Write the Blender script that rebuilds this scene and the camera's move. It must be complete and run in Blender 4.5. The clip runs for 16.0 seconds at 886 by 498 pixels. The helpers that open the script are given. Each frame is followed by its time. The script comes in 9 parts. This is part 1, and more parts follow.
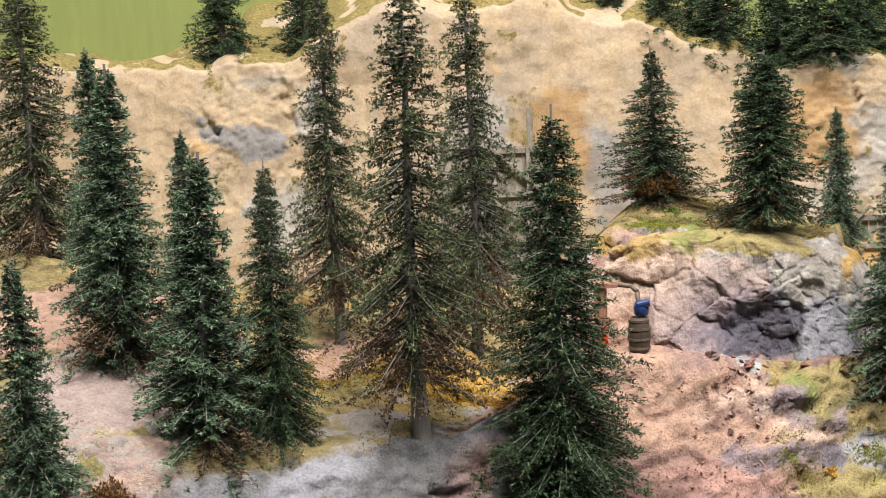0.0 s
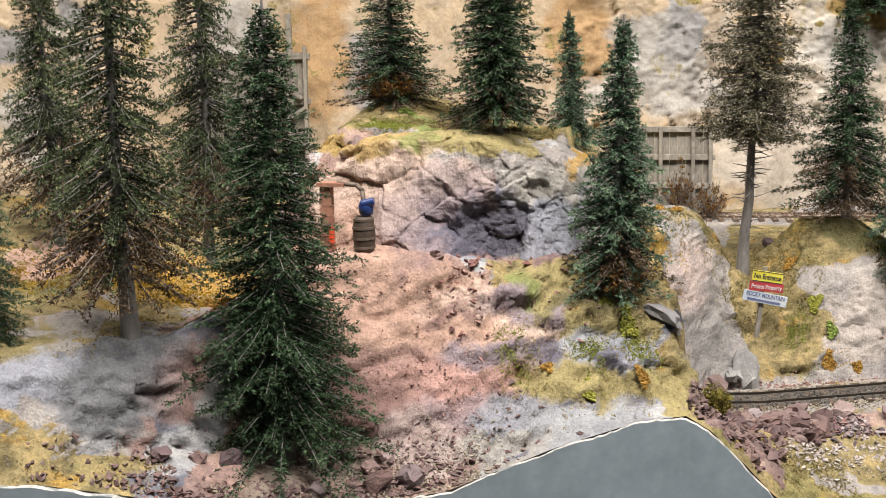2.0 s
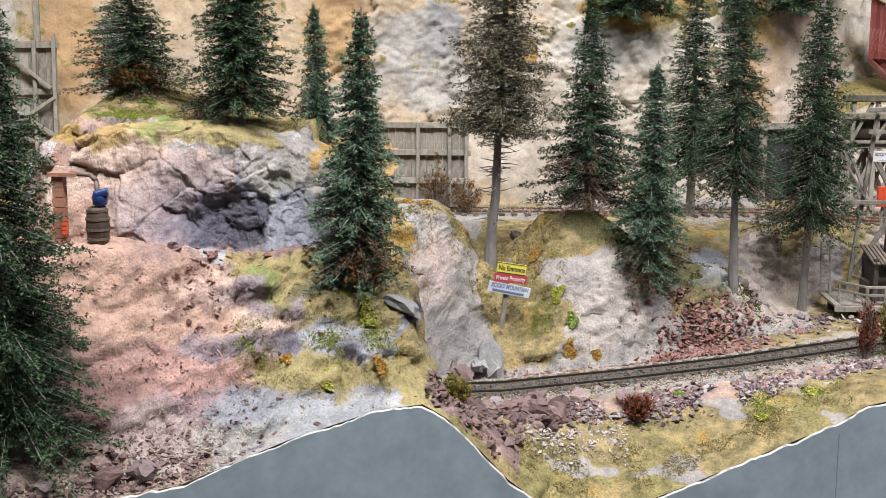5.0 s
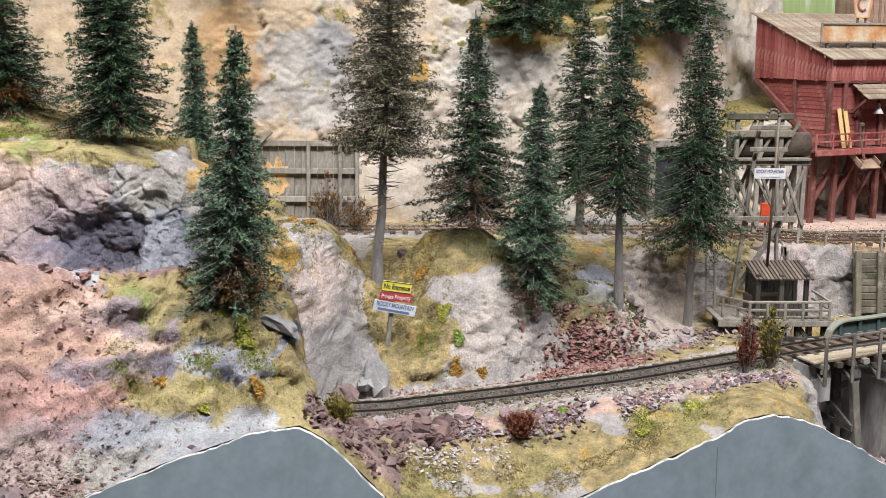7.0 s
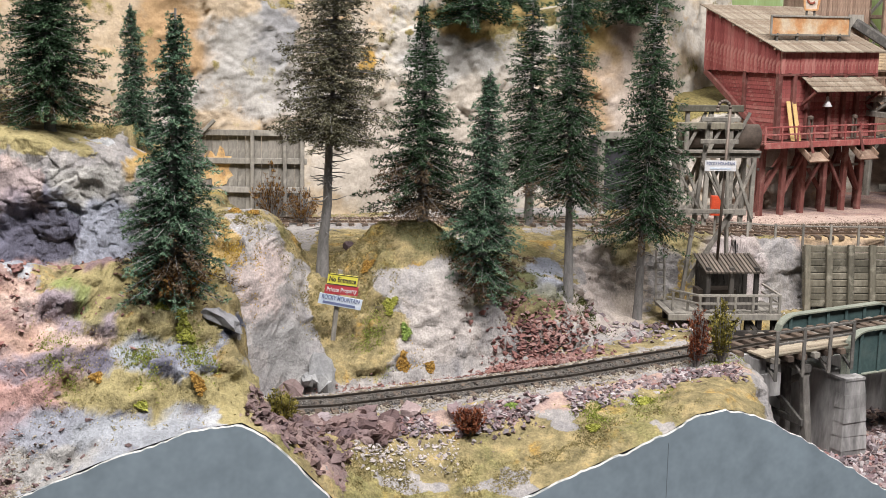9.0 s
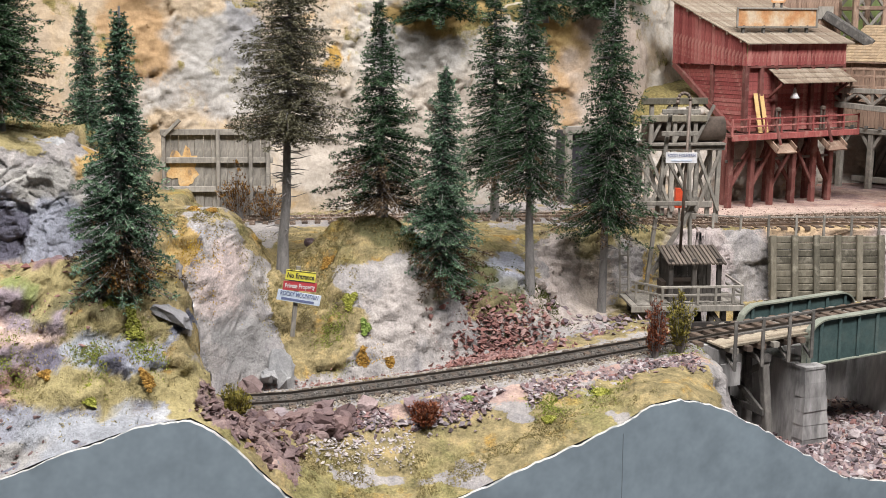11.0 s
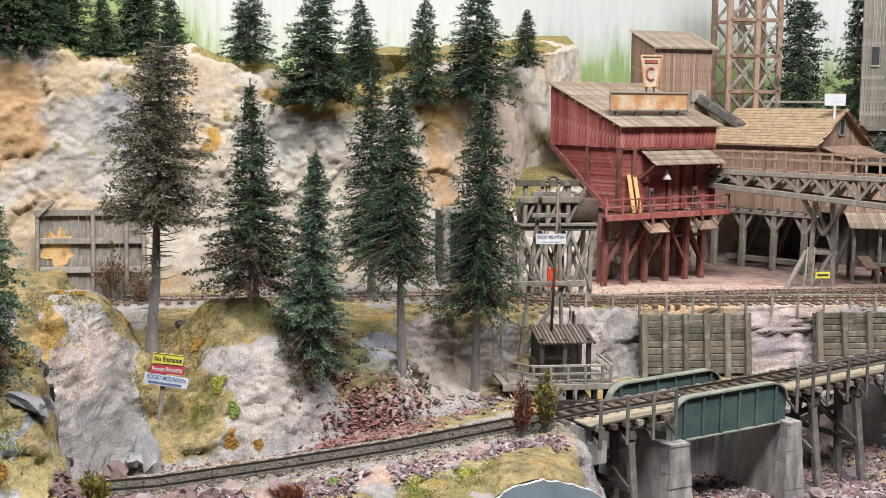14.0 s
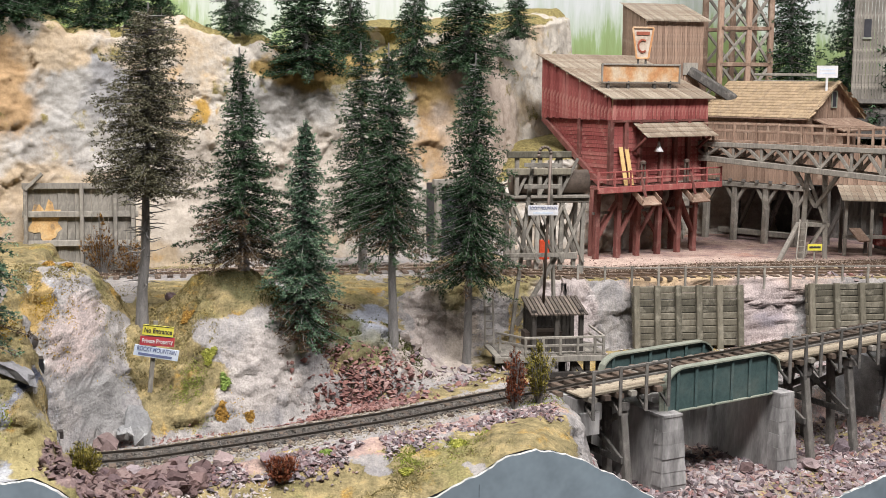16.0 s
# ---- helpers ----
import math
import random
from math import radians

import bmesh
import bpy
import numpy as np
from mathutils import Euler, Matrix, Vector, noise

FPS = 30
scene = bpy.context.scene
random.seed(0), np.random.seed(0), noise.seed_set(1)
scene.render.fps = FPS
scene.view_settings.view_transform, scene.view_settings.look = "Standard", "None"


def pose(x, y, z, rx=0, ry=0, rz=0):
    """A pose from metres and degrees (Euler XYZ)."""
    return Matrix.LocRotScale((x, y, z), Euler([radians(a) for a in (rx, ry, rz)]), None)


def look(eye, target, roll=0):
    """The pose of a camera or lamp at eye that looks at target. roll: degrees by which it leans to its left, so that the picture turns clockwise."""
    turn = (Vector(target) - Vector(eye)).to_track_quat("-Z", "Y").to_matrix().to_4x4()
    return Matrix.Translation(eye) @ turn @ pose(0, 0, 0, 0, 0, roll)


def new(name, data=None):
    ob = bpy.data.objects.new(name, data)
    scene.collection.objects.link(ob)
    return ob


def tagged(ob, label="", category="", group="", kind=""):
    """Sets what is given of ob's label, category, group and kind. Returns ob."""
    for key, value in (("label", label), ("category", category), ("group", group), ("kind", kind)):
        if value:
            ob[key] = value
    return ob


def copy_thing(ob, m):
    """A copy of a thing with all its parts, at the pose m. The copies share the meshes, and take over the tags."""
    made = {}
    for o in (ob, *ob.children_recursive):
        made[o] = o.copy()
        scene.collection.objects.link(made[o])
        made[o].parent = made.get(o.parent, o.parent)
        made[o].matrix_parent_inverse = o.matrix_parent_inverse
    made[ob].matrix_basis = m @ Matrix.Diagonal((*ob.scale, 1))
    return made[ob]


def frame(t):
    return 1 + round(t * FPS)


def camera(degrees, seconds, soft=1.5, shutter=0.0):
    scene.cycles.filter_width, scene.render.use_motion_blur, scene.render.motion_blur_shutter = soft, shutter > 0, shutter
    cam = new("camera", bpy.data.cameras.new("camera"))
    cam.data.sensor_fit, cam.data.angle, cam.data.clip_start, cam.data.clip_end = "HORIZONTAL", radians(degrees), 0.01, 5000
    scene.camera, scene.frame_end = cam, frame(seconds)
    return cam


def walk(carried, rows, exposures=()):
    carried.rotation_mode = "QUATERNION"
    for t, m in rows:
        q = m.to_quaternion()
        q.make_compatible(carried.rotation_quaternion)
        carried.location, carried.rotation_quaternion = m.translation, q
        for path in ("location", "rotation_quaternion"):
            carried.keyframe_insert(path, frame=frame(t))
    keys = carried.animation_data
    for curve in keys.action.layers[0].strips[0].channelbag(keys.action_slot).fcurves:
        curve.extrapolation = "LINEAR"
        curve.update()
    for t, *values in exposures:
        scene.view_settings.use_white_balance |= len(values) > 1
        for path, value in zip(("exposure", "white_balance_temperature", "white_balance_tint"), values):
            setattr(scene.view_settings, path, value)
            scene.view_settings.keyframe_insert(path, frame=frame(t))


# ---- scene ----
cam = camera(37.99, 16.0, soft=0.55)
walk(cam, [
    (0.0, look((-0.0847, -0.0463, 0.2352), (-0.3610, 0.5913, 0.1508), -2.71)),
    (0.5, look((-0.0774, -0.0395, 0.2271), (-0.3398, 0.6014, 0.1256), -2.40)),
    (1.0, look((-0.0682, -0.0353, 0.2210), (-0.3084, 0.6122, 0.1066), -2.10)),
    (1.5, look((-0.0566, -0.0302, 0.2171), (-0.2706, 0.6250, 0.0949), -1.77)),
    (2.0, look((-0.0425, -0.0227, 0.2164), (-0.2276, 0.6407, 0.0914), -1.39)),
    (2.5, look((-0.0351, -0.0203, 0.2173), (-0.1955, 0.6496, 0.0924), -1.06)),
    (3.0, look((-0.0288, -0.0193, 0.2169), (-0.1666, 0.6556, 0.0925), -0.77)),
    (3.5, look((-0.0262, -0.0191, 0.2164), (-0.1462, 0.6592, 0.0920), -0.47)),
    (4.0, look((-0.0227, -0.0180, 0.2153), (-0.1266, 0.6628, 0.0902), -0.19)),
    (4.5, look((-0.0211, -0.0202, 0.2137), (-0.1107, 0.6624, 0.0873), 0.03)),
    (5.0, look((-0.0167, -0.0194, 0.2121), (-0.0917, 0.6650, 0.0859), 0.15)),
    (7.5, look((0.0022, -0.0142, 0.2129), (-0.0194, 0.6758, 0.0969), 0.49)),
    (8.0, look((0.0014, -0.0103, 0.2108), (-0.0136, 0.6798, 0.0943), 0.67)),
    (8.5, look((0.0032, -0.0039, 0.2094), (-0.0043, 0.6860, 0.0911), 0.80)),
    (9.0, look((0.0001, 0.0000, 0.2095), (0.0001, 0.6896, 0.0892), 0.92)),
    (9.2, look((0.0009, 0.0011, 0.2093), (0.0040, 0.6906, 0.0885), 0.98)),
    (11.3, look((0.0276, -0.0056, 0.2063), (0.0275, 0.6842, 0.0872), 0.03)),
    (11.5, look((0.0287, -0.0078, 0.2092), (0.0302, 0.6823, 0.0915), 0.11)),
    (12.0, look((0.0321, -0.0104, 0.2086), (0.0389, 0.6807, 0.0973), 0.23)),
    (12.5, look((0.0353, -0.0132, 0.2095), (0.0521, 0.6788, 0.1054), 0.39)),
    (13.0, look((0.0395, -0.0139, 0.2114), (0.0689, 0.6792, 0.1177), 0.51)),
    (13.5, look((0.0459, -0.0121, 0.2142), (0.0868, 0.6814, 0.1285), 0.50)),
    (14.0, look((0.0488, -0.0120, 0.2140), (0.0982, 0.6816, 0.1330), 0.48)),
    (14.5, look((0.0457, -0.0112, 0.2130), (0.0991, 0.6820, 0.1313), 0.45)),
    (15.0, look((0.0443, -0.0100, 0.2115), (0.0990, 0.6826, 0.1266), 0.44)),
    (15.5, look((0.0455, -0.0082, 0.2099), (0.0999, 0.6841, 0.1215), 0.40)),
    (16.0, look((0.0482, -0.0077, 0.2078), (0.1029, 0.6841, 0.1160), 0.36)),
], [(0.0, 0.0, 7150, 10), (1.0, 0.0, 6900, 10), (2.2, 0.0, 7000, 10), (3.2, 0.0, 6600, 10), (4.2, 0.0, 6420, 10), (16.0, 0.0, 6420, 10)])

# ---- light: a bright exhibition hall, soft light from ceiling fittings above and in front ----
world = bpy.data.worlds.new("hall_light")
scene.world = world
world.use_nodes = True
bg = world.node_tree.nodes["Background"]
bg.inputs[0].default_value = (0.98, 0.985, 1.0, 1)
bg.inputs[1].default_value = 0.022


def ceiling_lamp(x, y, z, sx, sy, watts, target):
    la = bpy.data.lights.new("ceiling_light", "AREA")
    la.shape, la.size, la.size_y, la.energy, la.color = "RECTANGLE", sx, sy, watts, (1.0, 0.97, 0.95)
    ob = new("ceiling_light", la)
    ob.matrix_world = look((x, y, z), target)
    return tagged(ob, "white fluorescent ceiling light above the layout", "ceiling light", kind="structure")


ceiling_lamp(-0.3, 0.1, 1.6, 1.6, 0.25, 41, (0, 0.75, 0))
ceiling_lamp(0.75, -0.1, 1.8, 1.4, 0.3, 62, (0.5, 0.9, 0))

# ---- helpers for building; lengths below are in centimetres ----
U = 0.01


def S(a, b, v):
    """Smooth step from a to b."""
    q = np.clip((np.asarray(v, float) - a) / (b - a), 0, 1)
    return q * q * (3 - 2 * q)


def mesh_from(name, verts, faces):
    me = bpy.data.meshes.new(name)
    me.from_pydata([tuple(v) for v in verts], [], faces)
    me.update()
    return me


def thing(name, x, y, z, label, category, group="", kind="", rz=0.0, rx=0.0, ry=0.0):
    """An empty at the thing's base."""
    ob = new(name)
    ob.empty_display_size = 0.01
    ob.matrix_world = pose(x * U, y * U, z * U, rx, ry, rz)
    return tagged(ob, label, category, group, kind)


def part(name, bm, material, parent, label="", smooth=False):
    """One mesh object under a thing or a part; bm is in centimetres in the parent's own frame."""
    me = bpy.data.meshes.new(name)
    if isinstance(bm, bmesh.types.BMesh):
        bmesh.ops.scale(bm, vec=(U, U, U), verts=bm.verts)
        bm.to_mesh(me)
        bm.free()
    else:
        me.from_pydata([(v[0] * U, v[1] * U, v[2] * U) for v in bm[0]], [], bm[1])
        me.update()
    if smooth:
        me.polygons.foreach_set("use_smooth", [True] * len(me.polygons))
    me.materials.append(material)
    ob = new(name, me)
    if parent is not None:
        ob.parent = parent
    return tagged(ob, label)


# ---- value noise on arrays ----
rng = np.random.RandomState(7)
PERM = rng.permutation(512)
PERM = np.concatenate([PERM, PERM, PERM])
GRAD = rng.rand(512) * 2 - 1


def vnoise(x, y, z):
    xi, yi, zi = np.floor(x).astype(int), np.floor(y).astype(int), np.floor(z).astype(int)
    xf, yf_, zf_ = x - xi, y - yi, z - zi
    u, v, w = [q * q * q * (q * (q * 6 - 15) + 10) for q in (xf, yf_, zf_)]

    def g(a, b, c):
        return GRAD[PERM[PERM[PERM[(xi + a) & 511] + ((yi + b) & 511)] + ((zi + c) & 511)]]

    def mix(a, b, k):
        return a + (b - a) * k

    return mix(mix(mix(g(0, 0, 0), g(1, 0, 0), u), mix(g(0, 1, 0), g(1, 1, 0), u), v),
               mix(mix(g(0, 0, 1), g(1, 0, 1), u), mix(g(0, 1, 1), g(1, 1, 1), u), v), w)


def fbm(x, y, z, octaves=4, gain=0.5):
    total, amp, k = 0, 1.0, 1.0
    for o in range(octaves):
        total = total + amp * vnoise(x * k + 17.3 * o, y * k + 5.1 * o, z * k + 9.7 * o)
        amp, k = amp * gain, k * 2.03
    return total


def cells(x, y, z):
    """Distance to the border of jittered cells (0 in the cracks), a random value of the cell and a facet tilted at random."""
    xi, yi, zi = np.floor(x).astype(int), np.floor(y).astype(int), np.floor(z).astype(int)
    d1, d2, val, tilt = np.full(x.shape, 9.0), np.full(x.shape, 9.0), np.zeros(x.shape), np.zeros(x.shape)
    for a in (-1, 0, 1):
        for b in (-1, 0, 1):
            for c in (-1, 0, 1):
                h1 = PERM[PERM[PERM[(xi + a) & 511] + ((yi + b) & 511)] + ((zi + c) & 511)]
                px, py, pz = (xi + a + 0.5 + 0.5 * GRAD[h1], yi + b + 0.5 + 0.5 * GRAD[(h1 * 3 + 7) & 511], zi + c + 0.5 + 0.5 * GRAD[(h1 * 7 + 3) & 511])
                d = np.sqrt((x - px) ** 2 + (y - py) ** 2 + (z - pz) ** 2)
                near = d < d1
                d2 = np.where(near, d1, np.minimum(d2, d))
                val = np.where(near, GRAD[(h1 * 5 + 11) & 511], val)
                tilt = np.where(near, GRAD[(h1 * 9 + 1) & 511] * (x - px) + GRAD[(h1 * 11 + 5) & 511] * (y - py) + GRAD[(h1 * 13 + 9) & 511] * (z - pz), tilt)
                d1 = np.minimum(d1, d)
    return d2 - d1, val, tilt


# ---- plan of the layout ----
def track_y(x):
    return np.interp(x, [-60, -25, -9, 0.7, 7.3, 14.4, 18.7, 31.3, 45, 70], [53, 63.8, 68.7, 71, 72.9, 75.8, 77.6, 83.2, 90.2, 104])


def track_z(x):
    return np.interp(x, [-60, -6, 19, 45, 80], [0, 0, 1.8, 2.8, 3.4])


def front_y(x):
    return np.interp(x, [-90, -70, -40, -20, -8.8, 15, 25, 50, 100], [10, 20, 35.5, 49.5, 56.3, 66.3, 70.8, 82, 104])


def front_z(x):
    z = np.interp(x, [-90, -50, -37, -33, -29, -24, -19, -14.6, -11, -9, -7.9, -6.4, -5, -3, 1, 4.1, 9.4, 12, 13.5, 14.8, 16.2, 18.3, 20.9, 25.6, 30, 36, 40, 48, 100],
                  [4, 4.4, 4.3, 3.6, 2.2, 0.6, 0.8, 2.2, 3.0, 3.0, 2.2, 0.5, -1.2, -3.0, -3.4, -2.5, -0.8, 0.0, 0.8, 0.95, 0.7, -0.2, -1.8, -5.0, -6.2, -5.2, -4.4, -3, -3])
    return z


def cliff_y(x):
    return np.interp(x, [-110, -80, -60, -40, -12, 5, 15, 19], [66, 76, 84, 90, 97.5, 103, 106.5, 109])


def ground(x, y):
    """Height of the layout's ground."""
    x, y = np.broadcast_arrays(np.asarray(x, float), np.asarray(y, float))
    yf, zf, yt, zt = front_y(x), front_z(x), track_y(x), track_z(x)
    d = y - yf
    # hill in front, over the tunnel
    zp = np.interp(x, [-70, -45, -36, -31, -27, -22, -14], [10.6, 9.8, 8.2, 8.0, 10.2, 9.8, 9.2])
    d0 = np.interp(x, [-45, -33, -29, -26, -20, -12], [0.5, 1.0, 4.5, 3.5, 1.5, 0.5])
    d1 = np.interp(x, [-45, -33, -30.2, -29, -26, -20, -12], [6, 6, 6, 8, 9.5, 9.5, 7.0])
    left = zf + 0.6 * S(0, 2, d) + (zp - zf - 0.6) * S(d0, d1, d)
    frac = ((left - zf + 0.9 * fbm(x * 0.30 + 5, y * 0.30, x * 0.1, 3)) / 2.6) % 1
    left += 0.40 * S(0, 1.2, d) * S(-19.5, -17, x) * 2.6 * (S(0.3, 0.7, frac) - frac)
    left += 0.25 * (d - d1) * (d > d1) * S(-31, -36, x) * (y < 58) * 0.6
    wob = 0.6 * fbm(x * 0.25, y * 0.0, x * 0.1, 2)
    yface = np.interp(x, [-36, -30, -26, -22, -19.5, -17.5, -14], [64, 59.5, 58.2, 60.0, 60.4, 60.8, 62.5]) + wob
    yface = yface + 1.5 * S(-30, -27, x)
    block = 5.9 * S(-34, -28, x) * S(-11.6, -16.8, x + 0.8 * fbm(x * 0.5, y * 0.3, x * 0, 2))
    left += block * S(0, 1.8, y - yface)
    left += np.interp(x, [-40, -30, -26, -20], [0, 0, 1.3, 0]) * S(61, 67, y)
    hill_back = np.interp(x, [-60, -30, -14], [64, 71, 69.5])
    left = left + (8.6 - left) * S(hill_back, hill_back + 9, y)
    # open side: slope, track bed, bank, upper shelf
    mid = zf + 0.4 * S(0, 1.5, d) + (zt - 0.14 - zf - 0.4) * S(0, 1, (y - yf - 0.5) / np.maximum(yt - 2.6 - yf - 0.5, 1))
    yb = np.interp(x, [-14, -10.5, -8, -7, -4.5, -1, 2, 5, 8, 11, 14], [75, 75, 77, 78.5, 79, 79, 78.5, 80, 81.5, 85, 92])
    zb = np.interp(x, [-14, -11, -9.9, -9.0, -8.3, -7.0, -5.4, -4.0, -1, 1, 2.5, 5, 7, 8.5, 11, 14], [9.8, 9.7, 8.9, 7.4, 5.6, 5.9, 7.4, 8.7, 8.8, 7.4, 5.9, 5.4, 5.0, 4.4, 2.0, 1.0])
    bank0 = yt + np.interp(x, [-12, -6, 0, 4, 8, 12], [2.6, 2.7, 2.8, 4.2, 4.6, 6.5])
    q = np.clip((y - bank0) / np.maximum(yb - bank0, 0.8), 0, 1)
    bend = np.interp(x, [-11.0, -9.5, -7.0, -4.5, -2.5, 2.5, 4.5], [0.8, 0.7, 0.3, 0.2, 0.6, 0.6, 0.2])
    mid += (zb - zt + 0.14) * ((1 - bend) * q + bend * (1 - (1 - q) ** 2.2))
    shelf = np.interp(x, [-14, 15, 25, 70], [6.35, 6.3, 5.6, 5.4])
    ys = np.interp(x, [-14, 0, 8, 12, 16, 24, 27, 60], [80, 84, 87, 90, 91, 94, 95.6, 95.6])
    yw = np.interp(x, [-14, 8, 14, 24, 60], [3, 4, 3, 1.2, 0.6])
    mid = mid + (shelf - mid) * S(ys - yw, ys + 0.8, y)
    # gully under the bridge
    g = S(17.0, 21.5, x + 0.8 * fbm(x * 0.2, y * 0.2, 3.0 + 0 * x, 2))
    floor_ = -5.0 + 5.4 * S(yt + 3.5, 93.5, y) + np.interp(x, [40, 52, 70], [0, 3.0, 6.0])
    gully = np.minimum(zf, -5.0) + (floor_ - np.minimum(zf, -5.0)) * S(0, 5, d)
    gully = gully + (shelf - gully) * S(ys - yw, ys + 0.4, y)
    mid = mid * (1 - g) + gully * g
    k = S(-10.4, -8.4, x + 0.25 * (y - 61) * (y < 66))
    z = left * (1 - k) + mid * k
    # the slab beyond the track
    back = S(64.2, 66.0, y) * S(-16.5, -15.0, x)
    return np.where(back > 0, z * (1 - back) + mid * back, z)


# ---- materials ----
def material(name):
    m = bpy.data.materials.new(name)
    m.use_nodes = True
    nt = m.node_tree
    return m, nt, nt.nodes["Principled BSDF"]


def node(nt, kind, **values):
    n = nt.nodes.new(kind)
    for key, v in values.items():
        if key in n.inputs:
            n.inputs[key].default_value = v
    return n


def noise_tex(nt, scale, detail=4.0, rough=0.6, vec=None):
    n = nt.nodes.new("ShaderNodeTexNoise")
    n.inputs["Scale"].default_value, n.inputs["Detail"].default_value, n.inputs["Roughness"].default_value = scale, detail, rough
    if vec is None:
        vec = nt.nodes.new("ShaderNodeTexCoord").outputs["Object"]
    nt.links.new(vec, n.inputs["Vector"])
    return n.outputs["Fac"]


def ramp(nt, fac, stops):
    r = nt.nodes.new("ShaderNodeValToRGB")
    r.color_ramp.elements[0].position, r.color_ramp.elements[0].color = stops[0][0], (*stops[0][1], 1)
    r.color_ramp.elements[1].position, r.color_ramp.elements[1].color = stops[-1][0], (*stops[-1][1], 1)
    for p, c in stops[1:-1]:
        e = r.color_ramp.elements.new(p)
        e.color = (*c, 1)
    nt.links.new(fac, r.inputs["Fac"])
    return r.outputs["Color"]


def mixc(nt, fac, a, b, blend="MIX"):
    n = nt.nodes.new("ShaderNodeMix")
    n.data_type, n.blend_type = "RGBA", blend
    for sock, v in ((n.inputs["Factor"], fac), (n.inputs["A"], a), (n.inputs["B"], b)):
        if isinstance(v, (int, float)):
            sock.default_value = v
        elif isinstance(v, tuple):
            sock.default_value = (*v, 1)
        else:
            nt.links.new(v, sock)
    return n.outputs["Result"]


def math_(nt, op, a, b=0.0, c=0.0):
    n = nt.nodes.new("ShaderNodeMath")
    n.operation = op
    for sock, v in zip(n.inputs, (a, b, c)):
        if isinstance(v, (int, float)):
            sock.default_value = v
        else:
            nt.links.new(v, sock)
    return n.outputs[0]


def bump(nt, bsdf, height, strength=0.5, distance=0.001):
    n = nt.nodes.new("ShaderNodeBump")
    n.inputs["Strength"].default_value, n.inputs["Distance"].default_value = strength, distance
    nt.links.new(height, n.inputs["Height"])
    nt.links.new(n.outputs["Normal"], bsdf.inputs["Normal"])


def simple(name, stops, scale=60, rough=0.85, bump_=0.4, metallic=0.0, detail=5, per_object=0.0, dist=0.0006, stretch=None):
    """Mottled paint, wood or stone: a noise through a ramp, finer grain and relief."""
    m, nt, b = material(name)
    vec = None
    if stretch:
        tc, mp = nt.nodes.new("ShaderNodeTexCoord"), nt.nodes.new("ShaderNodeMapping")
        mp.inputs["Scale"].default_value = stretch
        nt.links.new(tc.outputs["Object"], mp.inputs["Vector"])
        vec = mp.outputs["Vector"]
    f = noise_tex(nt, scale, detail, 0.65, vec)
    col = ramp(nt, f, stops)
    fine = noise_tex(nt, scale * 9, 3, 0.7, vec)
    col = mixc(nt, 0.35, col, ramp(nt, fine, [(0.3, (0.25, 0.25, 0.25)), (0.7, (0.75, 0.75, 0.75))]), "OVERLAY")
    if per_object:
        info = nt.nodes.new("ShaderNodeObjectInfo")
        v = math_(nt, "MULTIPLY_ADD", info.outputs["Random"], per_object, 1 - per_object / 2)
        hs = nt.nodes.new("ShaderNodeHueSaturation")
        nt.links.new(v, hs.inputs["Value"])
        nt.links.new(col, hs.inputs["Color"])
        col = hs.outputs["Color"]
    nt.links.new(col, b.inputs["Base Color"])
    b.inputs["Roughness"].default_value, b.inputs["Metallic"].default_value = rough, metallic
    if bump_:
        bump(nt, b, math_(nt, "ADD", f, math_(nt, "MULTIPLY", fine, 0.4)), bump_, dist)
    return m


def painted(nt, col, soft, tone):
    """Lays the washes of colour stored on the mesh over col, with ragged edges and the mottling of tone."""
    wash = nt.nodes.new("ShaderNodeVertexColor")
    wash.layer_name = "wash"
    cover = ramp(nt, math_(nt, "ADD", wash.outputs["Alpha"], soft), [(0.16, (0, 0, 0)), (0.55, (1.0, 1.0, 1.0))])
    return mixc(nt, cover, col, mixc(nt, 1.0, wash.outputs["Color"], tone, "MULTIPLY"))


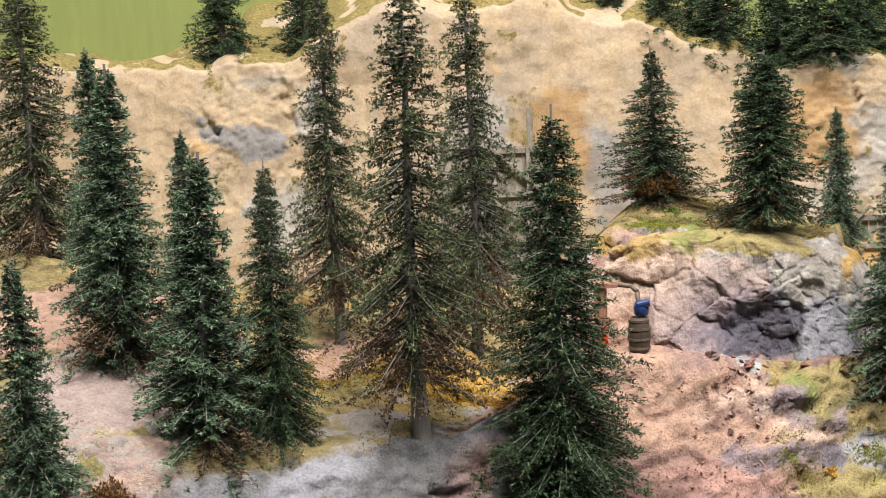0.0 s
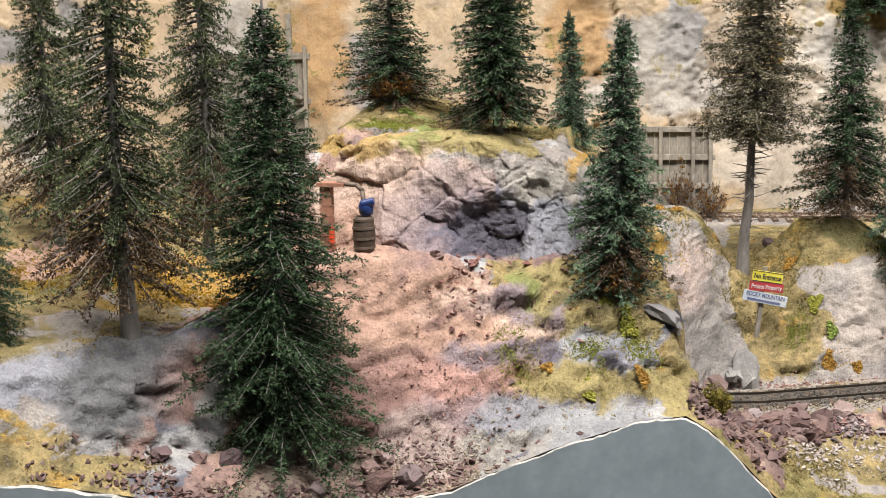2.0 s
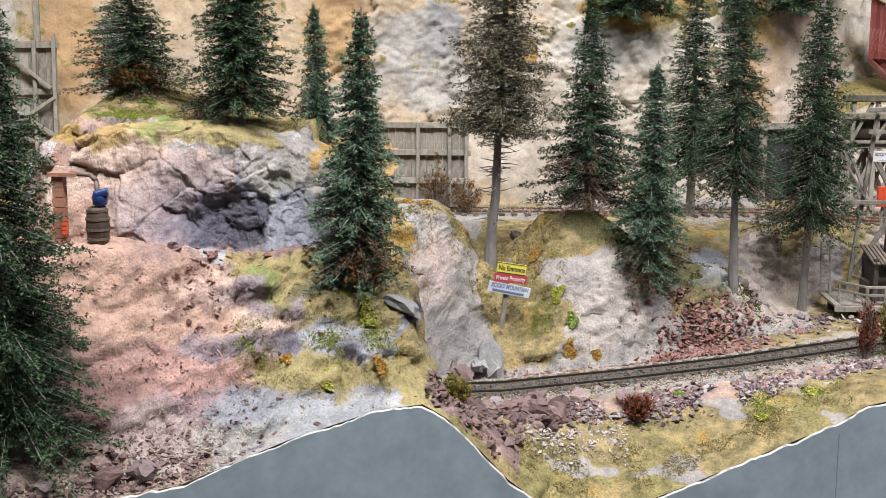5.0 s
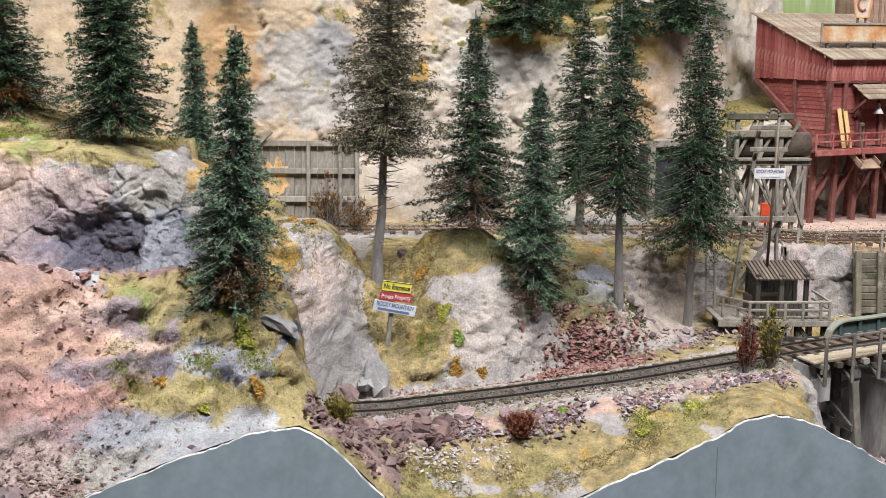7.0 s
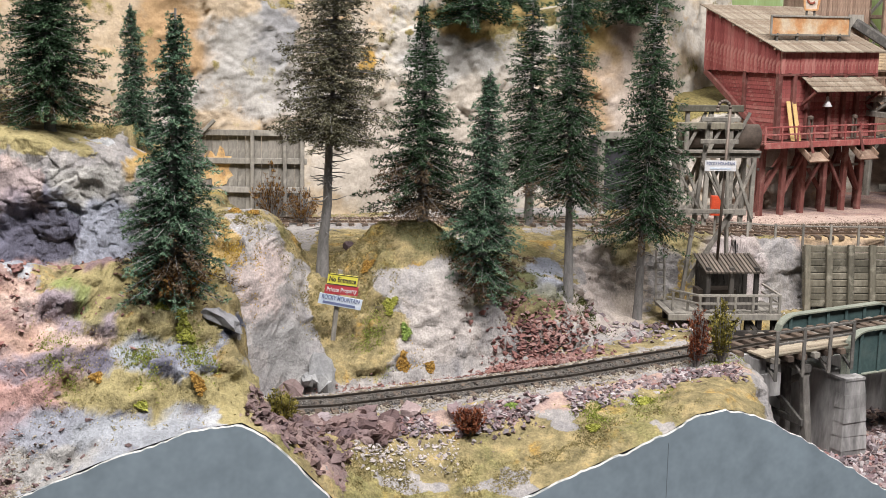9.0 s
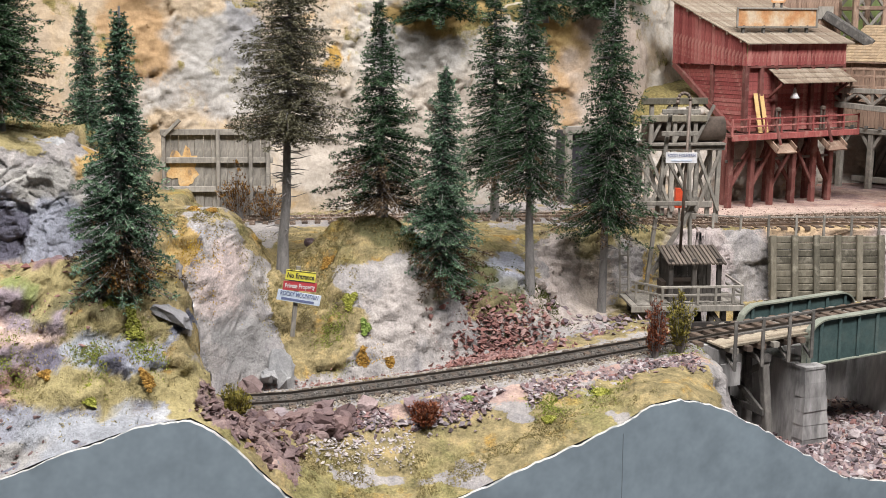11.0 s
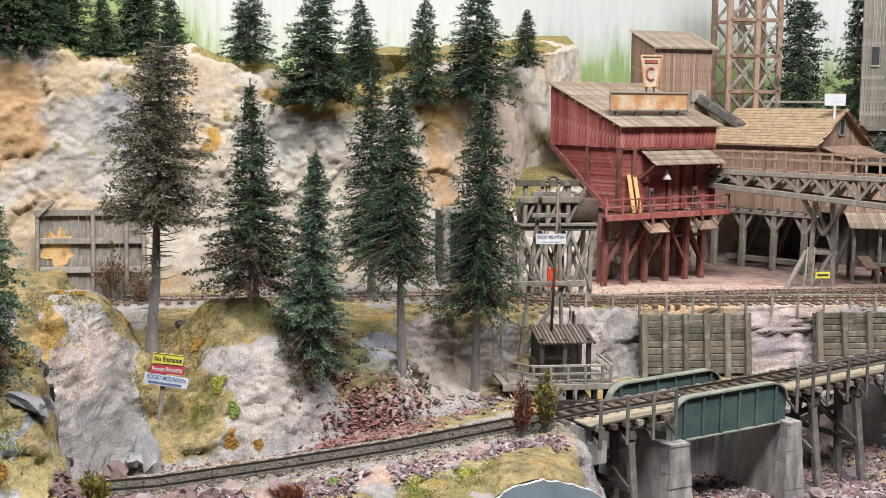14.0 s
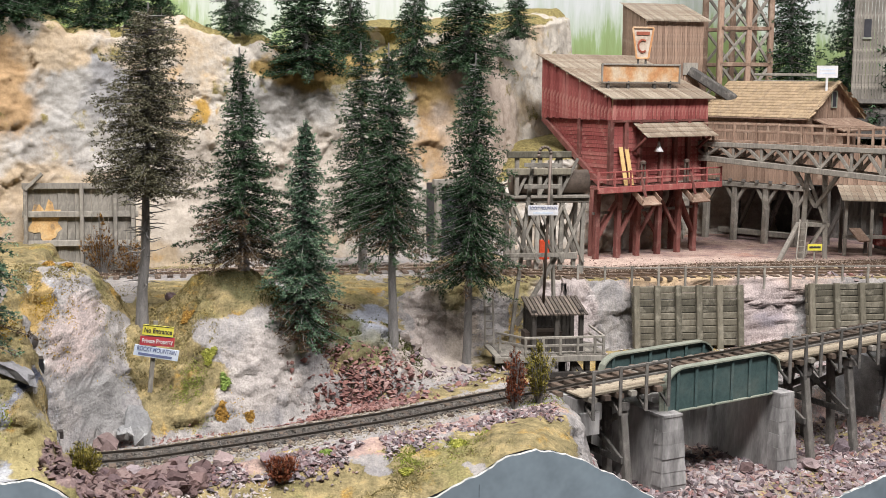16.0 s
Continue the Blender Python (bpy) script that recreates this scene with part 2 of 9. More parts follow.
def ground_material():
    """Painted plaster: pink earth, grey rock, ochre and green scatter grass, by the zones stored on the mesh."""
    m, nt, b = material("painted_scenery_plaster")
    zone = nt.nodes.new("ShaderNodeVertexColor")
    zone.layer_name = "zone"
    sep = nt.nodes.new("ShaderNodeSeparateColor")
    nt.links.new(zone.outputs["Color"], sep.inputs["Color"])
    n1, n2, n3 = noise_tex(nt, 28, 6, 0.65), noise_tex(nt, 90, 5, 0.7), noise_tex(nt, 700, 3, 0.7)
    lay = nt.nodes.new("ShaderNodeMapping")
    lay.inputs["Scale"].default_value, lay.inputs["Rotation"].default_value = (0.6, 1, 2.6), (0, 0.3, 0)
    nt.links.new(nt.nodes.new("ShaderNodeTexCoord").outputs["Object"], lay.inputs["Vector"])
    strata = noise_tex(nt, 30, 5, 0.6, lay.outputs["Vector"])
    diag = nt.nodes.new("ShaderNodeMapping")
    diag.inputs["Scale"].default_value, diag.inputs["Rotation"].default_value = (2.4, 1, 0.6), (0, 0.5, 0)
    nt.links.new(nt.nodes.new("ShaderNodeTexCoord").outputs["Object"], diag.inputs["Vector"])
    scratch = noise_tex(nt, 75, 6, 0.72, diag.outputs["Vector"])
    rock = ramp(nt, math_(nt, "ADD", math_(nt, "MULTIPLY", n1, 0.45), math_(nt, "MULTIPLY", scratch, 0.55)), [(0.30, (0.13, 0.125, 0.13)), (0.42, (0.25, 0.235, 0.235)), (0.54, (0.335, 0.31, 0.295)), (0.68, (0.42, 0.385, 0.355))])
    pink = ramp(nt, n1, [(0.26, (0.11, 0.09, 0.10)), (0.36, (0.23, 0.155, 0.15)), (0.45, (0.35, 0.235, 0.205)), (0.54, (0.44, 0.32, 0.265)), (0.62, (0.28, 0.19, 0.185)), (0.76, (0.50, 0.41, 0.35))])
    pink = mixc(nt, ramp(nt, noise_tex(nt, 11, 5, 0.7), [(0.46, (0, 0, 0)), (0.60, (0.85, 0.85, 0.85))]), pink, ramp(nt, n2, [(0.3, (0.10, 0.075, 0.08)), (0.5, (0.19, 0.135, 0.135)), (0.7, (0.27, 0.20, 0.19))]))
    pink = mixc(nt, ramp(nt, noise_tex(nt, 19, 4, 0.7), [(0.58, (0, 0, 0)), (0.68, (0.6, 0.6, 0.6))]), pink, (0.40, 0.20, 0.14))
    grass = ramp(nt, n2, [(0.28, (0.085, 0.072, 0.040)), (0.42, (0.195, 0.160, 0.082)), (0.55, (0.285, 0.228, 0.118)), (0.70, (0.38, 0.285, 0.135))])
    grass = mixc(nt, ramp(nt, noise_tex(nt, 37, 5, 0.7), [(0.56, (0, 0, 0)), (0.66, (0.8, 0.8, 0.8))]), grass, ramp(nt, n3, [(0.3, (0.26, 0.14, 0.03)), (0.7, (0.46, 0.29, 0.07))]))
    grass = mixc(nt, ramp(nt, noise_tex(nt, 31, 5, 0.7), [(0.57, (0, 0, 0)), (0.68, (0.7, 0.7, 0.7))]), grass, ramp(nt, n3, [(0.3, (0.055, 0.05, 0.025)), (0.7, (0.17, 0.15, 0.07))]))
    green = ramp(nt, n3, [(0.3, (0.11, 0.115, 0.04)), (0.7, (0.28, 0.27, 0.10))])
    grass = mixc(nt, ramp(nt, noise_tex(nt, 22, 4, 0.6), [(0.52, (0, 0, 0)), (0.64, (0.5, 0.5, 0.5))]), grass, green)
    soft = math_(nt, "ADD", math_(nt, "MULTIPLY", math_(nt, "SUBTRACT", n2, 0.5), 1.2), math_(nt, "ADD", math_(nt, "MULTIPLY", math_(nt, "SUBTRACT", n3, 0.5), 0.9), math_(nt, "MULTIPLY", math_(nt, "SUBTRACT", noise_tex(nt, 48, 4, 0.6), 0.5), 0.7)))

    def edge(sock):
        v = math_(nt, "ADD", sock, soft)
        return ramp(nt, v, [(0.42, (0, 0, 0)), (0.58, (1, 1, 1))])

    col = mixc(nt, edge(sep.outputs["Green"]), rock, pink)
    col = mixc(nt, edge(sep.outputs["Blue"]), col, ramp(nt, strata, [(0.30, (0.05, 0.056, 0.085)), (0.42, (0.17, 0.175, 0.215)), (0.50, (0.34, 0.345, 0.365)), (0.64, (0.46, 0.46, 0.46)), (0.8, (0.30, 0.28, 0.31))]))
    col = mixc(nt, edge(sep.outputs["Red"]), col, grass)
    mottle = ramp(nt, math_(nt, "ADD", math_(nt, "MULTIPLY", scratch, 0.5), math_(nt, "MULTIPLY", n2, 0.5)), [(0.30, (0.55, 0.55, 0.57)), (0.42, (0.84, 0.84, 0.84)), (0.54, (0.97, 0.97, 0.97)), (0.70, (1.0, 1.0, 1.0))])
    col = painted(nt, col, math_(nt, "MULTIPLY", soft, 0.55), mottle)
    col = mixc(nt, 0.36, col, ramp(nt, n3, [(0.32, (0.2, 0.2, 0.2)), (0.68, (0.80, 0.80, 0.80))]), "OVERLAY")
    col = mixc(nt, 0.3, col, ramp(nt, n2, [(0.3, (0.25, 0.25, 0.26)), (0.7, (0.72, 0.72, 0.71))]), "OVERLAY")
    nt.links.new(col, b.inputs["Base Color"])
    b.inputs["Roughness"].default_value = 0.92
    b.inputs["Specular IOR Level"].default_value = 0.2
    bump(nt, b, math_(nt, "ADD", math_(nt, "ADD", n2, math_(nt, "MULTIPLY", scratch, 0.8)), math_(nt, "MULTIPLY", n3, 0.4)), 0.95, 0.0020)
    return m


def cliff_material():
    m, nt, b = material("painted_cliff_plaster")
    n1, n2, n3 = noise_tex(nt, 14, 6, 0.6), noise_tex(nt, 60, 6, 0.7), noise_tex(nt, 420, 3, 0.7)
    col = ramp(nt, n1, [(0.25, (0.31, 0.26, 0.21)), (0.40, (0.40, 0.325, 0.245)), (0.52, (0.435, 0.34, 0.235)), (0.66, (0.435, 0.36, 0.275)), (0.8, (0.41, 0.27, 0.14))])
    stain = ramp(nt, n2, [(0.30, (0.34, 0.33, 0.33)), (0.5, (0.50, 0.50, 0.50)), (0.72, (0.62, 0.61, 0.60))])
    col = mixc(nt, 0.4, col, stain, "OVERLAY")
    zone = nt.nodes.new("ShaderNodeVertexColor")
    zone.layer_name = "zone"
    sep = nt.nodes.new("ShaderNodeSeparateColor")
    nt.links.new(zone.outputs["Color"], sep.inputs["Color"])
    grey = ramp(nt, n2, [(0.3, (0.24, 0.235, 0.235)), (0.7, (0.50, 0.475, 0.445))])
    col = mixc(nt, ramp(nt, math_(nt, "ADD", sep.outputs["Blue"], math_(nt, "MULTIPLY", math_(nt, "SUBTRACT", n2, 0.5), 0.8)), [(0.35, (0, 0, 0)), (0.7, (0.85, 0.85, 0.85))]), col, grey)
    cream = ramp(nt, n2, [(0.28, (0.27, 0.25, 0.23)), (0.45, (0.44, 0.405, 0.36)), (0.7, (0.54, 0.495, 0.435))])
    patch_ = noise_tex(nt, 17, 5, 0.65)
    col = mixc(nt, ramp(nt, math_(nt, "ADD", sep.outputs["Green"], math_(nt, "MULTIPLY", math_(nt, "SUBTRACT", patch_, 0.5), 1.6)), [(0.4, (0, 0, 0)), (0.62, (0.9, 0.9, 0.9))]), col, cream)
    col = mixc(nt, ramp(nt, noise_tex(nt, 26, 5, 0.7), [(0.60, (0, 0, 0)), (0.70, (0.55, 0.55, 0.55))]), col, (0.50, 0.30, 0.10))
    col = mixc(nt, ramp(nt, noise_tex(nt, 41, 5, 0.75), [(0.62, (0, 0, 0)), (0.70, (0.6, 0.6, 0.6))]), col, (0.34, 0.29, 0.10))
    col = painted(nt, col, math_(nt, "MULTIPLY", math_(nt, "SUBTRACT", n2, 0.5), 1.1), ramp(nt, n2, [(0.28, (0.62, 0.61, 0.60)), (0.5, (0.92, 0.92, 0.92)), (0.72, (1.0, 1.0, 1.0))]))
    grass = ramp(nt, n3, [(0.3, (0.12, 0.10, 0.04)), (0.7, (0.30, 0.245, 0.10))])
    col = mixc(nt, ramp(nt, math_(nt, "ADD", sep.outputs["Red"], math_(nt, "MULTIPLY", math_(nt, "SUBTRACT", n2, 0.5), 1.1)), [(0.45, (0, 0, 0)), (0.6, (1, 1, 1))]), col, grass)
    col = mixc(nt, 0.3, col, ramp(nt, n3, [(0.3, (0.25, 0.25, 0.25)), (0.7, (0.75, 0.75, 0.75))]), "OVERLAY")
    nt.links.new(col, b.inputs["Base Color"])
    b.inputs["Roughness"].default_value = 0.93
    b.inputs["Specular IOR Level"].default_value = 0.2
    bump(nt, b, math_(nt, "ADD", n2, math_(nt, "MULTIPLY", n3, 0.35)), 0.8, 0.0016)
    return m


MAT_GROUND = ground_material()
MAT_CLIFF = cliff_material()
MAT_GREY = simple("grey_fascia_paint", [(0.3, (0.205, 0.252, 0.29)), (0.7, (0.22, 0.268, 0.305))], 6, 0.55, 0.15)
MAT_JOINT = simple("dark_joint_filler", [(0.3, (0.10, 0.12, 0.14)), (0.7, (0.14, 0.165, 0.185))], 60, 0.8, 0.2)
MAT_EDGE = simple("chipped_white_edge", [(0.40, (0.22, 0.24, 0.25)), (0.48, (0.46, 0.45, 0.43)), (0.7, (0.66, 0.65, 0.63))], 170, 0.8, 0.5)
MAT_BARK = simple("tree_bark", [(0.3, (0.105, 0.10, 0.097)), (0.7, (0.25, 0.235, 0.225))], 300, 0.9, 0.8, stretch=(1, 1, 0.25))


def foliage(name, dark, light, tip=None, growth=False):
    m, nt, b = material(name)
    geo = nt.nodes.new("ShaderNodeNewGeometry")
    r = geo.outputs["Random Per Island"]
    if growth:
        # lighter young growth at limb ends; inner needles' colour carries the crown's shade
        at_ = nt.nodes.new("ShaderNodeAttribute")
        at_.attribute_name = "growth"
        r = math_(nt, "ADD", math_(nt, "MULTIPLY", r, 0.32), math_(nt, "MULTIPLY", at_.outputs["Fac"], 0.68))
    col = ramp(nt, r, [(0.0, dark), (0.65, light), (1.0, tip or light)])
    big = noise_tex(nt, 55, 3, 0.6)
    col = mixc(nt, 0.6, col, ramp(nt, big, [(0.3, (0.3, 0.3, 0.3)), (0.7, (0.72, 0.72, 0.68))]), "OVERLAY")
    if growth:
        dry_ = nt.nodes.new("ShaderNodeAttribute")
        dry_.attribute_name = "withered"
        col = mixc(nt, dry_.outputs["Fac"], col, ramp(nt, geo.outputs["Random Per Island"], [(0.0, (0.045, 0.028, 0.016)), (0.6, (0.115, 0.080, 0.050)), (1.0, (0.22, 0.16, 0.105))]))
    nt.links.new(col, b.inputs["Base Color"])
    b.inputs["Roughness"].default_value = 0.75
    b.inputs["Specular IOR Level"].default_value = 0.06
    return m


# First tone of these three needles is near black, for shade within the crown.
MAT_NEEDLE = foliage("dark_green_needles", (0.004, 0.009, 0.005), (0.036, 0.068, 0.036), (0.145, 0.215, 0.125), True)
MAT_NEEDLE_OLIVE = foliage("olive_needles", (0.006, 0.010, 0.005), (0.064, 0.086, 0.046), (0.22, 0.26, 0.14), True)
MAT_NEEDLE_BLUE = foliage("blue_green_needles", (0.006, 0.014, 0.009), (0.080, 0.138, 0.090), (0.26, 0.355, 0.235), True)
MAT_NEEDLE_DEAD = foliage("dead_brown_needles", (0.042, 0.040, 0.026), (0.125, 0.118, 0.078), (0.23, 0.215, 0.15))
MAT_BUSH_BROWN = foliage("brown_twigs", (0.07, 0.035, 0.012), (0.17, 0.085, 0.03), (0.28, 0.17, 0.06))


# ---- ground sheet ----
def sheet_object(name, pts, nu, nv, mat, zone, label, category, kind, wash=None):
    verts = pts.reshape(-1, 3) * U
    idx = np.arange(nu * nv).reshape(nu, nv)
    quads = np.stack([idx[:-1, :-1], idx[1:, :-1], idx[1:, 1:], idx[:-1, 1:]], -1).reshape(-1, 4)
    me = bpy.data.meshes.new(name)
    me.vertices.add(len(verts))
    me.vertices.foreach_set("co", verts.ravel())
    me.loops.add(quads.size)
    me.loops.foreach_set("vertex_index", quads.ravel())
    me.polygons.add(len(quads))
    me.polygons.foreach_set("loop_start", np.arange(0, quads.size, 4))
    me.polygons.foreach_set("use_smooth", np.ones(len(quads), bool))
    me.update(calc_edges=True)
    att = me.color_attributes.new("zone", "FLOAT_COLOR", "POINT")
    att.data.foreach_set("color", np.concatenate([zone.reshape(-1, 3), np.ones((len(verts), 1))], 1).ravel())
    att = me.color_attributes.new("wash", "FLOAT_COLOR", "POINT")
    att.data.foreach_set("color", (np.zeros((len(verts), 4)) if wash is None else wash.reshape(-1, 4)).ravel())
    me.materials.append(mat)
    return tagged(new(name, me), label, category, "", kind)


class Wash:
    """Washes of scenic paint laid one over the other on a sheet, each a ragged patch round a place (x, y, z), in cm."""

    def __init__(self, x, y, z):
        w = [fbm(x * 0.55 + o, y * 0.55, z * 0.55, 4, 0.6) for o in (11.0, 71.0)]
        self.x, self.y, self.z = x + 0.9 * w[0], y, z + 0.55 * w[1]
        self.rgba = np.zeros(x.shape + (4,))

    def lay(self, tone, x, y, z, rx, rz, a=1.0, ry=4.0, tilt=0.0):
        dx, dz = self.x - x, self.z - z - tilt * (self.x - x)
        d = np.sqrt((dx / rx) ** 2 + (dz / rz) ** 2 + ((self.y - y) / ry) ** 2)
        k = (a * S(1.35, 0.65, d))[..., None]
        old = self.rgba[..., 3:4]
        cov = k + old * (1 - k)
        self.rgba[..., :3] = np.where(cov > 1e-4, (np.array(tone) * k + self.rgba[..., :3] * old * (1 - k)) / np.maximum(cov, 1e-4), np.array(tone))
        self.rgba[..., 3:4] = cov
        return self


def normals(p):
    du, dv = np.gradient(p, axis=0), np.gradient(p, axis=1)
    n = np.cross(du, dv)
    return n / (np.linalg.norm(n, axis=-1, keepdims=True) + 1e-9)


def rock_relief(x, y, z, size=1.0):
    """Chipped and bedded rock: flat facets with cracks, and finer roughness."""
    wx, wy, wz = [fbm(x * 0.35 / size + o, y * 0.35 / size, z * 0.35 / size, 3) for o in (3.0, 40.0, 80.0)]
    e1, v1, t1 = cells((x + 0.7 * wx) * 0.24 / size, (y + 0.7 * wy) * 0.24 / size, (z + 0.7 * wz) * 0.36 / size)
    e2, v2, t2 = cells((x + 0.4 * wy) * 0.7 / size, (y + 0.4 * wz) * 0.7 / size, (z + 0.4 * wx) * 0.95 / size)
    e3, v3, t3 = cells((x + 0.2 * wz) * 1.9 / size, (y + 0.2 * wx) * 1.9 / size, (z + 0.2 * wy) * 2.4 / size)
    low = 0.40 * v1 + 0.8 * t1 - 0.22 * (1 - S(0, 0.06, e1)) + 0.22 * fbm(x * 0.5, y * 0.5, z * 0.5, 5, 0.55)
    fine = 0.16 * v2 + 0.46 * t2 - 0.20 * (1 - S(0, 0.09, e2)) + 0.10 * v3 + 0.30 * t3 - 0.10 * (1 - S(0, 0.14, e3))
    fine = fine * (0.35 + 0.65 * S(-0.35, 0.25, fbm(x * 0.22 + 60, y * 0.22, z * 0.3, 2)))
    return size * low, size * fine


def fractured(x, y, z, size=1.0, crack=0.4):
    """Broken rock: flat tilted faces at three sizes, parted by sharp cracks."""
    w = 0.35 * fbm(x * 0.5, y * 0.5, z * 0.5, 3)
    e1, v1, t1 = cells((x + w) * 0.30 / size, y * 0.30 / size, (z - w) * 0.24 / size)
    e2, v2, t2 = cells((x - w) * 0.75 / size, y * 0.75 / size, (z + w) * 0.62 / size)
    e3, v3, t3 = cells(x * 1.9 / size, (y + w) * 1.9 / size, z * 1.6 / size)
    big_ = 0.38 * v1 + 0.95 * t1 - 0.34 * crack * (1 - S(0, 0.07, e1)) * S(-0.3, 0.3, fbm(x * 0.3 + 33, y * 0.3, z * 0.3, 2) + 0.1)
    mid_ = 0.17 * v2 + 0.55 * t2 - 0.24 * crack * (1 - S(0, 0.09, e2)) * S(-0.3, 0.3, fbm(x * 0.5 + 13, y * 0.5, z * 0.5, 2))
    small = 0.07 * v3 + 0.27 * t3 - 0.09 * crack * (1 - S(0, 0.12, e3))
    return size * (big_ + mid_ * S(-0.6, 0.0, fbm(x * 0.2 + 5, y * 0.2, z * 0.2, 2)) + small + 0.05 * fbm(x * 3, y * 3, z * 3, 3))


NX, NY = 720, 350
gx = np.concatenate([np.linspace(-78, -48, 90, endpoint=False), np.linspace(-48, 30, 540, endpoint=False), np.linspace(30, 90, NX - 630)])
ys_fine = np.linspace(0, 1, 900)
pts = np.zeros((NX, NY, 3))
for i, x in enumerate(gx):
    y0, y1 = front_y(x), max(float(cliff_y(x)) + 3, 134 * S(19, 22, x))
    yy = y0 + (y1 - y0) * ys_fine
    zz = ground(np.full_like(yy, x), yy)
    arc = np.concatenate([[0], np.cumsum(np.hypot(np.diff(yy) * np.where(yy[1:] > 100, 0.5, 1), np.diff(zz)))])
    yi = np.interp(np.linspace(0, arc[-1], NY), arc, yy)
    pts[i, :, 0], pts[i, :, 1] = x, yi
kern = np.hanning(23)[1:-1]
kern /= kern.sum()
pad = np.concatenate([np.repeat(pts[:1, :, 1], 10, 0), pts[:, :, 1], np.repeat(pts[-1:, :, 1], 10, 0)])
frac_ = np.apply_along_axis(lambda c: np.convolve(c, kern, "valid"), 0, pad)
lo_, hi_ = front_y(gx)[:, None], pts[:, -1:, 1]
pts[..., 1] = np.clip(lo_ + (frac_ - frac_[:, :1]) / (frac_[:, -1:] - frac_[:, :1]) * (hi_ - lo_), lo_, hi_)
pts[..., 2] = ground(pts[..., 0], pts[..., 1])
nrm = normals(pts)
nrm *= np.sign(nrm[..., 2:3] + 1e-9)
X, Y, Z = pts[..., 0], pts[..., 1], pts[..., 2]
steep = S(0.90, 0.55, nrm[..., 2])
near_edge = S(0, 0.8, Y - front_y(X))
bed = 1 - S(2.0, 3.4, np.abs(Y - track_y(X))) * 1.0
bed = np.where(X < -10, 0, bed) * S(22, 18, X)
flat_shelf = S(0.2, 1.8, Y - np.interp(X, [-14, 0, 8, 12, 16, 24, 60], [84, 87, 90, 92, 93, 95, 96])) * S(-14, -12, X)
keep = near_edge * (1 - bed) * (1 - 0.93 * flat_shelf)
smooth_face = S(-13, -11.5, X) * S(4.5, 3, X) * S(2.4, 3.4, Y - track_y(X)) * S(93, 90, Y)
low_, fine_ = rock_relief(X, Y, Z)
calm = S(-31, -28, X) * S(-17.5, -19.5, X) * S(60, 58, Y)
relief = (1 - 0.55 * calm) * (0.10 + 0.62 * steep * (1 - 0.5 * S(16, 20, X))) * fine_ * (1 - 0.35 * smooth_face) + low_ * (0.10 + 0.36 * steep + 0.12 * steep * S(18, 21, X) * S(-1, 1, Z) + 0.75 * steep * S(13, 10.8, np.abs(Z - 13) + 10)) * (1 - 0.75 * smooth_face) + 0.08 * fbm(X * 0.9, Y * 0.9, Z * 0.9, 4) + 0.30 * calm * fbm(X * 0.28, Y * 0.3, Z * 0.5, 2)
pts = pts + nrm * (relief * keep)[..., None]
pts[..., 2] += 0.05 * fbm(X * 2.5, Y * 2.5, Z, 2) * near_edge
# slanting layers in the quarry and on the shoulder
lx_, lz_ = X * 0.5 + Z * 0.9, Z * 1.1 - X * 0.35
ridge = 1 - 2 * np.abs(fbm(lx_ * 0.25, Y * 0.3, lz_ * 0.7, 5, 0.65))
slope_part = S(-30, -27, X) * S(-9.2, -10.5, X) * S(62.5, 60.5, Y) * near_edge * S(0.5, 2.0, Y - front_y(X))
pts += nrm * (0.10 * (ridge - 0.45) * slope_part)[..., None]
n2_ = normals(pts)
n2_ *= np.sign(n2_[..., 2:3] + 1e-9)
n2_ = 0.4 * n2_ + 0.6 * nrm
flat = S(0.55, 0.85, n2_[..., 2])
big = fbm(X * 0.12, Y * 0.12, Z * 0.12, 3)
warp = 1.6 * fbm(X * 0.35, Y * 0.35, Z * 0.35, 3)
in_front = S(1, -1, Y - 63.5)
pink = S(-32, -29.5, X + warp) * S(-17.0, -19.5, X + 1.3 * warp + 0.35 * (Y - 56)) * S(12.6, 11.6, Z + 0.5 * warp) * in_front
pink = np.maximum(pink, 0.75 * S(-32, -29.5, X) * S(-24.0, -26.5, X + warp) * in_front)
pink = np.maximum(pink, S(-33, -37, X) * S(66, 60, Y) * (0.45 + 0.55 * S(-0.25, 0.1, big)))
pink = np.maximum(pink, 0.9 * S(20, 24, X) * S(97.0, 99.5, Y))
pink = np.maximum(pink, 0.55 * S(18, 24, X) * S(0, -3, Z))
patch = big + 0.3 * fbm(X * 0.5, Y * 0.5, Z * 0.5, 3)
grass = flat * S(-0.35, 0.15, patch)
grass *= 1 - 0.9 * pink
grass = np.maximum(grass, 0.85 * S(-30, -33, X + warp) * S(0.3, 0.6, n2_[..., 2]) * S(-0.15, 0.15, fbm(X * 0.2 + 3, Y * 0.3, Z * 0.2, 3) + 0.2))
grass = np.maximum(grass, S(14.3, 15.4, Z) * flat * (X < -10))
grass = np.maximum(grass, 0.8 * S(-18.5, -16.0, X + warp) * S(-8.5, -10, X) * in_front * S(0.35, 0.7, n2_[..., 2]) * S(-0.45, -0.1, patch))
behind = S(2.4, 3.4, Y - track_y(X)) * S(93, 90, Y)
slab_edge = np.interp(Z, [0.3, 3, 6, 9.5], [-5.9, -7.3, -8.7, -10.4])
sign_hill = S(-0.2, 0.5, X + 0.3 * warp - slab_edge) * S(-2.6, -3.8, X + 0.8 * warp + 0.35 * (Z - 4))
upper_bank = S(5.8, 7.0, Z + 0.4 * warp) * S(-13, -9, X) * S(6, 3, X)
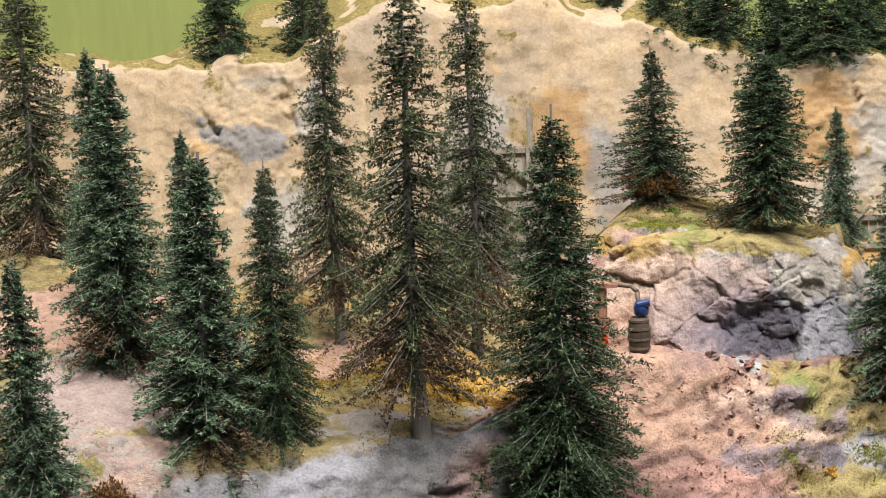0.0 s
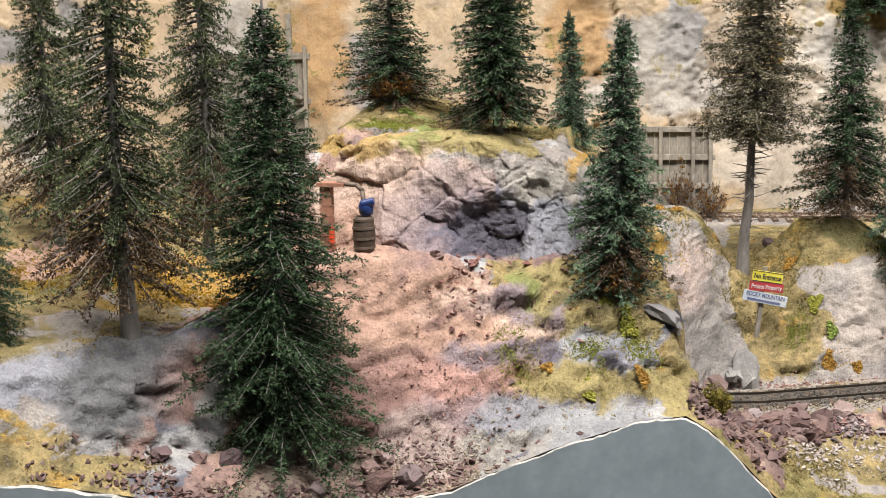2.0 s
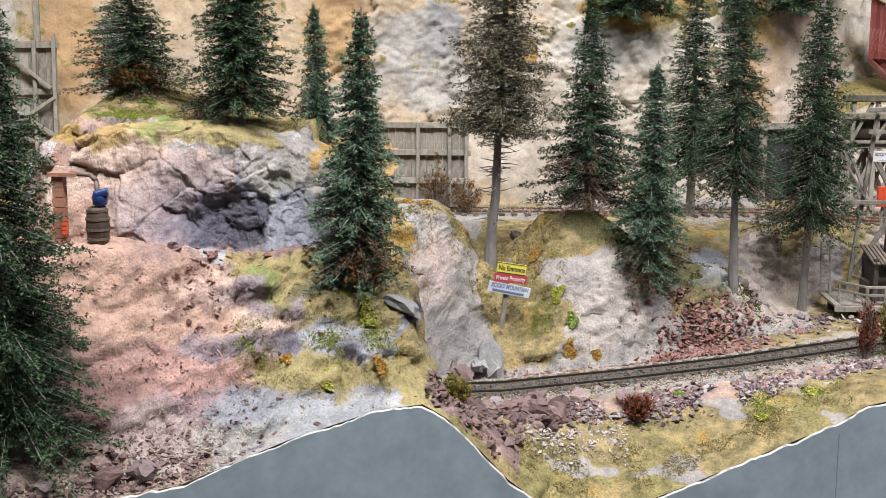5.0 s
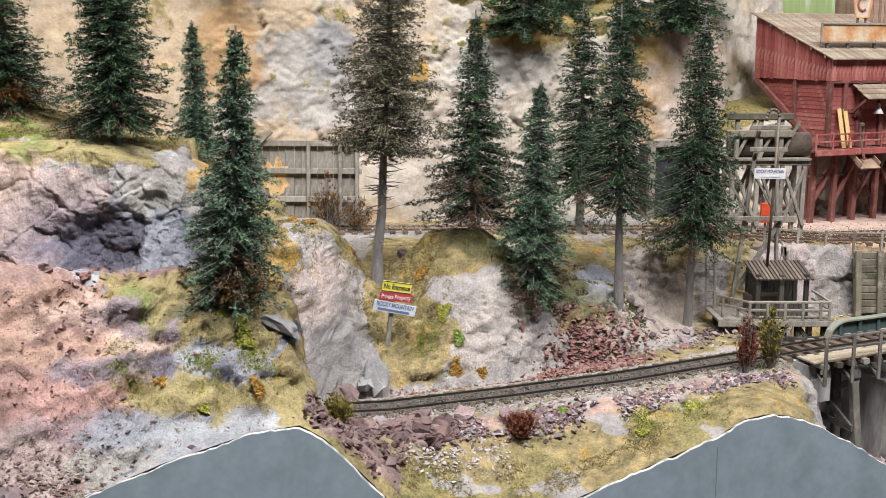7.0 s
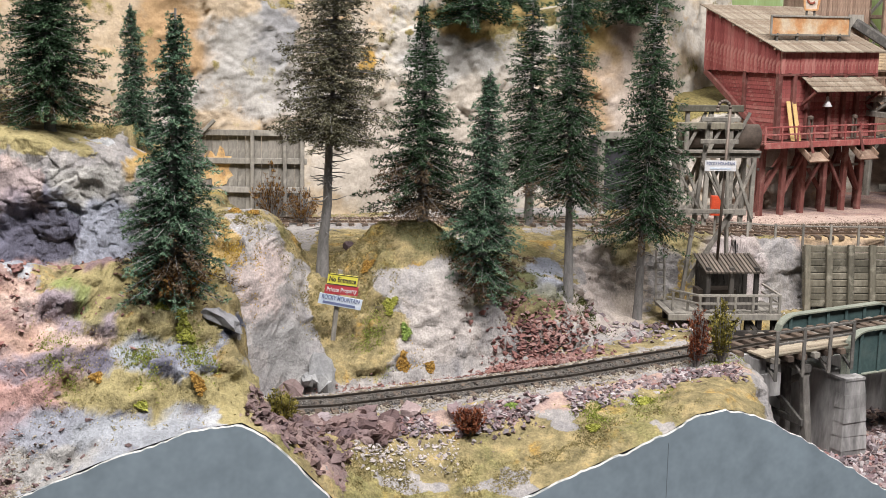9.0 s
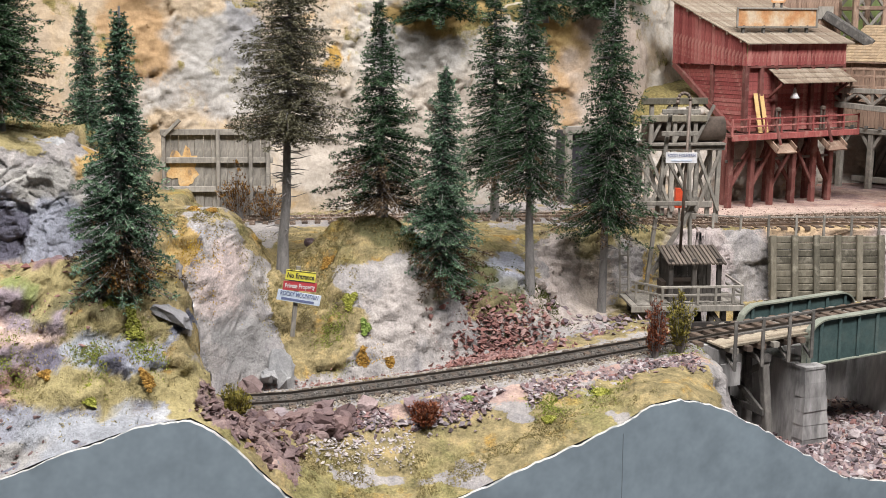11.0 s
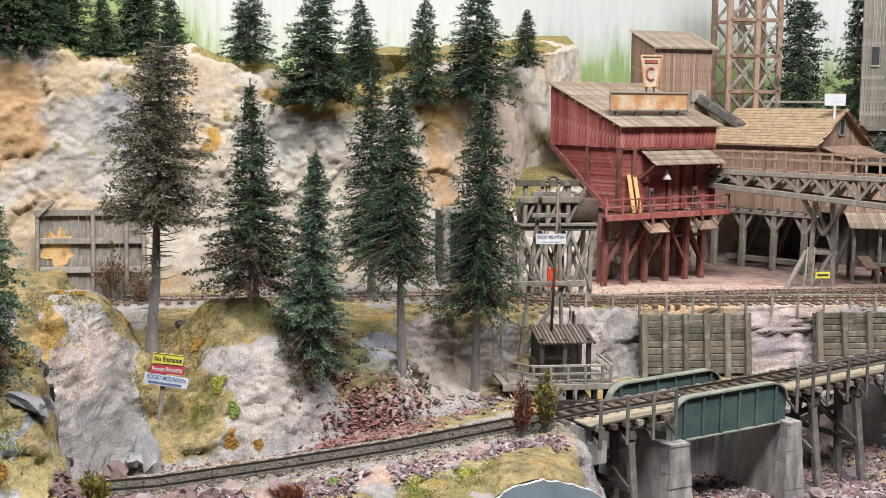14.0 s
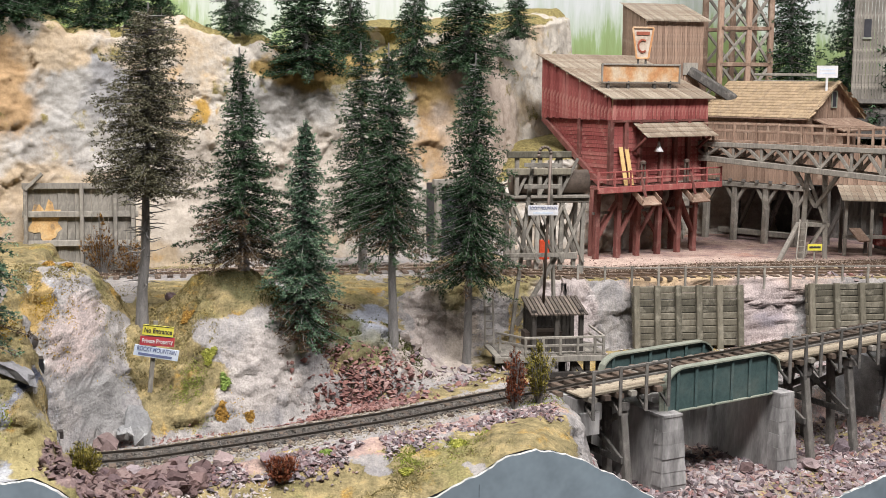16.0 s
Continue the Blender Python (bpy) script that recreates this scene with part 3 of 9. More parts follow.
moss = S(3.0, 4.5, X + 0.4 * warp) * S(8.5, 6.5, X) * S(2.2, 3.4, Z)
grass = np.maximum(grass, 0.95 * behind * np.maximum(np.maximum(sign_hill, upper_bank), moss))
grass = np.maximum(grass, 0.8 * S(-12.5, -13.6, X) * S(64, 66, Y) * (X < -10))
front_turf = S(-6.5, -4, X) * S(19, 17, X) * S(-3.6, -5.0, Y - track_y(X) + 0.5 * warp) * S(-0.45, -0.15, fbm(X * 0.3 + 20, Y * 0.3, Z, 3))
grass = np.maximum(grass, front_turf)
shoulder = S(-2.6, -3.4, Y - track_y(X)) * S(-8, -5, X) * S(19, 17, X) * (1 - S(-4.0, -5.4, Y - track_y(X)))
pink = np.maximum(pink, 0.8 * shoulder)
grass *= 1 - 0.7 * shoulder
rock_face = behind * S(-3.4, -2.2, X + 0.6 * warp) * S(3.6, 2.4, X) * S(6.8, 6.0, Z)
slab = behind * S(0.35, -0.25, X + 0.25 * warp - slab_edge) * S(-12.2, -11.2, X + 0.5 * warp) * S(9.6, 8.8, Z)
grass *= (1 - bed) * (1 - 0.95 * rock_face) * (1 - 0.95 * slab)
rise = Z - front_z(X) + 0.55 * warp
on_shoulder = S(-19.5, -17.5, X + 0.8 * warp) * S(-8.8, -9.6, X) * in_front * S(10.4, 9.7, Z + 0.3 * warp)
low_face = on_shoulder * S(1.7, 1.2, rise)
ledge = on_shoulder * np.maximum(S(2.9, 3.3, rise) * S(4.4, 3.9, rise), 0.8 * S(5.9, 6.2, rise) * S(7.0, 6.5, rise) * S(-12.5, -14.5, X))
grass = np.maximum(grass, 0.85 * on_shoulder)
grass *= (1 - 0.8 * ledge) * (1 - 0.75 * low_face)
pink = np.maximum(pink, 0.75 * ledge * S(-14.0, -16.5, X + warp))
grass = np.maximum(grass, 0.62 * S(9, 11, X) * S(20, 18, X) * S(2.4, 4, Y - track_y(X)) * S(-0.2, 0.15, patch))
blue = (1 - 0.7 * pink) * S(-9, -14, X) * S(0.0, 0.35, fbm(X * 0.28 + 9, Y * 0.28, Z * 0.4, 3)) * (1 - 0.5 * flat)
blue = np.maximum(blue, S(-22.8, -21.6, X + 0.4 * warp) * S(-18.6, -19.6, X + 0.4 * warp) * S(57.5, 59, Y) * S(15.0, 14.2, Z) * in_front)
blue = np.maximum(blue, np.maximum(0.85 * ledge, 0.62 * low_face) * (1 - 0.6 * pink))
blue *= 1 - 0.6 * S(-31.5, -34, X)
cutting = S(-9.6, -8.8, X + 0.3 * warp) * S(-3.5, -5.0, X) * S(-2.4, -3.2, Y - track_y(X))
pink = np.maximum(pink, 0.8 * cutting)
grass = np.maximum(grass, 0.75 * cutting * S(1.6, 0.6, Y - front_y(X) + 0.5 * warp))
blue *= 1 - cutting
blue = np.maximum(blue, 0.8 * S(-31.2, -30.6, X) * S(-28.5, -29.1, X) * S(50.5, 49.5, Y))
wash = Wash(X, Y, Z)
SALMON, CREAM_PINK, ROSE, RED_BROWN = (0.45, 0.30, 0.24), (0.54, 0.41, 0.35), (0.43, 0.265, 0.235), (0.215, 0.135, 0.125)
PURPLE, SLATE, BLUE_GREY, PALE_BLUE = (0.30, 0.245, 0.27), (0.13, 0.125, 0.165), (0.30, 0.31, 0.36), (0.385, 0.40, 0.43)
GREY_TAN, GREY_WHITE, MAUVE = (0.45, 0.37, 0.345), (0.40, 0.38, 0.355), (0.41, 0.325, 0.31)
OCHRE, OLIVE, DARK_OLIVE, GOLD_TURF, FRESH_GREEN, GRIT = (0.40, 0.28, 0.115), (0.34, 0.285, 0.14), (0.17, 0.15, 0.08), (0.42, 0.26, 0.07), (0.21, 0.245, 0.09), (0.26, 0.215, 0.18)
# quarry floor and slope
wash.lay(SALMON, -22.0, 55.8, 6.8, 4.2, 2.6).lay(SALMON, -25.5, 56.5, 9.0, 3.0, 1.6).lay(ROSE, -19.6, 54.4, 4.4, 3.2, 1.3, 0.9).lay(RED_BROWN, -23.8, 52.2, 3.9, 3.0, 1.7, 0.95)
wash.lay(GRIT, -26.5, 49.4, 1.6, 4.5, 1.3).lay(MAUVE, -20.5, 52.4, 2.2, 2.0, 0.9, 0.8).lay(CREAM_PINK, -19.8, 57.0, 7.9, 1.6, 0.8, 0.8).lay(RED_BROWN, -20.6, 56.4, 7.2, 1.0, 0.35, 0.8)
wash.lay(ROSE, -21.5, 54.8, 5.5, 2.4, 0.55, 0.75).lay((0.29, 0.19, 0.175), -23.0, 54.6, 5.9, 1.4, 0.5, 0.6).lay((0.27, 0.18, 0.165), -25.0, 54.2, 6.2, 1.3, 1.0, 0.6).lay(PURPLE, -19.2, 53.4, 3.4, 1.4, 0.5, 0.6)
# shoulder, from the top down
wash.lay(OLIVE, -13.8, 59.4, 8.6, 3.4, 1.0).lay((0.33, 0.225, 0.15), -17.2, 60.6, 9.9, 1.9, 0.5).lay((0.22, 0.15, 0.16), -15.9, 60.7, 9.9, 0.8, 0.42).lay(OCHRE, -12.0, 61.0, 8.9, 1.2, 0.8, 0.7)
wash.lay(FRESH_GREEN, -16.8, 57.6, 8.2, 0.4, 0.5, 0.75).lay(PURPLE, -18.0, 57.3, 7.7, 1.6, 0.5, 0.95).lay(PURPLE, -15.0, 57.7, 7.2, 1.1, 0.45, 0.95).lay(DARK_OLIVE, -14.3, 58.3, 7.8, 1.7, 0.35, 0.8)
# the two slate patches put the ledges' overhang shade into the colour
wash.lay(CREAM_PINK, -16.8, 57.0, 6.75, 1.9, 0.45).lay(PURPLE, -17.6, 56.5, 5.8, 2.6, 0.5).lay(SLATE, -15.9, 56.8, 5.7, 1.0, 0.5, 0.7).lay((0.34, 0.355, 0.385), -13.9, 57.2, 5.8, 1.3, 0.6).lay(BLUE_GREY, -11.6, 57.6, 5.6, 1.4, 0.65).lay(SLATE, -12.2, 57.4, 5.5, 0.6, 0.35, 0.85)
wash.lay(OLIVE, -14.4, 56.0, 4.6, 2.2, 0.6).lay(OLIVE, -11.3, 57.0, 4.2, 2.2, 0.8, 0.9).lay(OLIVE, -12.3, 58.6, 6.7, 1.9, 0.55).lay((0.26, 0.265, 0.30), -16.4, 54.2, 3.2, 2.2, 0.9).lay((0.31, 0.32, 0.345), -13.5, 54.6, 2.9, 2.6, 0.75).lay((0.34, 0.325, 0.31), -17.2, 52.8, 1.9, 2.8, 0.6, 0.9)
wash.lay(OLIVE, -9.0, 58.2, 3.6, 0.8, 1.5, 0.8).lay(GOLD_TURF, -14.6, 63.6, 14.6, 0.9, 0.5, 0.9).lay(OCHRE, -28.3, 59.6, 15.2, 1.6, 0.6, 0.8).lay(FRESH_GREEN, -23.2, 62.2, 15.7, 1.1, 0.45, 0.8)
# slab and bank behind the track
wash.lay((0.25, 0.24, 0.235), -8.9, 72.0, 1.9, 1.9, 1.5, 0.85).lay(GREY_TAN, -10.2, 73.4, 6.2, 1.4, 2.4, 0.5).lay(OCHRE, -12.2, 73.6, 7.9, 0.7, 1.4, 0.9).lay((0.40, 0.36, 0.335), -0.3, 76.0, 3.6, 2.3, 2.4, 0.85).lay(BLUE_GREY, 6.5, 83.0, 4.6, 1.3, 1.2, 0.9)
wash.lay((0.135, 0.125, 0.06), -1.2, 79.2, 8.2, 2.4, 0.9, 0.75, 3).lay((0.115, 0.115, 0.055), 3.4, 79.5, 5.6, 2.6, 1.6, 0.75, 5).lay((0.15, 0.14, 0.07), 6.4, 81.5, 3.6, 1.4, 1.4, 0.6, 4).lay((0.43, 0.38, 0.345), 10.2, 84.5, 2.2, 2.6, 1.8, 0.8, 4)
wash.lay((0.42, 0.36, 0.31), 11.8, 87.5, 3.2, 2.8, 2.6, 0.9, 5).lay(OLIVE, 12.5, 90.5, 5.4, 2.5, 0.9, 0.8, 3).lay((0.40, 0.335, 0.30), 8.6, 84.0, 2.4, 1.8, 1.5, 0.8, 4)
# wooded slope at the far left; mauve and blue-grey washes darkened as tree shade
wash.lay((0.34, 0.275, 0.265), -46.5, 43.0, 10.0, 4.0, 2.6).lay(SALMON, -55.0, 50.0, 12.3, 5.0, 2.0, 0.9, 6).lay((0.40, 0.30, 0.26), -43.0, 39.0, 6.5, 3.0, 1.6, 0.8).lay((0.25, 0.26, 0.29), -38.5, 40.5, 7.0, 3.5, 0.9).lay(BLUE_GREY, -34.8, 43.4, 7.0, 2.6, 0.8).lay((0.17, 0.175, 0.19), -32.0, 46.0, 6.4, 2.2, 2.2)
wash.lay((0.24, 0.20, 0.10), -38.5, 43.5, 8.2, 4.0, 0.8).lay(SALMON, -38.8, 52.3, 10.3, 1.6, 0.8).lay(GOLD_TURF, -35.0, 57.0, 8.6, 4.5, 1.3, 0.5, 6).lay(ROSE, -30.8, 50.5, 5.5, 1.6, 2.4, 0.8)
wash.lay((0.56, 0.42, 0.355), 34.0, 101.5, 5.5, 16.0, 3.0, 0.95, 6).lay((0.58, 0.50, 0.41), 38.0, 100.0, 5.5, 6.0, 2.0, 0.9, 3).lay(OLIVE, 44.0, 102.5, 5.5, 3.0, 2.0, 0.8, 2).lay(OLIVE, 18.0, 93.5, 6.0, 5.0, 2.0, 0.8, 2.5).lay(OCHRE, 30.0, 97.2, 5.6, 7.0, 2.0, 0.6, 1.6)
# the slate patch paints a shadow on the rock between the plank walls
wash.lay((0.50, 0.43, 0.415), 21.5, 92.0, 3.5, 2.6, 3.0, 0.95, 6).lay((0.48, 0.40, 0.385), 36.5, 94.0, 3.0, 3.0, 3.0, 0.95, 6).lay(SLATE, 37.5, 93.5, 2.4, 1.4, 0.8, 0.6, 6).lay((0.46, 0.40, 0.37), 10.5, 87.5, 3.5, 2.0, 2.5, 0.8, 6)
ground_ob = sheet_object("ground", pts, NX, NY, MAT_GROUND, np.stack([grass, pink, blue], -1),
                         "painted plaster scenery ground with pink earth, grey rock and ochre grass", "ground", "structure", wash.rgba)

# ---- broken rock face of the quarry ----
QU, QV = 330, 150
qx = np.linspace(-31.5, -12.8, QU)[:, None] + np.zeros((1, QV))
qv = np.linspace(0, 1, QV)[None] + np.zeros((QU, 1))
qtop = np.interp(qx, [-31.5, -29, -27, -24, -20, -17, -15.2, -12.8], [8.0, 13.6, 14.9, 15.3, 15.2, 14.6, 13.6, 9.0])
qy = np.interp(qx, [-31.5, -28, -24, -21.5, -19, -17, -15, -12.8], [60.5, 58.2, 58.4, 58.6, 59.5, 60.0, 61.2, 63.0])
rise_ = np.clip(qv / 0.80, 0, 1)
back_ = np.clip((qv - 0.80) / 0.20, 0, 1)
qp = np.stack([qx, qy - 0.9 + 2.7 * rise_ ** 1.15 + 3.2 * back_, 7.4 + (qtop - 7.4) * rise_ ** 0.92 + 0.55 * back_ ** 0.6], -1)
X, Y, Z = qp[..., 0], qp[..., 1], qp[..., 2]
qh = Z + 0.4 * fbm(X * 0.7, Y * 0.7, Z * 0.7, 3)
qxw = X + 0.4 * fbm(X * 0.7 + 9, Y * 0.7, Z * 0.7, 3)
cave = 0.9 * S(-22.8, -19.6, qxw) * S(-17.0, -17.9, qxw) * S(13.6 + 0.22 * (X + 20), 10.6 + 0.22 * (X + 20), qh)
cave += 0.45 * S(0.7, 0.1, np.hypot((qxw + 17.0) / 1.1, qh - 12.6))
lump_, chip_ = rock_relief(X, Y, Z, 0.95)
bulge = 0.42 * fbm(X * 0.55, Y * 0.3, Z * 0.34, 3, 0.5) + 0.30 * (0.5 - np.abs(fbm(X * 0.6 + 7, Y * 0.3, Z * 0.4, 3, 0.5))) + 0.30 * chip_ + 0.42 * lump_ + 0.30 * fbm(X * 0.35, Y * 0.3, Z * 0.3, 2)
fade = S(1.0, 0.86, qv)
qp[..., 1] += (cave - bulge) * fade
qp[..., 2] += 0.35 * bulge * fade * S(0.5, 0.8, qv)
qwash = Wash(X, Y, Z)
qwash.lay(CREAM_PINK, -27.0, 59.0, 12.5, 3.6, 4.0, 1, 9).lay(CREAM_PINK, -23.6, 60, 13.4, 2.6, 1.9, 1, 9).lay(SALMON, -26.5, 60, 10.0, 3.0, 2.0, 0.9, 9).lay((0.37, 0.30, 0.29), -21.0, 60, 12.9, 2.4, 1.4, 1, 9).lay((0.36, 0.285, 0.28), -23.2, 60, 11.2, 1.8, 2.0, 0.9, 9).lay(PURPLE, -20.6, 60, 12.0, 1.5, 0.9, 0.8, 9)
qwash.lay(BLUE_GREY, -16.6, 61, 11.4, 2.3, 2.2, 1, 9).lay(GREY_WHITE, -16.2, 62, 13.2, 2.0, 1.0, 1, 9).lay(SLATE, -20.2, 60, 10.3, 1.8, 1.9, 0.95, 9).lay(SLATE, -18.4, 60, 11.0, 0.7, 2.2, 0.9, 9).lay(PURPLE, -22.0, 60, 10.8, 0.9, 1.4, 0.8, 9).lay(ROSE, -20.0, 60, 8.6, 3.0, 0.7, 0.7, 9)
qwash.lay(OCHRE, -26.0, 63, 15.4, 3.5, 0.6, 0.9, 9).lay(OLIVE, -20.5, 63, 15.5, 4.0, 0.65, 1.0, 9).lay(GOLD_TURF, -15.2, 63, 14.0, 0.8, 0.6, 0.8, 9).lay(FRESH_GREEN, -23.6, 63, 15.3, 1.0, 0.4, 0.7, 9)
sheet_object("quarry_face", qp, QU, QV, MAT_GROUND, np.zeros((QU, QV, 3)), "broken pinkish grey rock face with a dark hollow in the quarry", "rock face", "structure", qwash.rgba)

# ---- cliff behind ----
NS, NV = 760, 170
s_ = np.linspace(0, 1, NS)
cx = np.interp(s_, [0, 0.86, 0.9, 1.0], [-105, 18.8, 21.0, 30.0])
cy = np.where(s_ < 0.86, cliff_y(cx), np.interp(s_, [0.86, 0.9, 1.0], [109, 114, 126]))
bend_ = np.hanning(61)[1:-1]
bend_ /= bend_.sum()
cx, cy = [np.convolve(np.concatenate([q[0] + (q[1] - q[0]) * np.arange(-29, 0), q, q[-1] + (q[-1] - q[-2]) * np.arange(1, 30)]), bend_, "valid") for q in (cx, cy)]
ctop = np.interp(cx, [-105, -80, -60, -52, -41, -33, -27, -17, -12, -4, 1, 5, 10, 15, 18, 20, 30], [27, 27.4, 27.5, 31, 31.5, 29, 25.5, 25, 24.8, 25, 22.4, 23.2, 22, 23.4, 25, 25.8, 27.5])
v_ = np.linspace(0, 1, NV)
cp = np.zeros((NS, NV, 3))
lean = np.interp(v_, [0, 0.76, 0.84, 1.0], [0, 3.2, 4.6, 22])
hgt = np.interp(v_, [0, 0.76, 0.84, 1.0], [0, 0.96, 1.0, 1.02])
tx, ty = np.gradient(cx), np.gradient(cy)
ln = np.hypot(tx, ty)
nx_, ny_ = -ty / ln, tx / ln
cp[..., 0] = cx[:, None] + nx_[:, None] * lean[None, :]
cp[..., 1] = cy[:, None] + ny_[:, None] * lean[None, :]
cp[..., 2] = (5.5 * S(0.84, 1.0, v_)[None, :] * S(-20, -28, cx)[:, None] * S(-75, -62, cx)[:, None]) + 4.0 + (ctop[:, None] - 4.0) * hgt[None, :] + (fbm(cx * 0.3, cx * 0, cx * 0, 3) * 0.9)[:, None] * S(0.5, 0.9, v_)[None, :]
cn = normals(cp)
cn *= -np.sign((cn[..., 0] * nx_[:, None] + cn[..., 1] * ny_[:, None]) - 1.5 * cn[..., 2])[..., None]
X, Y, Z = cp[..., 0], cp[..., 1], cp[..., 2]
blocky = np.maximum(S(1.3, 0.7, np.hypot((X + 61.5) / 7.5, (Z - 20.5) / 6.0)), S(-27, -19, X) * S(8.5, 12.5, Z + 1.5 * fbm(X * 0.2, Z * 0.2, X * 0, 2)))
rough_zone = (1 - 0.8 * S(11, 15, X)) * blocky * S(-0.5, -0.05, fbm(X * 0.12 + 4, Y * 0.1, Z * 0.16, 2))
split = fractured(X, Y, Z, 0.8, 1.2)
streaks = 1 - 2 * np.abs(fbm(X * 0.45, Y * 0.3, Z * 0.07, 3))
cp = cp + cn * (split * (0.06 + 0.50 * rough_zone) + 0.16 * streaks * (1 - rough_zone) + 0.12 * fbm(X * 0.7, Y * 0.7, Z * 0.7, 3) + 0.40 * fbm(X * 0.10, Y * 0.1, Z * 0.13, 2))[..., None] * (0.25 + 0.75 * S(0.92, 0.72, v_))[None, :, None]
cgrass = S(0.74, 0.82, v_)[None, :] * np.ones((NS, 1)) * S(-0.5, 0.1, fbm(X * 0.3, Y * 0.3, Z * 0.3, 3) + 0.25)
cgrass = np.maximum(cgrass, 0.5 * S(0.42, 0.65, fbm(X * 0.35 + 30, Y * 0.35, Z * 0.4, 3)) * S(12, 18, Z))
cblue = 0.75 * S(0.05, 0.5, fbm(X * 0.10 + 50, Y * 0.1, Z * 0.12, 3)) * rough_zone
cwash = Wash(X, Y, Z)
ROCK_GREY, CLIFF_ORANGE, CLIFF_CREAM = (0.27, 0.265, 0.27), (0.40, 0.265, 0.145), (0.46, 0.405, 0.345)
cwash.lay(ROCK_GREY, -66.5, 84, 21.0, 2.2, 1.0, 0.9, 9, -0.5).lay(ROCK_GREY, -63.0, 85, 20.0, 1.8, 1.6, 0.9, 9).lay(ROCK_GREY, -58.5, 86, 23.5, 1.2, 1.8, 0.7, 9).lay(GREY_WHITE, -61.0, 85, 14.0, 2.5, 3.0, 0.6, 9)
cwash.lay(CLIFF_ORANGE, -40.0, 91, 19.0, 3.0, 5.0, 0.6, 9).lay(GREY_WHITE, -46.0, 90, 18.0, 3.0, 6.0, 0.6, 9).lay(ROCK_GREY, -36.0, 91, 16.0, 2.0, 5.0, 0.5, 9)
cwash.lay(CLIFF_ORANGE, -20.5, 96, 20.0, 3.2, 4.0, 0.6, 9).lay(GREY_WHITE, -15.0, 97, 18.5, 3.0, 3.2, 0.7, 9).lay(ROCK_GREY, -13.0, 98, 20.0, 1.5, 2.5, 0.7, 9).lay(CLIFF_CREAM, -6.0, 99, 11.5, 5.0, 4.5, 0.8, 12).lay(CLIFF_CREAM, 3.0, 102, 13.0, 5.0, 4.5, 0.7, 12).lay(GREY_WHITE, 0.0, 102, 18.5, 4.0, 2.0, 0.7, 12)
cwash.lay(OCHRE, 2.5, 103, 21.5, 5.0, 1.3, 0.8, 12).lay(GOLD_TURF, -6.0, 99, 18.0, 1.0, 1.0, 0.6, 12).lay(CLIFF_ORANGE, 12.5, 107, 16.0, 2.4, 4.0, 0.5, 12).lay((0.46, 0.385, 0.325), 17.5, 109, 17.0, 4.0, 9.0, 0.95, 12).lay(OCHRE, 12.0, 107, 20.5, 2.0, 2.5, 0.6, 12)
sheet_object("cliff", cp, NS, NV, MAT_CLIFF, np.stack([cgrass, 0.62 * S(-30, 0, X), cblue], -1),
             "tan and ochre painted plaster rock cliff with grassy top", "cliff", "structure", cwash.rgba)

# ---- rock bank behind the mills ----
bs_ = np.linspace(0, 1, 300)
bx_ = np.interp(bs_, [0, 0.12, 0.35, 0.55, 1], [19.5, 25.0, 36.0, 39.0, 85.0])
by_ = np.interp(bs_, [0, 0.12, 0.35, 0.55, 1], [108.8, 109.0, 115.2, 124.0, 133.0])
bv_ = np.linspace(0, 1, 90)
bp = np.zeros((300, 90, 3))
bl = np.interp(bv_, [0, 0.6, 0.7, 1], [0, 1.5, 3, 26])
bh = np.interp(bv_, [0, 0.6, 0.7, 1], [4.5, 13.4, 14.4, 17.5])
bp[..., 0] = bx_[:, None] - 0.45 * bl[None]
bp[..., 1] = by_[:, None] + 0.9 * bl[None]
bp[..., 2] = bh[None] + np.interp(bx_, [19, 24, 46, 60], [-2.5, 0, 0, 3.0])[:, None] * S(0.4, 0.7, bv_)[None]
X, Y, Z = bp[..., 0], bp[..., 1], bp[..., 2]
bump_ = sum(rock_relief(X, Y, Z, 0.8)) * 0.7 * S(1.0, 0.6, bv_)[None]
bp[..., 1] -= bump_
bzone = np.stack([S(0.58, 0.7, bv_)[None] * np.ones((300, 1)) * 0.9, 0.4 + 0 * bump_, 0.6 + 0 * bump_], -1)
sheet_object("rock_bank", bp, 300, 90, MAT_CLIFF, bzone, "grey plaster rock bank behind the mill legs", "rock bank", "structure")

# ---- fascia ----
def fascia():
    fx = np.linspace(-85, 95, 721)
    fy, fz = front_y(fx) + 0.02, front_z(fx) - 0.04 + 0.07 * fbm(fx * 2.3, fx * 0, fx * 0, 4, 0.6)
    t = 0.30
    verts, faces = [], []
    k = len(fx)
    for dy, zz in ((-t, fz), (0, fz), (0, np.full(k, -95.0)), (-t, np.full(k, -95.0))):
        verts += list(zip(fx, fy + dy, zz))
    for r in range(4):
        a, b_ = r * k, ((r + 1) % 4) * k
        faces += [(a + i, a + i + 1, b_ + i + 1, b_ + i) for i in range(k - 1)]
    ob = part("fascia", (verts, faces), MAT_GREY, None)
    ob.data.materials.append(MAT_EDGE)
    for f in ob.data.polygons[: k - 1]:
        f.material_index = 1
    tagged(ob, "grey painted hardboard fascia with chipped white contour edge", "fascia", kind="structure")
    return ob


fascia_board = fascia()

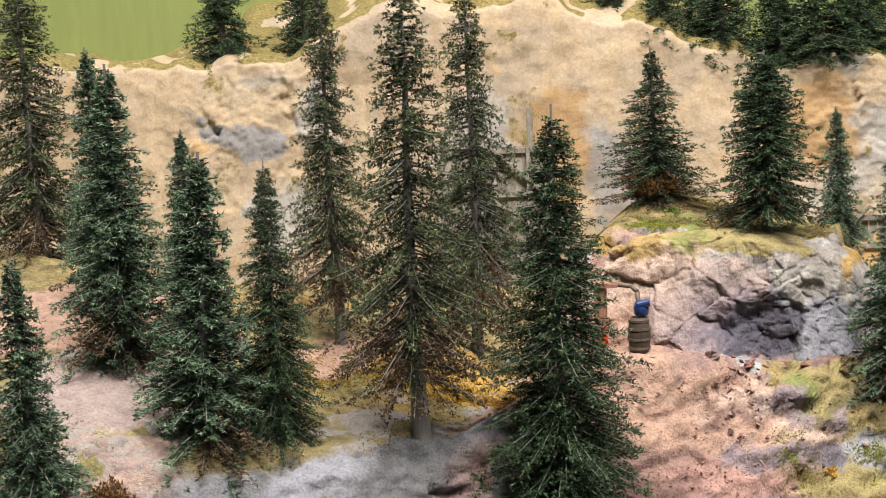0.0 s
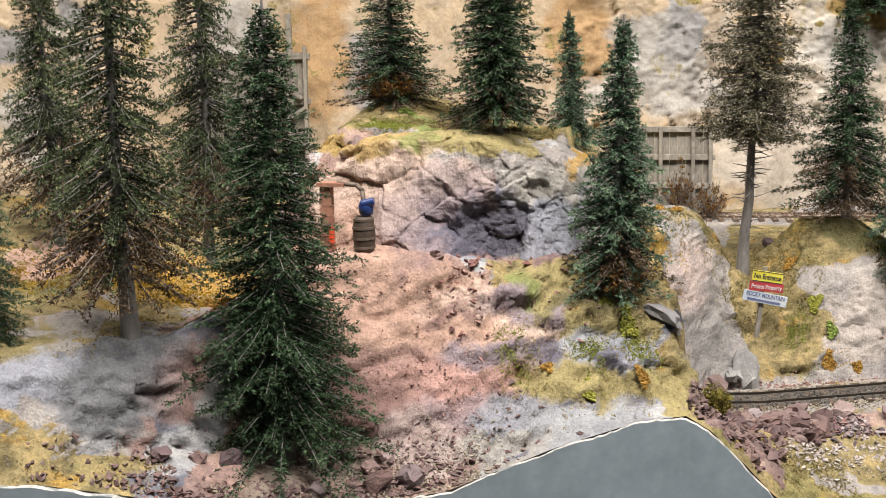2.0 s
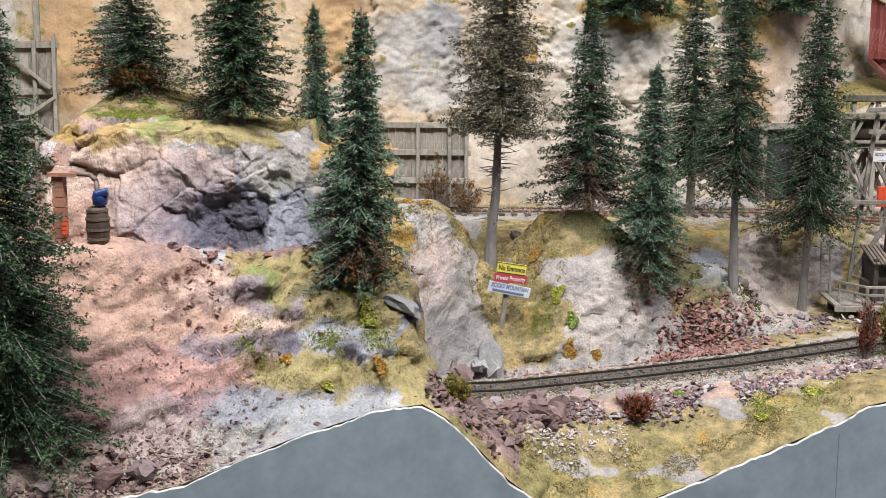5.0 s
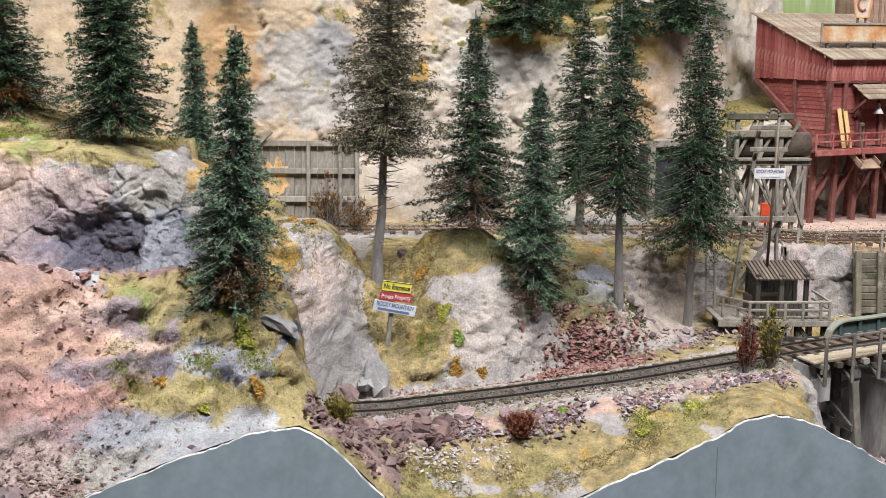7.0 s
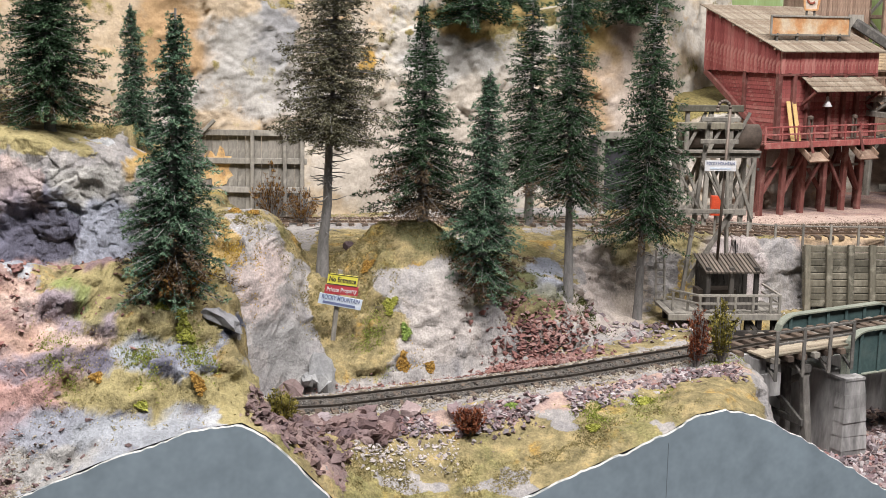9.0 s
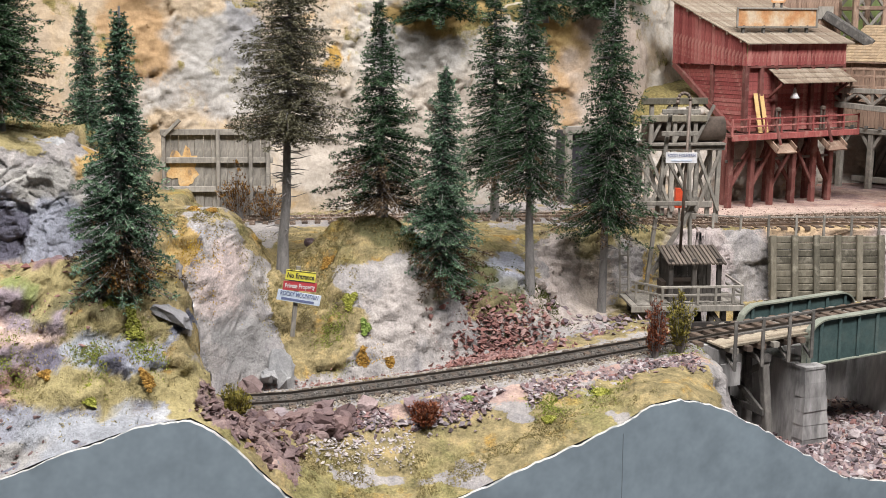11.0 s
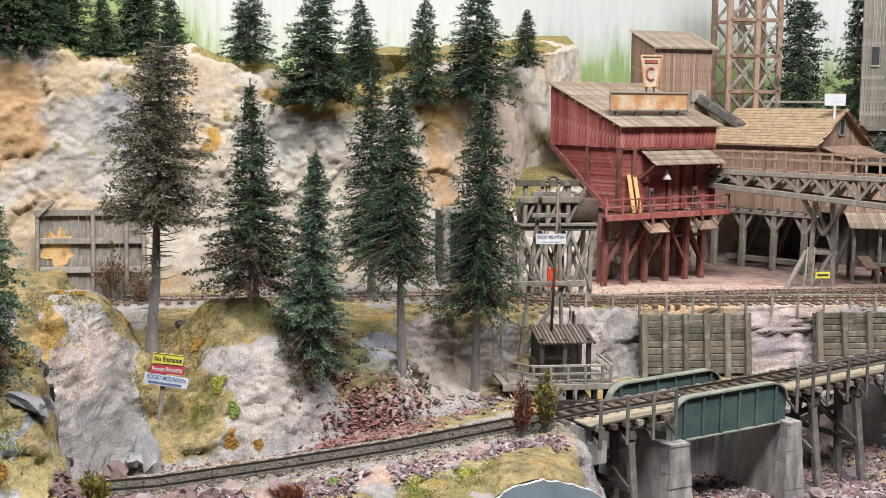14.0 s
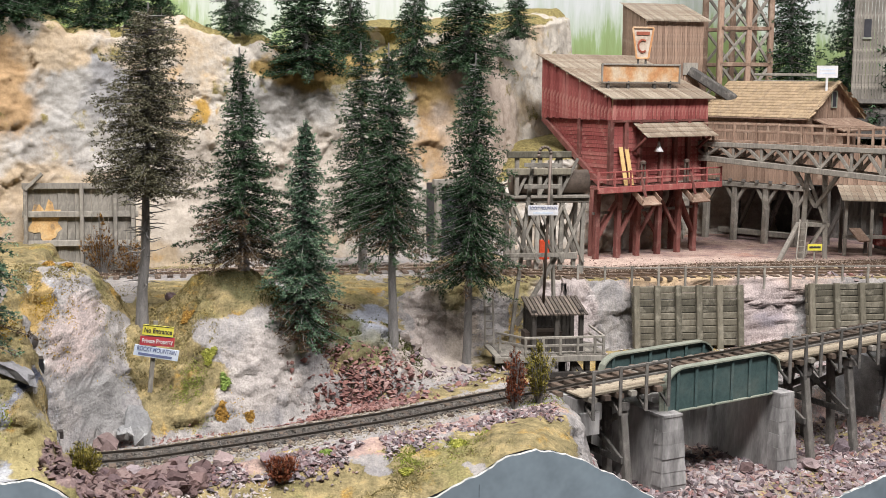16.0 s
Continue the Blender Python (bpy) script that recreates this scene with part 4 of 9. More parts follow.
# ---- hall floor ----
MAT_FLOOR = simple("grey_hall_floor", [(0.3, (0.16, 0.16, 0.155)), (0.7, (0.24, 0.235, 0.23))], 3, 0.5, 0.1)
hall = part("floor", ([(-400, -300, -95), (400, -300, -95), (400, 300, -95), (-400, 300, -95), (-400, -300, -105), (400, -300, -105), (400, 300, -105), (-400, 300, -105)],
                      [(0, 1, 2, 3), (7, 6, 5, 4), (0, 4, 5, 1), (1, 5, 6, 2), (2, 6, 7, 3), (3, 7, 4, 0)]), MAT_FLOOR, None)
tagged(hall, "plain grey floor of the exhibition hall", "floor", kind="structure")

# ---- backdrop ----
def backdrop():
    m, nt, b = material("painted_backdrop")
    tc = nt.nodes.new("ShaderNodeTexCoord")
    sep = nt.nodes.new("ShaderNodeSeparateXYZ")
    nt.links.new(tc.outputs["Object"], sep.inputs[0])
    mp = nt.nodes.new("ShaderNodeMapping")
    mp.inputs["Scale"].default_value = (1, 1, 0.12)
    nt.links.new(tc.outputs["Object"], mp.inputs["Vector"])
    streak = noise_tex(nt, 110, 4, 0.7, mp.outputs["Vector"])
    low = noise_tex(nt, 5, 3, 0.5)
    h = math_(nt, "ADD", sep.outputs["Z"], math_(nt, "MULTIPLY", math_(nt, "SUBTRACT", streak, 0.5), 0.09))
    h = math_(nt, "ADD", h, math_(nt, "MULTIPLY", math_(nt, "SUBTRACT", low, 0.5), 0.12))
    shift = ramp(nt, math_(nt, "ADD", sep.outputs["X"], 1.0), [(0.60, (0.16, 0.16, 0.16)), (0.95, (0.0, 0.0, 0.0))])
    fac = math_(nt, "SUBTRACT", h, shift)
    col = ramp(nt, fac, [(0.20, (0.22, 0.27, 0.09)), (0.245, (0.28, 0.38, 0.17)), (0.262, (0.47, 0.53, 0.45)), (0.29, (0.56, 0.59, 0.585))])
    col = mixc(nt, 0.22, col, ramp(nt, streak, [(0.3, (0.30, 0.30, 0.30)), (0.7, (0.66, 0.66, 0.62))]), "OVERLAY")
    nt.links.new(col, b.inputs["Base Color"])
    b.inputs["Roughness"].default_value = 0.8
    bx = np.linspace(-140, 140, 57)
    by = np.interp(bx, [-140, -75, -20, 20, 45, 140], [78, 98, 118, 130, 141, 150])
    verts = [(x, y, 0) for x, y in zip(bx, by)] + [(x, y, 75) for x, y in zip(bx, by)] + [(x, y + 1, 75) for x, y in zip(bx, by)] + [(x, y + 1, 0) for x, y in zip(bx, by)]
    k = len(bx)
    faces = [(r * k + i, r * k + i + 1, ((r + 1) % 4) * k + i + 1, ((r + 1) % 4) * k + i) for r in range(4) for i in range(k - 1)]
    ob = part("backdrop", (verts, faces), m, None)
    tagged(ob, "backdrop board painted with pale sky and green woods", "backdrop", kind="structure")


backdrop()


# ---- trees ----
def cone_between(verts, faces, a, b, r0, r1, n=5):
    a, b = np.array(a, float), np.array(b, float)
    w = b - a
    w /= np.linalg.norm(w) + 1e-9
    u = np.cross(w, (0.3, 0.1, 1.0) if abs(w[2]) < 0.9 else (1.0, 0, 0))
    u /= np.linalg.norm(u)
    v = np.cross(w, u)
    k = len(verts)
    for c, r in ((a, r0), (b, r1)):
        for i in range(n):
            q = 2 * math.pi * i / n
            verts.append(tuple(c + r * (math.cos(q) * u + math.sin(q) * v)))
    for i in range(n):
        faces.append((k + i, k + (i + 1) % n, k + n + (i + 1) % n, k + n + i))


def blades(rs, centres, dirs, length, width, per):
    """Small needle sprays: per thin triangles round each centre, turned along dirs."""
    n = len(centres)
    c = np.repeat(centres, per, 0)
    d = np.repeat(dirs, per, 0) + rs.normal(0, 0.7, (n * per, 3))
    d /= np.linalg.norm(d, axis=1, keepdims=True) + 1e-9
    side = np.cross(d, rs.normal(0, 1, (n * per, 3)))
    side /= np.linalg.norm(side, axis=1, keepdims=True) + 1e-9
    ln = np.repeat(np.broadcast_to(length, (n,)), per)[:, None] * rs.uniform(0.6, 1.25, (n * per, 1))
    wd = width * rs.uniform(0.7, 1.3, (n * per, 1))
    c = c + rs.normal(0, 1, c.shape) * ln * 0.38
    v = np.stack([c - side * wd, c + side * wd, c + d * ln], 1)
    return v.reshape(-1, 3)


def sprays(rs, centres, dirs, length, needle, width, per):
    """Twigs set with short needles all round: per thin triangles along each twig, pointing forwards and outwards."""
    n = len(centres)
    d = dirs / (np.linalg.norm(dirs, axis=1, keepdims=True) + 1e-9)
    d, c = np.repeat(d, per, 0), np.repeat(centres, per, 0)
    ln = np.repeat(length, per)[:, None]
    u = rs.rand(n * per, 1)
    out = np.cross(d, rs.normal(0, 1, (n * per, 3)))
    out /= np.linalg.norm(out, axis=1, keepdims=True) + 1e-9
    w = 0.75 * d + out
    w /= np.linalg.norm(w, axis=1, keepdims=True)
    side = np.cross(w, rs.normal(0, 1, (n * per, 3)))
    side /= np.linalg.norm(side, axis=1, keepdims=True) + 1e-9
    c = c + d * ln * u
    nl = needle * rs.uniform(0.7, 1.2, (n * per, 1)) * (1 - 0.35 * u)
    return np.stack([c - side * width, c + side * width, c + w * nl], 1).reshape(-1, 3), u[:, 0]


def conifer(seed, height, radius, bare, mat, density=1.0, droop=0.35, shape=0.75, dead_limbs=0, trunk_r=0.32, tuft=0.42, gap=0.25, lean=0.0, fine=11, dry=0.0):
    """One model conifer standing at the origin: a tapered trunk, limbs in uneven whorls and a crown of twigs set with needles."""
    rs = np.random.RandomState(seed)
    root = thing("conifer_tree", 0, 0, 0, "", "tree")
    bv, bf = [], []
    segs = 9
    cx_ = np.cumsum(rs.normal(0, 0.06, segs + 1))
    cy_ = np.cumsum(rs.normal(0, 0.06, segs + 1))
    cx_ -= cx_[0]
    cy_ -= cy_[0]
    lx = lean * np.linspace(0, 1, segs + 1)

    def axis_at(z):
        q = np.clip(z / height, 0, 1) * segs
        return np.array([np.interp(q, range(segs + 1), cx_ + lx), np.interp(q, range(segs + 1), cy_), z])

    for i in range(segs):
        z0, z1 = height * i / segs, height * (i + 1) / segs
        r0, r1 = [max(0.045, trunk_r * (1 - 0.95 * q / segs)) * (1.25 if q == 0 else 1) for q in (i, i + 1)]
        cone_between(bv, bf, axis_at(z0 - (0.6 if i == 0 else 0)), axis_at(z1), r0, r1, 8)
    cen, dr, sz, shade_to_tip, old = [], [], [], [], []
    z, ang = bare * height, 0.0
    up = np.array([0.0, 0.0, 1.0])
    while z < height * 0.965:
        q = (z / height - bare) / (1 - bare)
        whorl = rs.uniform(0.78, 1.16)
        reach = radius * ((1 - q) ** shape) * (0.66 + 0.34 * min(1, q * 6 + 0.4)) * whorl + 0.10
        for k in range(max(3, int(round((4.5 + 3.5 * (1 - q)) * density)))):
            ang += 2.4 + rs.normal(0, 0.35)
            ln = reach * rs.uniform(0.55, 1.2)
            if rs.rand() < gap * 0.5:
                ln *= 0.5
            dv_ = np.array([math.cos(ang), math.sin(ang), 0.0])
            side = np.array([-dv_[1], dv_[0], 0.0])
            start = axis_at(z + rs.normal(0, 0.14))
            sag = droop * ln * (1 - 0.8 * q) * rs.uniform(0.7, 1.3)
            tip = start + dv_ * ln + up * (-sag + 0.14 * ln * q)
            cone_between(bv, bf, start, tip, 0.05, 0.015, 3)
            m = max(2, int(ln / 0.19))
            withered = dry > 0 and rs.rand() < dry * max(0.0, 1 - q / 0.28) * 1.6
            for j in range(m):
                f = (j + rs.uniform(0.2, 1.0)) / m
                p = start + (tip - start) * f
                if f < 0.22 and ln > 0.9 and rs.rand() < 0.7:
                    continue
                for w in (-1, 0, 1):
                    if rs.rand() < gap * (1.7 if withered else 1.0):
                        continue
                    cen.append(p + up * rs.normal(-0.03, 0.10))
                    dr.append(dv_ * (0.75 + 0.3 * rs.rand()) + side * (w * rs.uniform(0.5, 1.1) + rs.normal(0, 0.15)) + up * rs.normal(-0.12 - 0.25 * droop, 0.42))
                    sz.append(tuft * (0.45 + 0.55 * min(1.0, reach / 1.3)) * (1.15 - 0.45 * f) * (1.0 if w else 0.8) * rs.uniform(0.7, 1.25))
                    # low near the trunk, so the shade inside the crown is in the colour
                    shade_to_tip.append(0.75 * f * min(1.0, ln / reach) * rs.uniform(0.7, 1.2))
                    old.append(1.0 if withered else 0.0)
        z += height * 0.0185 / density ** 0.5 * rs.uniform(0.6, 1.4)
    for k in range(dead_limbs):
        zz = height * rs.uniform(0.12, bare + 0.08)
        an = rs.uniform(0, 6.28)
        ln = rs.uniform(0.4, 1.3)
        a = axis_at(zz)
        mid_ = a + np.array([math.cos(an) * ln * 0.6, math.sin(an) * ln * 0.6, rs.uniform(-0.2, 0.1)])
        cone_between(bv, bf, a, mid_, 0.05, 0.035, 3)
        cone_between(bv, bf, mid_, mid_ + np.array([math.cos(an + rs.normal(0, 0.5)) * ln * 0.5, math.sin(an) * ln * 0.5, rs.uniform(-0.3, 0.2)]), 0.035, 0.012, 3)
    part("trunk", (bv, bf), MAT_BARK, root, "", True)
    cen, dr, sz = np.array(cen), np.array(dr), np.array(sz)
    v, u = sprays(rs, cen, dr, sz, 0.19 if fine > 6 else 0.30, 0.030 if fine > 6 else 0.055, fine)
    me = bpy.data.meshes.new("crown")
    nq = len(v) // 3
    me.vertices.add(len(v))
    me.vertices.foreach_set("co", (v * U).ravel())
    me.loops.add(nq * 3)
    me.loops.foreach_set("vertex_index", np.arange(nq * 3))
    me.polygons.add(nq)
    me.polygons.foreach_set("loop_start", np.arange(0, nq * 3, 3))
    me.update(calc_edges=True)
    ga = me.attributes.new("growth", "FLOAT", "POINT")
    ga.data.foreach_set("value", np.repeat(np.repeat(np.array(shade_to_tip), fine) + 0.3 * u, 3))
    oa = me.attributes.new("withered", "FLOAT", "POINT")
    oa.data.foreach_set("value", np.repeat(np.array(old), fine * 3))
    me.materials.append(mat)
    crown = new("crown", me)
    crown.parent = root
    return root


def stand(tree, x, y, z, turn, label, sx=1.0, sz=1.0, group="conifer trees", rx=0, ry=0, copy=True):
    m = pose(x * U, y * U, z * U, rx, ry, turn)
    ob = copy_thing(tree, m) if copy else tree
    ob.matrix_basis = m @ Matrix.Diagonal((sx, sx, sz, 1))
    return tagged(ob, label, "tree", group)


DENSE = "dense dark green model fir tree on the rock"
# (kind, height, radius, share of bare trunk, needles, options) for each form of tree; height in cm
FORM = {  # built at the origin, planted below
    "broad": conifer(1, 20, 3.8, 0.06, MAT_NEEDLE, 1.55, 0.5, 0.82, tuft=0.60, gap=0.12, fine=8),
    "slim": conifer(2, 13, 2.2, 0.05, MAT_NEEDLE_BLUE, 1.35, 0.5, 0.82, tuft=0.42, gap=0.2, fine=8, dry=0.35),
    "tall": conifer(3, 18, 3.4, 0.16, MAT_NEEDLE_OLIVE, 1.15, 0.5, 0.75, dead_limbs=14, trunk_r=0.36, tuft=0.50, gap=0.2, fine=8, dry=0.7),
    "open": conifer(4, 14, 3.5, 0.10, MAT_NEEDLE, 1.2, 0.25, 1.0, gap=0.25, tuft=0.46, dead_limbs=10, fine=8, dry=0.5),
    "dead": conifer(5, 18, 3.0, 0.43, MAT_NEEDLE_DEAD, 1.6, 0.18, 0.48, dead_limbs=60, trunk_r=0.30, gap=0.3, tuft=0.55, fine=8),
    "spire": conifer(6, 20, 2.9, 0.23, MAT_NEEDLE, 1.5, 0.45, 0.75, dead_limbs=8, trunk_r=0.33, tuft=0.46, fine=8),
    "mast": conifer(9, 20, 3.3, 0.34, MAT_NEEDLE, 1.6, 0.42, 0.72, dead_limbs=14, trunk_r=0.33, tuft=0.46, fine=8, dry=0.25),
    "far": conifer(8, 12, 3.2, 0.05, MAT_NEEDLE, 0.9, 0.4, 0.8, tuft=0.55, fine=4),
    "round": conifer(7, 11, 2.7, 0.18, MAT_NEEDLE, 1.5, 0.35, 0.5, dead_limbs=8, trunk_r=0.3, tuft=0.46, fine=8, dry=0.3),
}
HGT = {"broad": 20, "mast": 20, "slim": 13, "tall": 18, "open": 14, "dead": 18, "spire": 20, "round": 11, "far": 12}
used = set()


def plant(kind, x, y, z, height, width=1.0, turn=0, label=DENSE, rx=0, ry=0):
    g = float(ground(x, y)) - 0.15
    if z > g and z < 20:
        height, z = height + (z - g), g
    k = height / HGT[kind]
    first = kind not in used
    used.add(kind)
    return stand(FORM[kind], x, y, z, turn, label, k * width, k, rx=rx, ry=ry, copy=not first)


plant("broad", -26.3, 49.7, 2.6, 20.2, 1.16, 10, "dense deep green fir tree in front of the pink quarry slope")
plant("slim", -43.9, 35.0, 6.4, 11.5, 1.1, 40, "blue-green fir tree at the front edge of the hill")
plant("tall", -64.4, 60.0, 12.0, 22, 1.1, 20, "tall olive fir tree before the tan cliff")
plant("slim", -52.9, 52.0, 11.8, 15, 1.0, 75, "slim blue-green fir tree among others on the slope")
plant("slim", -47.4, 46.0, 11.0, 14.6, 1.25, 130, "slim blue-green fir tree on the slope")
plant("slim", -40.5, 42.0, 7.0, 14.5, 1.35, 200, "blue-green fir tree above the grey rock edge")
plant("slim", -46.6, 50.0, 11.3, 11, 1.0, 250, "slim dark fir tree behind another")
plant("broad", -37.8, 44.0, 8.0, 13, 0.95, 300, "dark green fir tree on the grassy ledge")
plant("tall", -39.9, 54.0, 10.6, 19, 0.8, 60, "tall olive fir tree with bare lower trunk")
plant("tall", -32.3, 47.0, 8.2, 21, 0.95, 150, "tall olive fir tree with drooping dead lower limbs")
plant("tall", -34.7, 60.0, 12.0, 18, 0.8, 280, "tall olive fir tree behind the front row")
plant("open", -25.9, 66.0, 16.3, 9.2, 1.5, 30, "loose fir tree with brown lower limbs on the rock top")
plant("round", -19.4, 63.4, 14.9, 10.0, 1.15, 0, "thick dark fir tree on the grassy rock top")
plant("slim", -16.2, 68.0, 12.0, 9.8, 1.0, 50, "small slim fir tree behind the rock")
plant("slim", -12.7, 59.8, 9.2, 12.3, 1.15, 160, "slim fir tree with brown foot on the rock shoulder")
plant("dead", -7.4, 77.9, 6.6, 18.6, 1.1, 0, "half dead brown fir tree with long bare trunk", ry=2)
plant("open", -1.3, 79.4, 8.4, 14.2, 1.05, 100, "open dark fir tree with spreading lower limbs on the mound")
plant("slim", 2.3, 77.4, 5.2, 13.2, 1.15, 220, "slim blue-green fir tree on the bank")
plant("mast", 8.1, 81.1, 3.8, 19.2, 1.0, 0, "tall dark fir tree on the bank by the track")
plant("spire", 6.4, 95.0, 5.8, 17.6, 1.25, 120, "tall dark fir tree beside the upper track")
plant("mast", 13.3, 86.1, -0.1, 22.6, 0.95, 240, "tall dark fir tree with bare grey trunk by the lookout hut")
TOP = [("far", 2.1, 104.5, 21.2, 9.8, 1.6), ("far", 10.9, 107.5, 21.3, 8.6, 1.1), ("far", 15.5, 109, 21.6, 9.8, 1.5), ("far", -3.5, 105, 24.4, 7, 1.3), ("far", -9.5, 104, 24.2, 5.5, 1.3),
       ("far", -14.5, 102, 24.3, 5.0, 1.5), ("far", -19.0, 100.5, 24.4, 7, 1.5), ("far", 5.6, 108, 22.2, 7.5, 1.3), ("far", 20.5, 115, 24.5, 5, 1.4), ("far", -24, 99.5, 24.2, 6, 1.5),
       ]
TOP_LEFT = [("far", -67.5, 88, 26.3, 11, 1.2), ("far", -62, 92, 27.2, 9, 1.3), ("far", -28.4, 99, 24.6, 9.5, 1.4), ("far", -33, 97, 26.2, 7, 1.4), ("spire", 50.8, 130, 12.5, 24, 1.15), ("spire", 57.2, 131, 12.5, 23, 0.8), ("far", 61, 127, 16.5, 12, 1.0), ("far", -38, 101, 29, 8, 1.3), ("far", -30.5, 101, 26, 9, 1.4), ("far", -24.5, 102, 25.5, 9, 1.4), ("far", -21.0, 99.5, 24.5, 8.5, 1.7), ("far", -17.5, 103, 25, 8, 1.6), ("far", -12, 104.5, 25, 8, 1.5)]
for i, (kind, x, y, z, hh, ww) in enumerate(TOP + TOP_LEFT):
    plant(kind, x, y, z, hh, ww, 37 * i, "dark green fir tree on the cliff top before the backdrop" if x < 40 else "dark green fir tree behind the mills")


# ---- timber, metal and concrete ----
def timber(name, tones, rough=0.85, wear=None, scale=120):
    """Stained strip wood: each piece its own tone, with grain and worn streaks."""
    m, nt, b = material(name)
    geo = nt.nodes.new("ShaderNodeNewGeometry")
    info = nt.nodes.new("ShaderNodeObjectInfo")
    r = math_(nt, "FRACT", math_(nt, "ADD", geo.outputs["Random Per Island"], info.outputs["Random"]))
    n = len(tones)
    col = ramp(nt, r, [(i / max(1, n - 1), t) for i, t in enumerate(tones)])
    tc, mp = nt.nodes.new("ShaderNodeTexCoord"), nt.nodes.new("ShaderNodeMapping")
    mp.inputs["Scale"].default_value = (1, 1, 0.22)
    nt.links.new(tc.outputs["Object"], mp.inputs["Vector"])
    g1, g2 = noise_tex(nt, scale * 5, 4, 0.7, mp.outputs["Vector"]), noise_tex(nt, scale, 5, 0.65)
    col = mixc(nt, 0.5, col, ramp(nt, g1, [(0.3, (0.2, 0.2, 0.2)), (0.7, (0.75, 0.75, 0.75))]), "OVERLAY")
    if wear:
        col = mixc(nt, ramp(nt, g2, [(0.52, (0, 0, 0)), (0.68, (0.75, 0.75, 0.75))]), col, wear)
    nt.links.new(col, b.inputs["Base Color"])
    b.inputs["Roughness"].default_value = rough
    b.inputs["Specular IOR Level"].default_value = 0.3
    bump(nt, b, math_(nt, "ADD", g1, g2), 0.5, 0.0004)
    return m


MAT_RED = timber("red_stained_wood", [(0.22, 0.052, 0.050), (0.34, 0.100, 0.090), (0.27, 0.070, 0.066), (0.43, 0.17, 0.15)], wear=(0.464, 0.244, 0.201))
MAT_RED_DARK = timber("dark_red_timber", [(0.122, 0.044, 0.038), (0.171, 0.061, 0.052), (0.207, 0.083, 0.071)], wear=(0.256, 0.146, 0.122))
MAT_WOOD = timber("weathered_grey_timber", [(0.17, 0.155, 0.135), (0.25, 0.23, 0.20), (0.20, 0.18, 0.155), (0.31, 0.285, 0.25)], wear=(0.38, 0.35, 0.30))
MAT_WOOD_DARK = timber("dark_grey_timber", [(0.085, 0.08, 0.075), (0.13, 0.12, 0.11), (0.17, 0.155, 0.14)], wear=(0.24, 0.22, 0.20))
MAT_WOOD_BROWN = timber("brown_board", [(0.20, 0.13, 0.095), (0.28, 0.19, 0.14), (0.34, 0.23, 0.17)], wear=(0.40, 0.31, 0.24))
MAT_WOOD_MOSS = timber("mossy_plank", [(0.09, 0.082, 0.062), (0.145, 0.13, 0.098), (0.20, 0.178, 0.135)], wear=(0.32, 0.29, 0.23))
MAT_DECK = timber("pale_deck_plank", [(0.25, 0.205, 0.15), (0.32, 0.265, 0.195), (0.38, 0.325, 0.25)], wear=(0.27, 0.24, 0.20))
MAT_SHINGLE = timber("tan_shingle", [(0.27, 0.195, 0.125), (0.34, 0.25, 0.155), (0.39, 0.285, 0.18), (0.30, 0.225, 0.15)])
MAT_ROOF = timber("weathered_roof_sheet", [(0.21, 0.165, 0.125), (0.27, 0.22, 0.165), (0.33, 0.28, 0.22)], wear=(0.17, 0.11, 0.075))
MAT_ROOF_DARK = timber("dark_brown_slat", [(0.08, 0.065, 0.055), (0.13, 0.105, 0.085), (0.18, 0.145, 0.12)])
MAT_TIE = timber("brown_sleeper", [(0.07, 0.052, 0.042), (0.11, 0.08, 0.06), (0.15, 0.11, 0.085)])
MAT_RAIL = simple("rusty_rail", [(0.3, (0.11, 0.075, 0.055)), (0.7, (0.20, 0.14, 0.10))], 200, 0.5, 0.2, metallic=0.5)
MAT_RAIL_DARK = simple("dark_rail", [(0.3, (0.035, 0.030, 0.027)), (0.7, (0.085, 0.072, 0.06))], 200, 0.45, 0.2, metallic=0.5)
MAT_GIRDER = simple("dull_green_steel_paint", [(0.3, (0.035, 0.062, 0.062)), (0.5, (0.055, 0.092, 0.090)), (0.72, (0.10, 0.125, 0.115))], 45, 0.6, 0.25)
MAT_FLANGE = simple("pale_flange_paint", [(0.3, (0.15, 0.17, 0.135)), (0.7, (0.30, 0.305, 0.25))], 90, 0.7, 0.3)
MAT_CONCRETE = simple("stained_concrete", [(0.30, (0.11, 0.105, 0.105)), (0.42, (0.25, 0.24, 0.235)), (0.52, (0.38, 0.365, 0.355)), (0.7, (0.50, 0.485, 0.475))], 42, 0.9, 0.5, per_object=0.22, stretch=(1, 1, 0.28))
MAT_STONE = simple("grey_masonry", [(0.3, (0.17, 0.17, 0.178)), (0.7, (0.36, 0.355, 0.35))], 90, 0.9, 0.6, per_object=0.4)
MAT_TANK = simple("brown_iron", [(0.3, (0.08, 0.06, 0.05)), (0.7, (0.20, 0.155, 0.125))], 60, 0.6, 0.3, metallic=0.3)
MAT_RUST = simple("rust_stained_sign", [(0.35, (0.62, 0.50, 0.36)), (0.5, (0.55, 0.30, 0.14)), (0.7, (0.42, 0.14, 0.05))], 40, 0.7, 0.2)
MAT_WHITE = simple("white_sign_board", [(0.3, (0.55, 0.54, 0.55)), (0.7, (0.68, 0.67, 0.68))], 80, 0.6, 0.1)
MAT_PALE_BLUE = simple("pale_blue_sign", [(0.3, (0.42, 0.50, 0.62)), (0.7, (0.66, 0.70, 0.76))], 150, 0.6, 0.1)
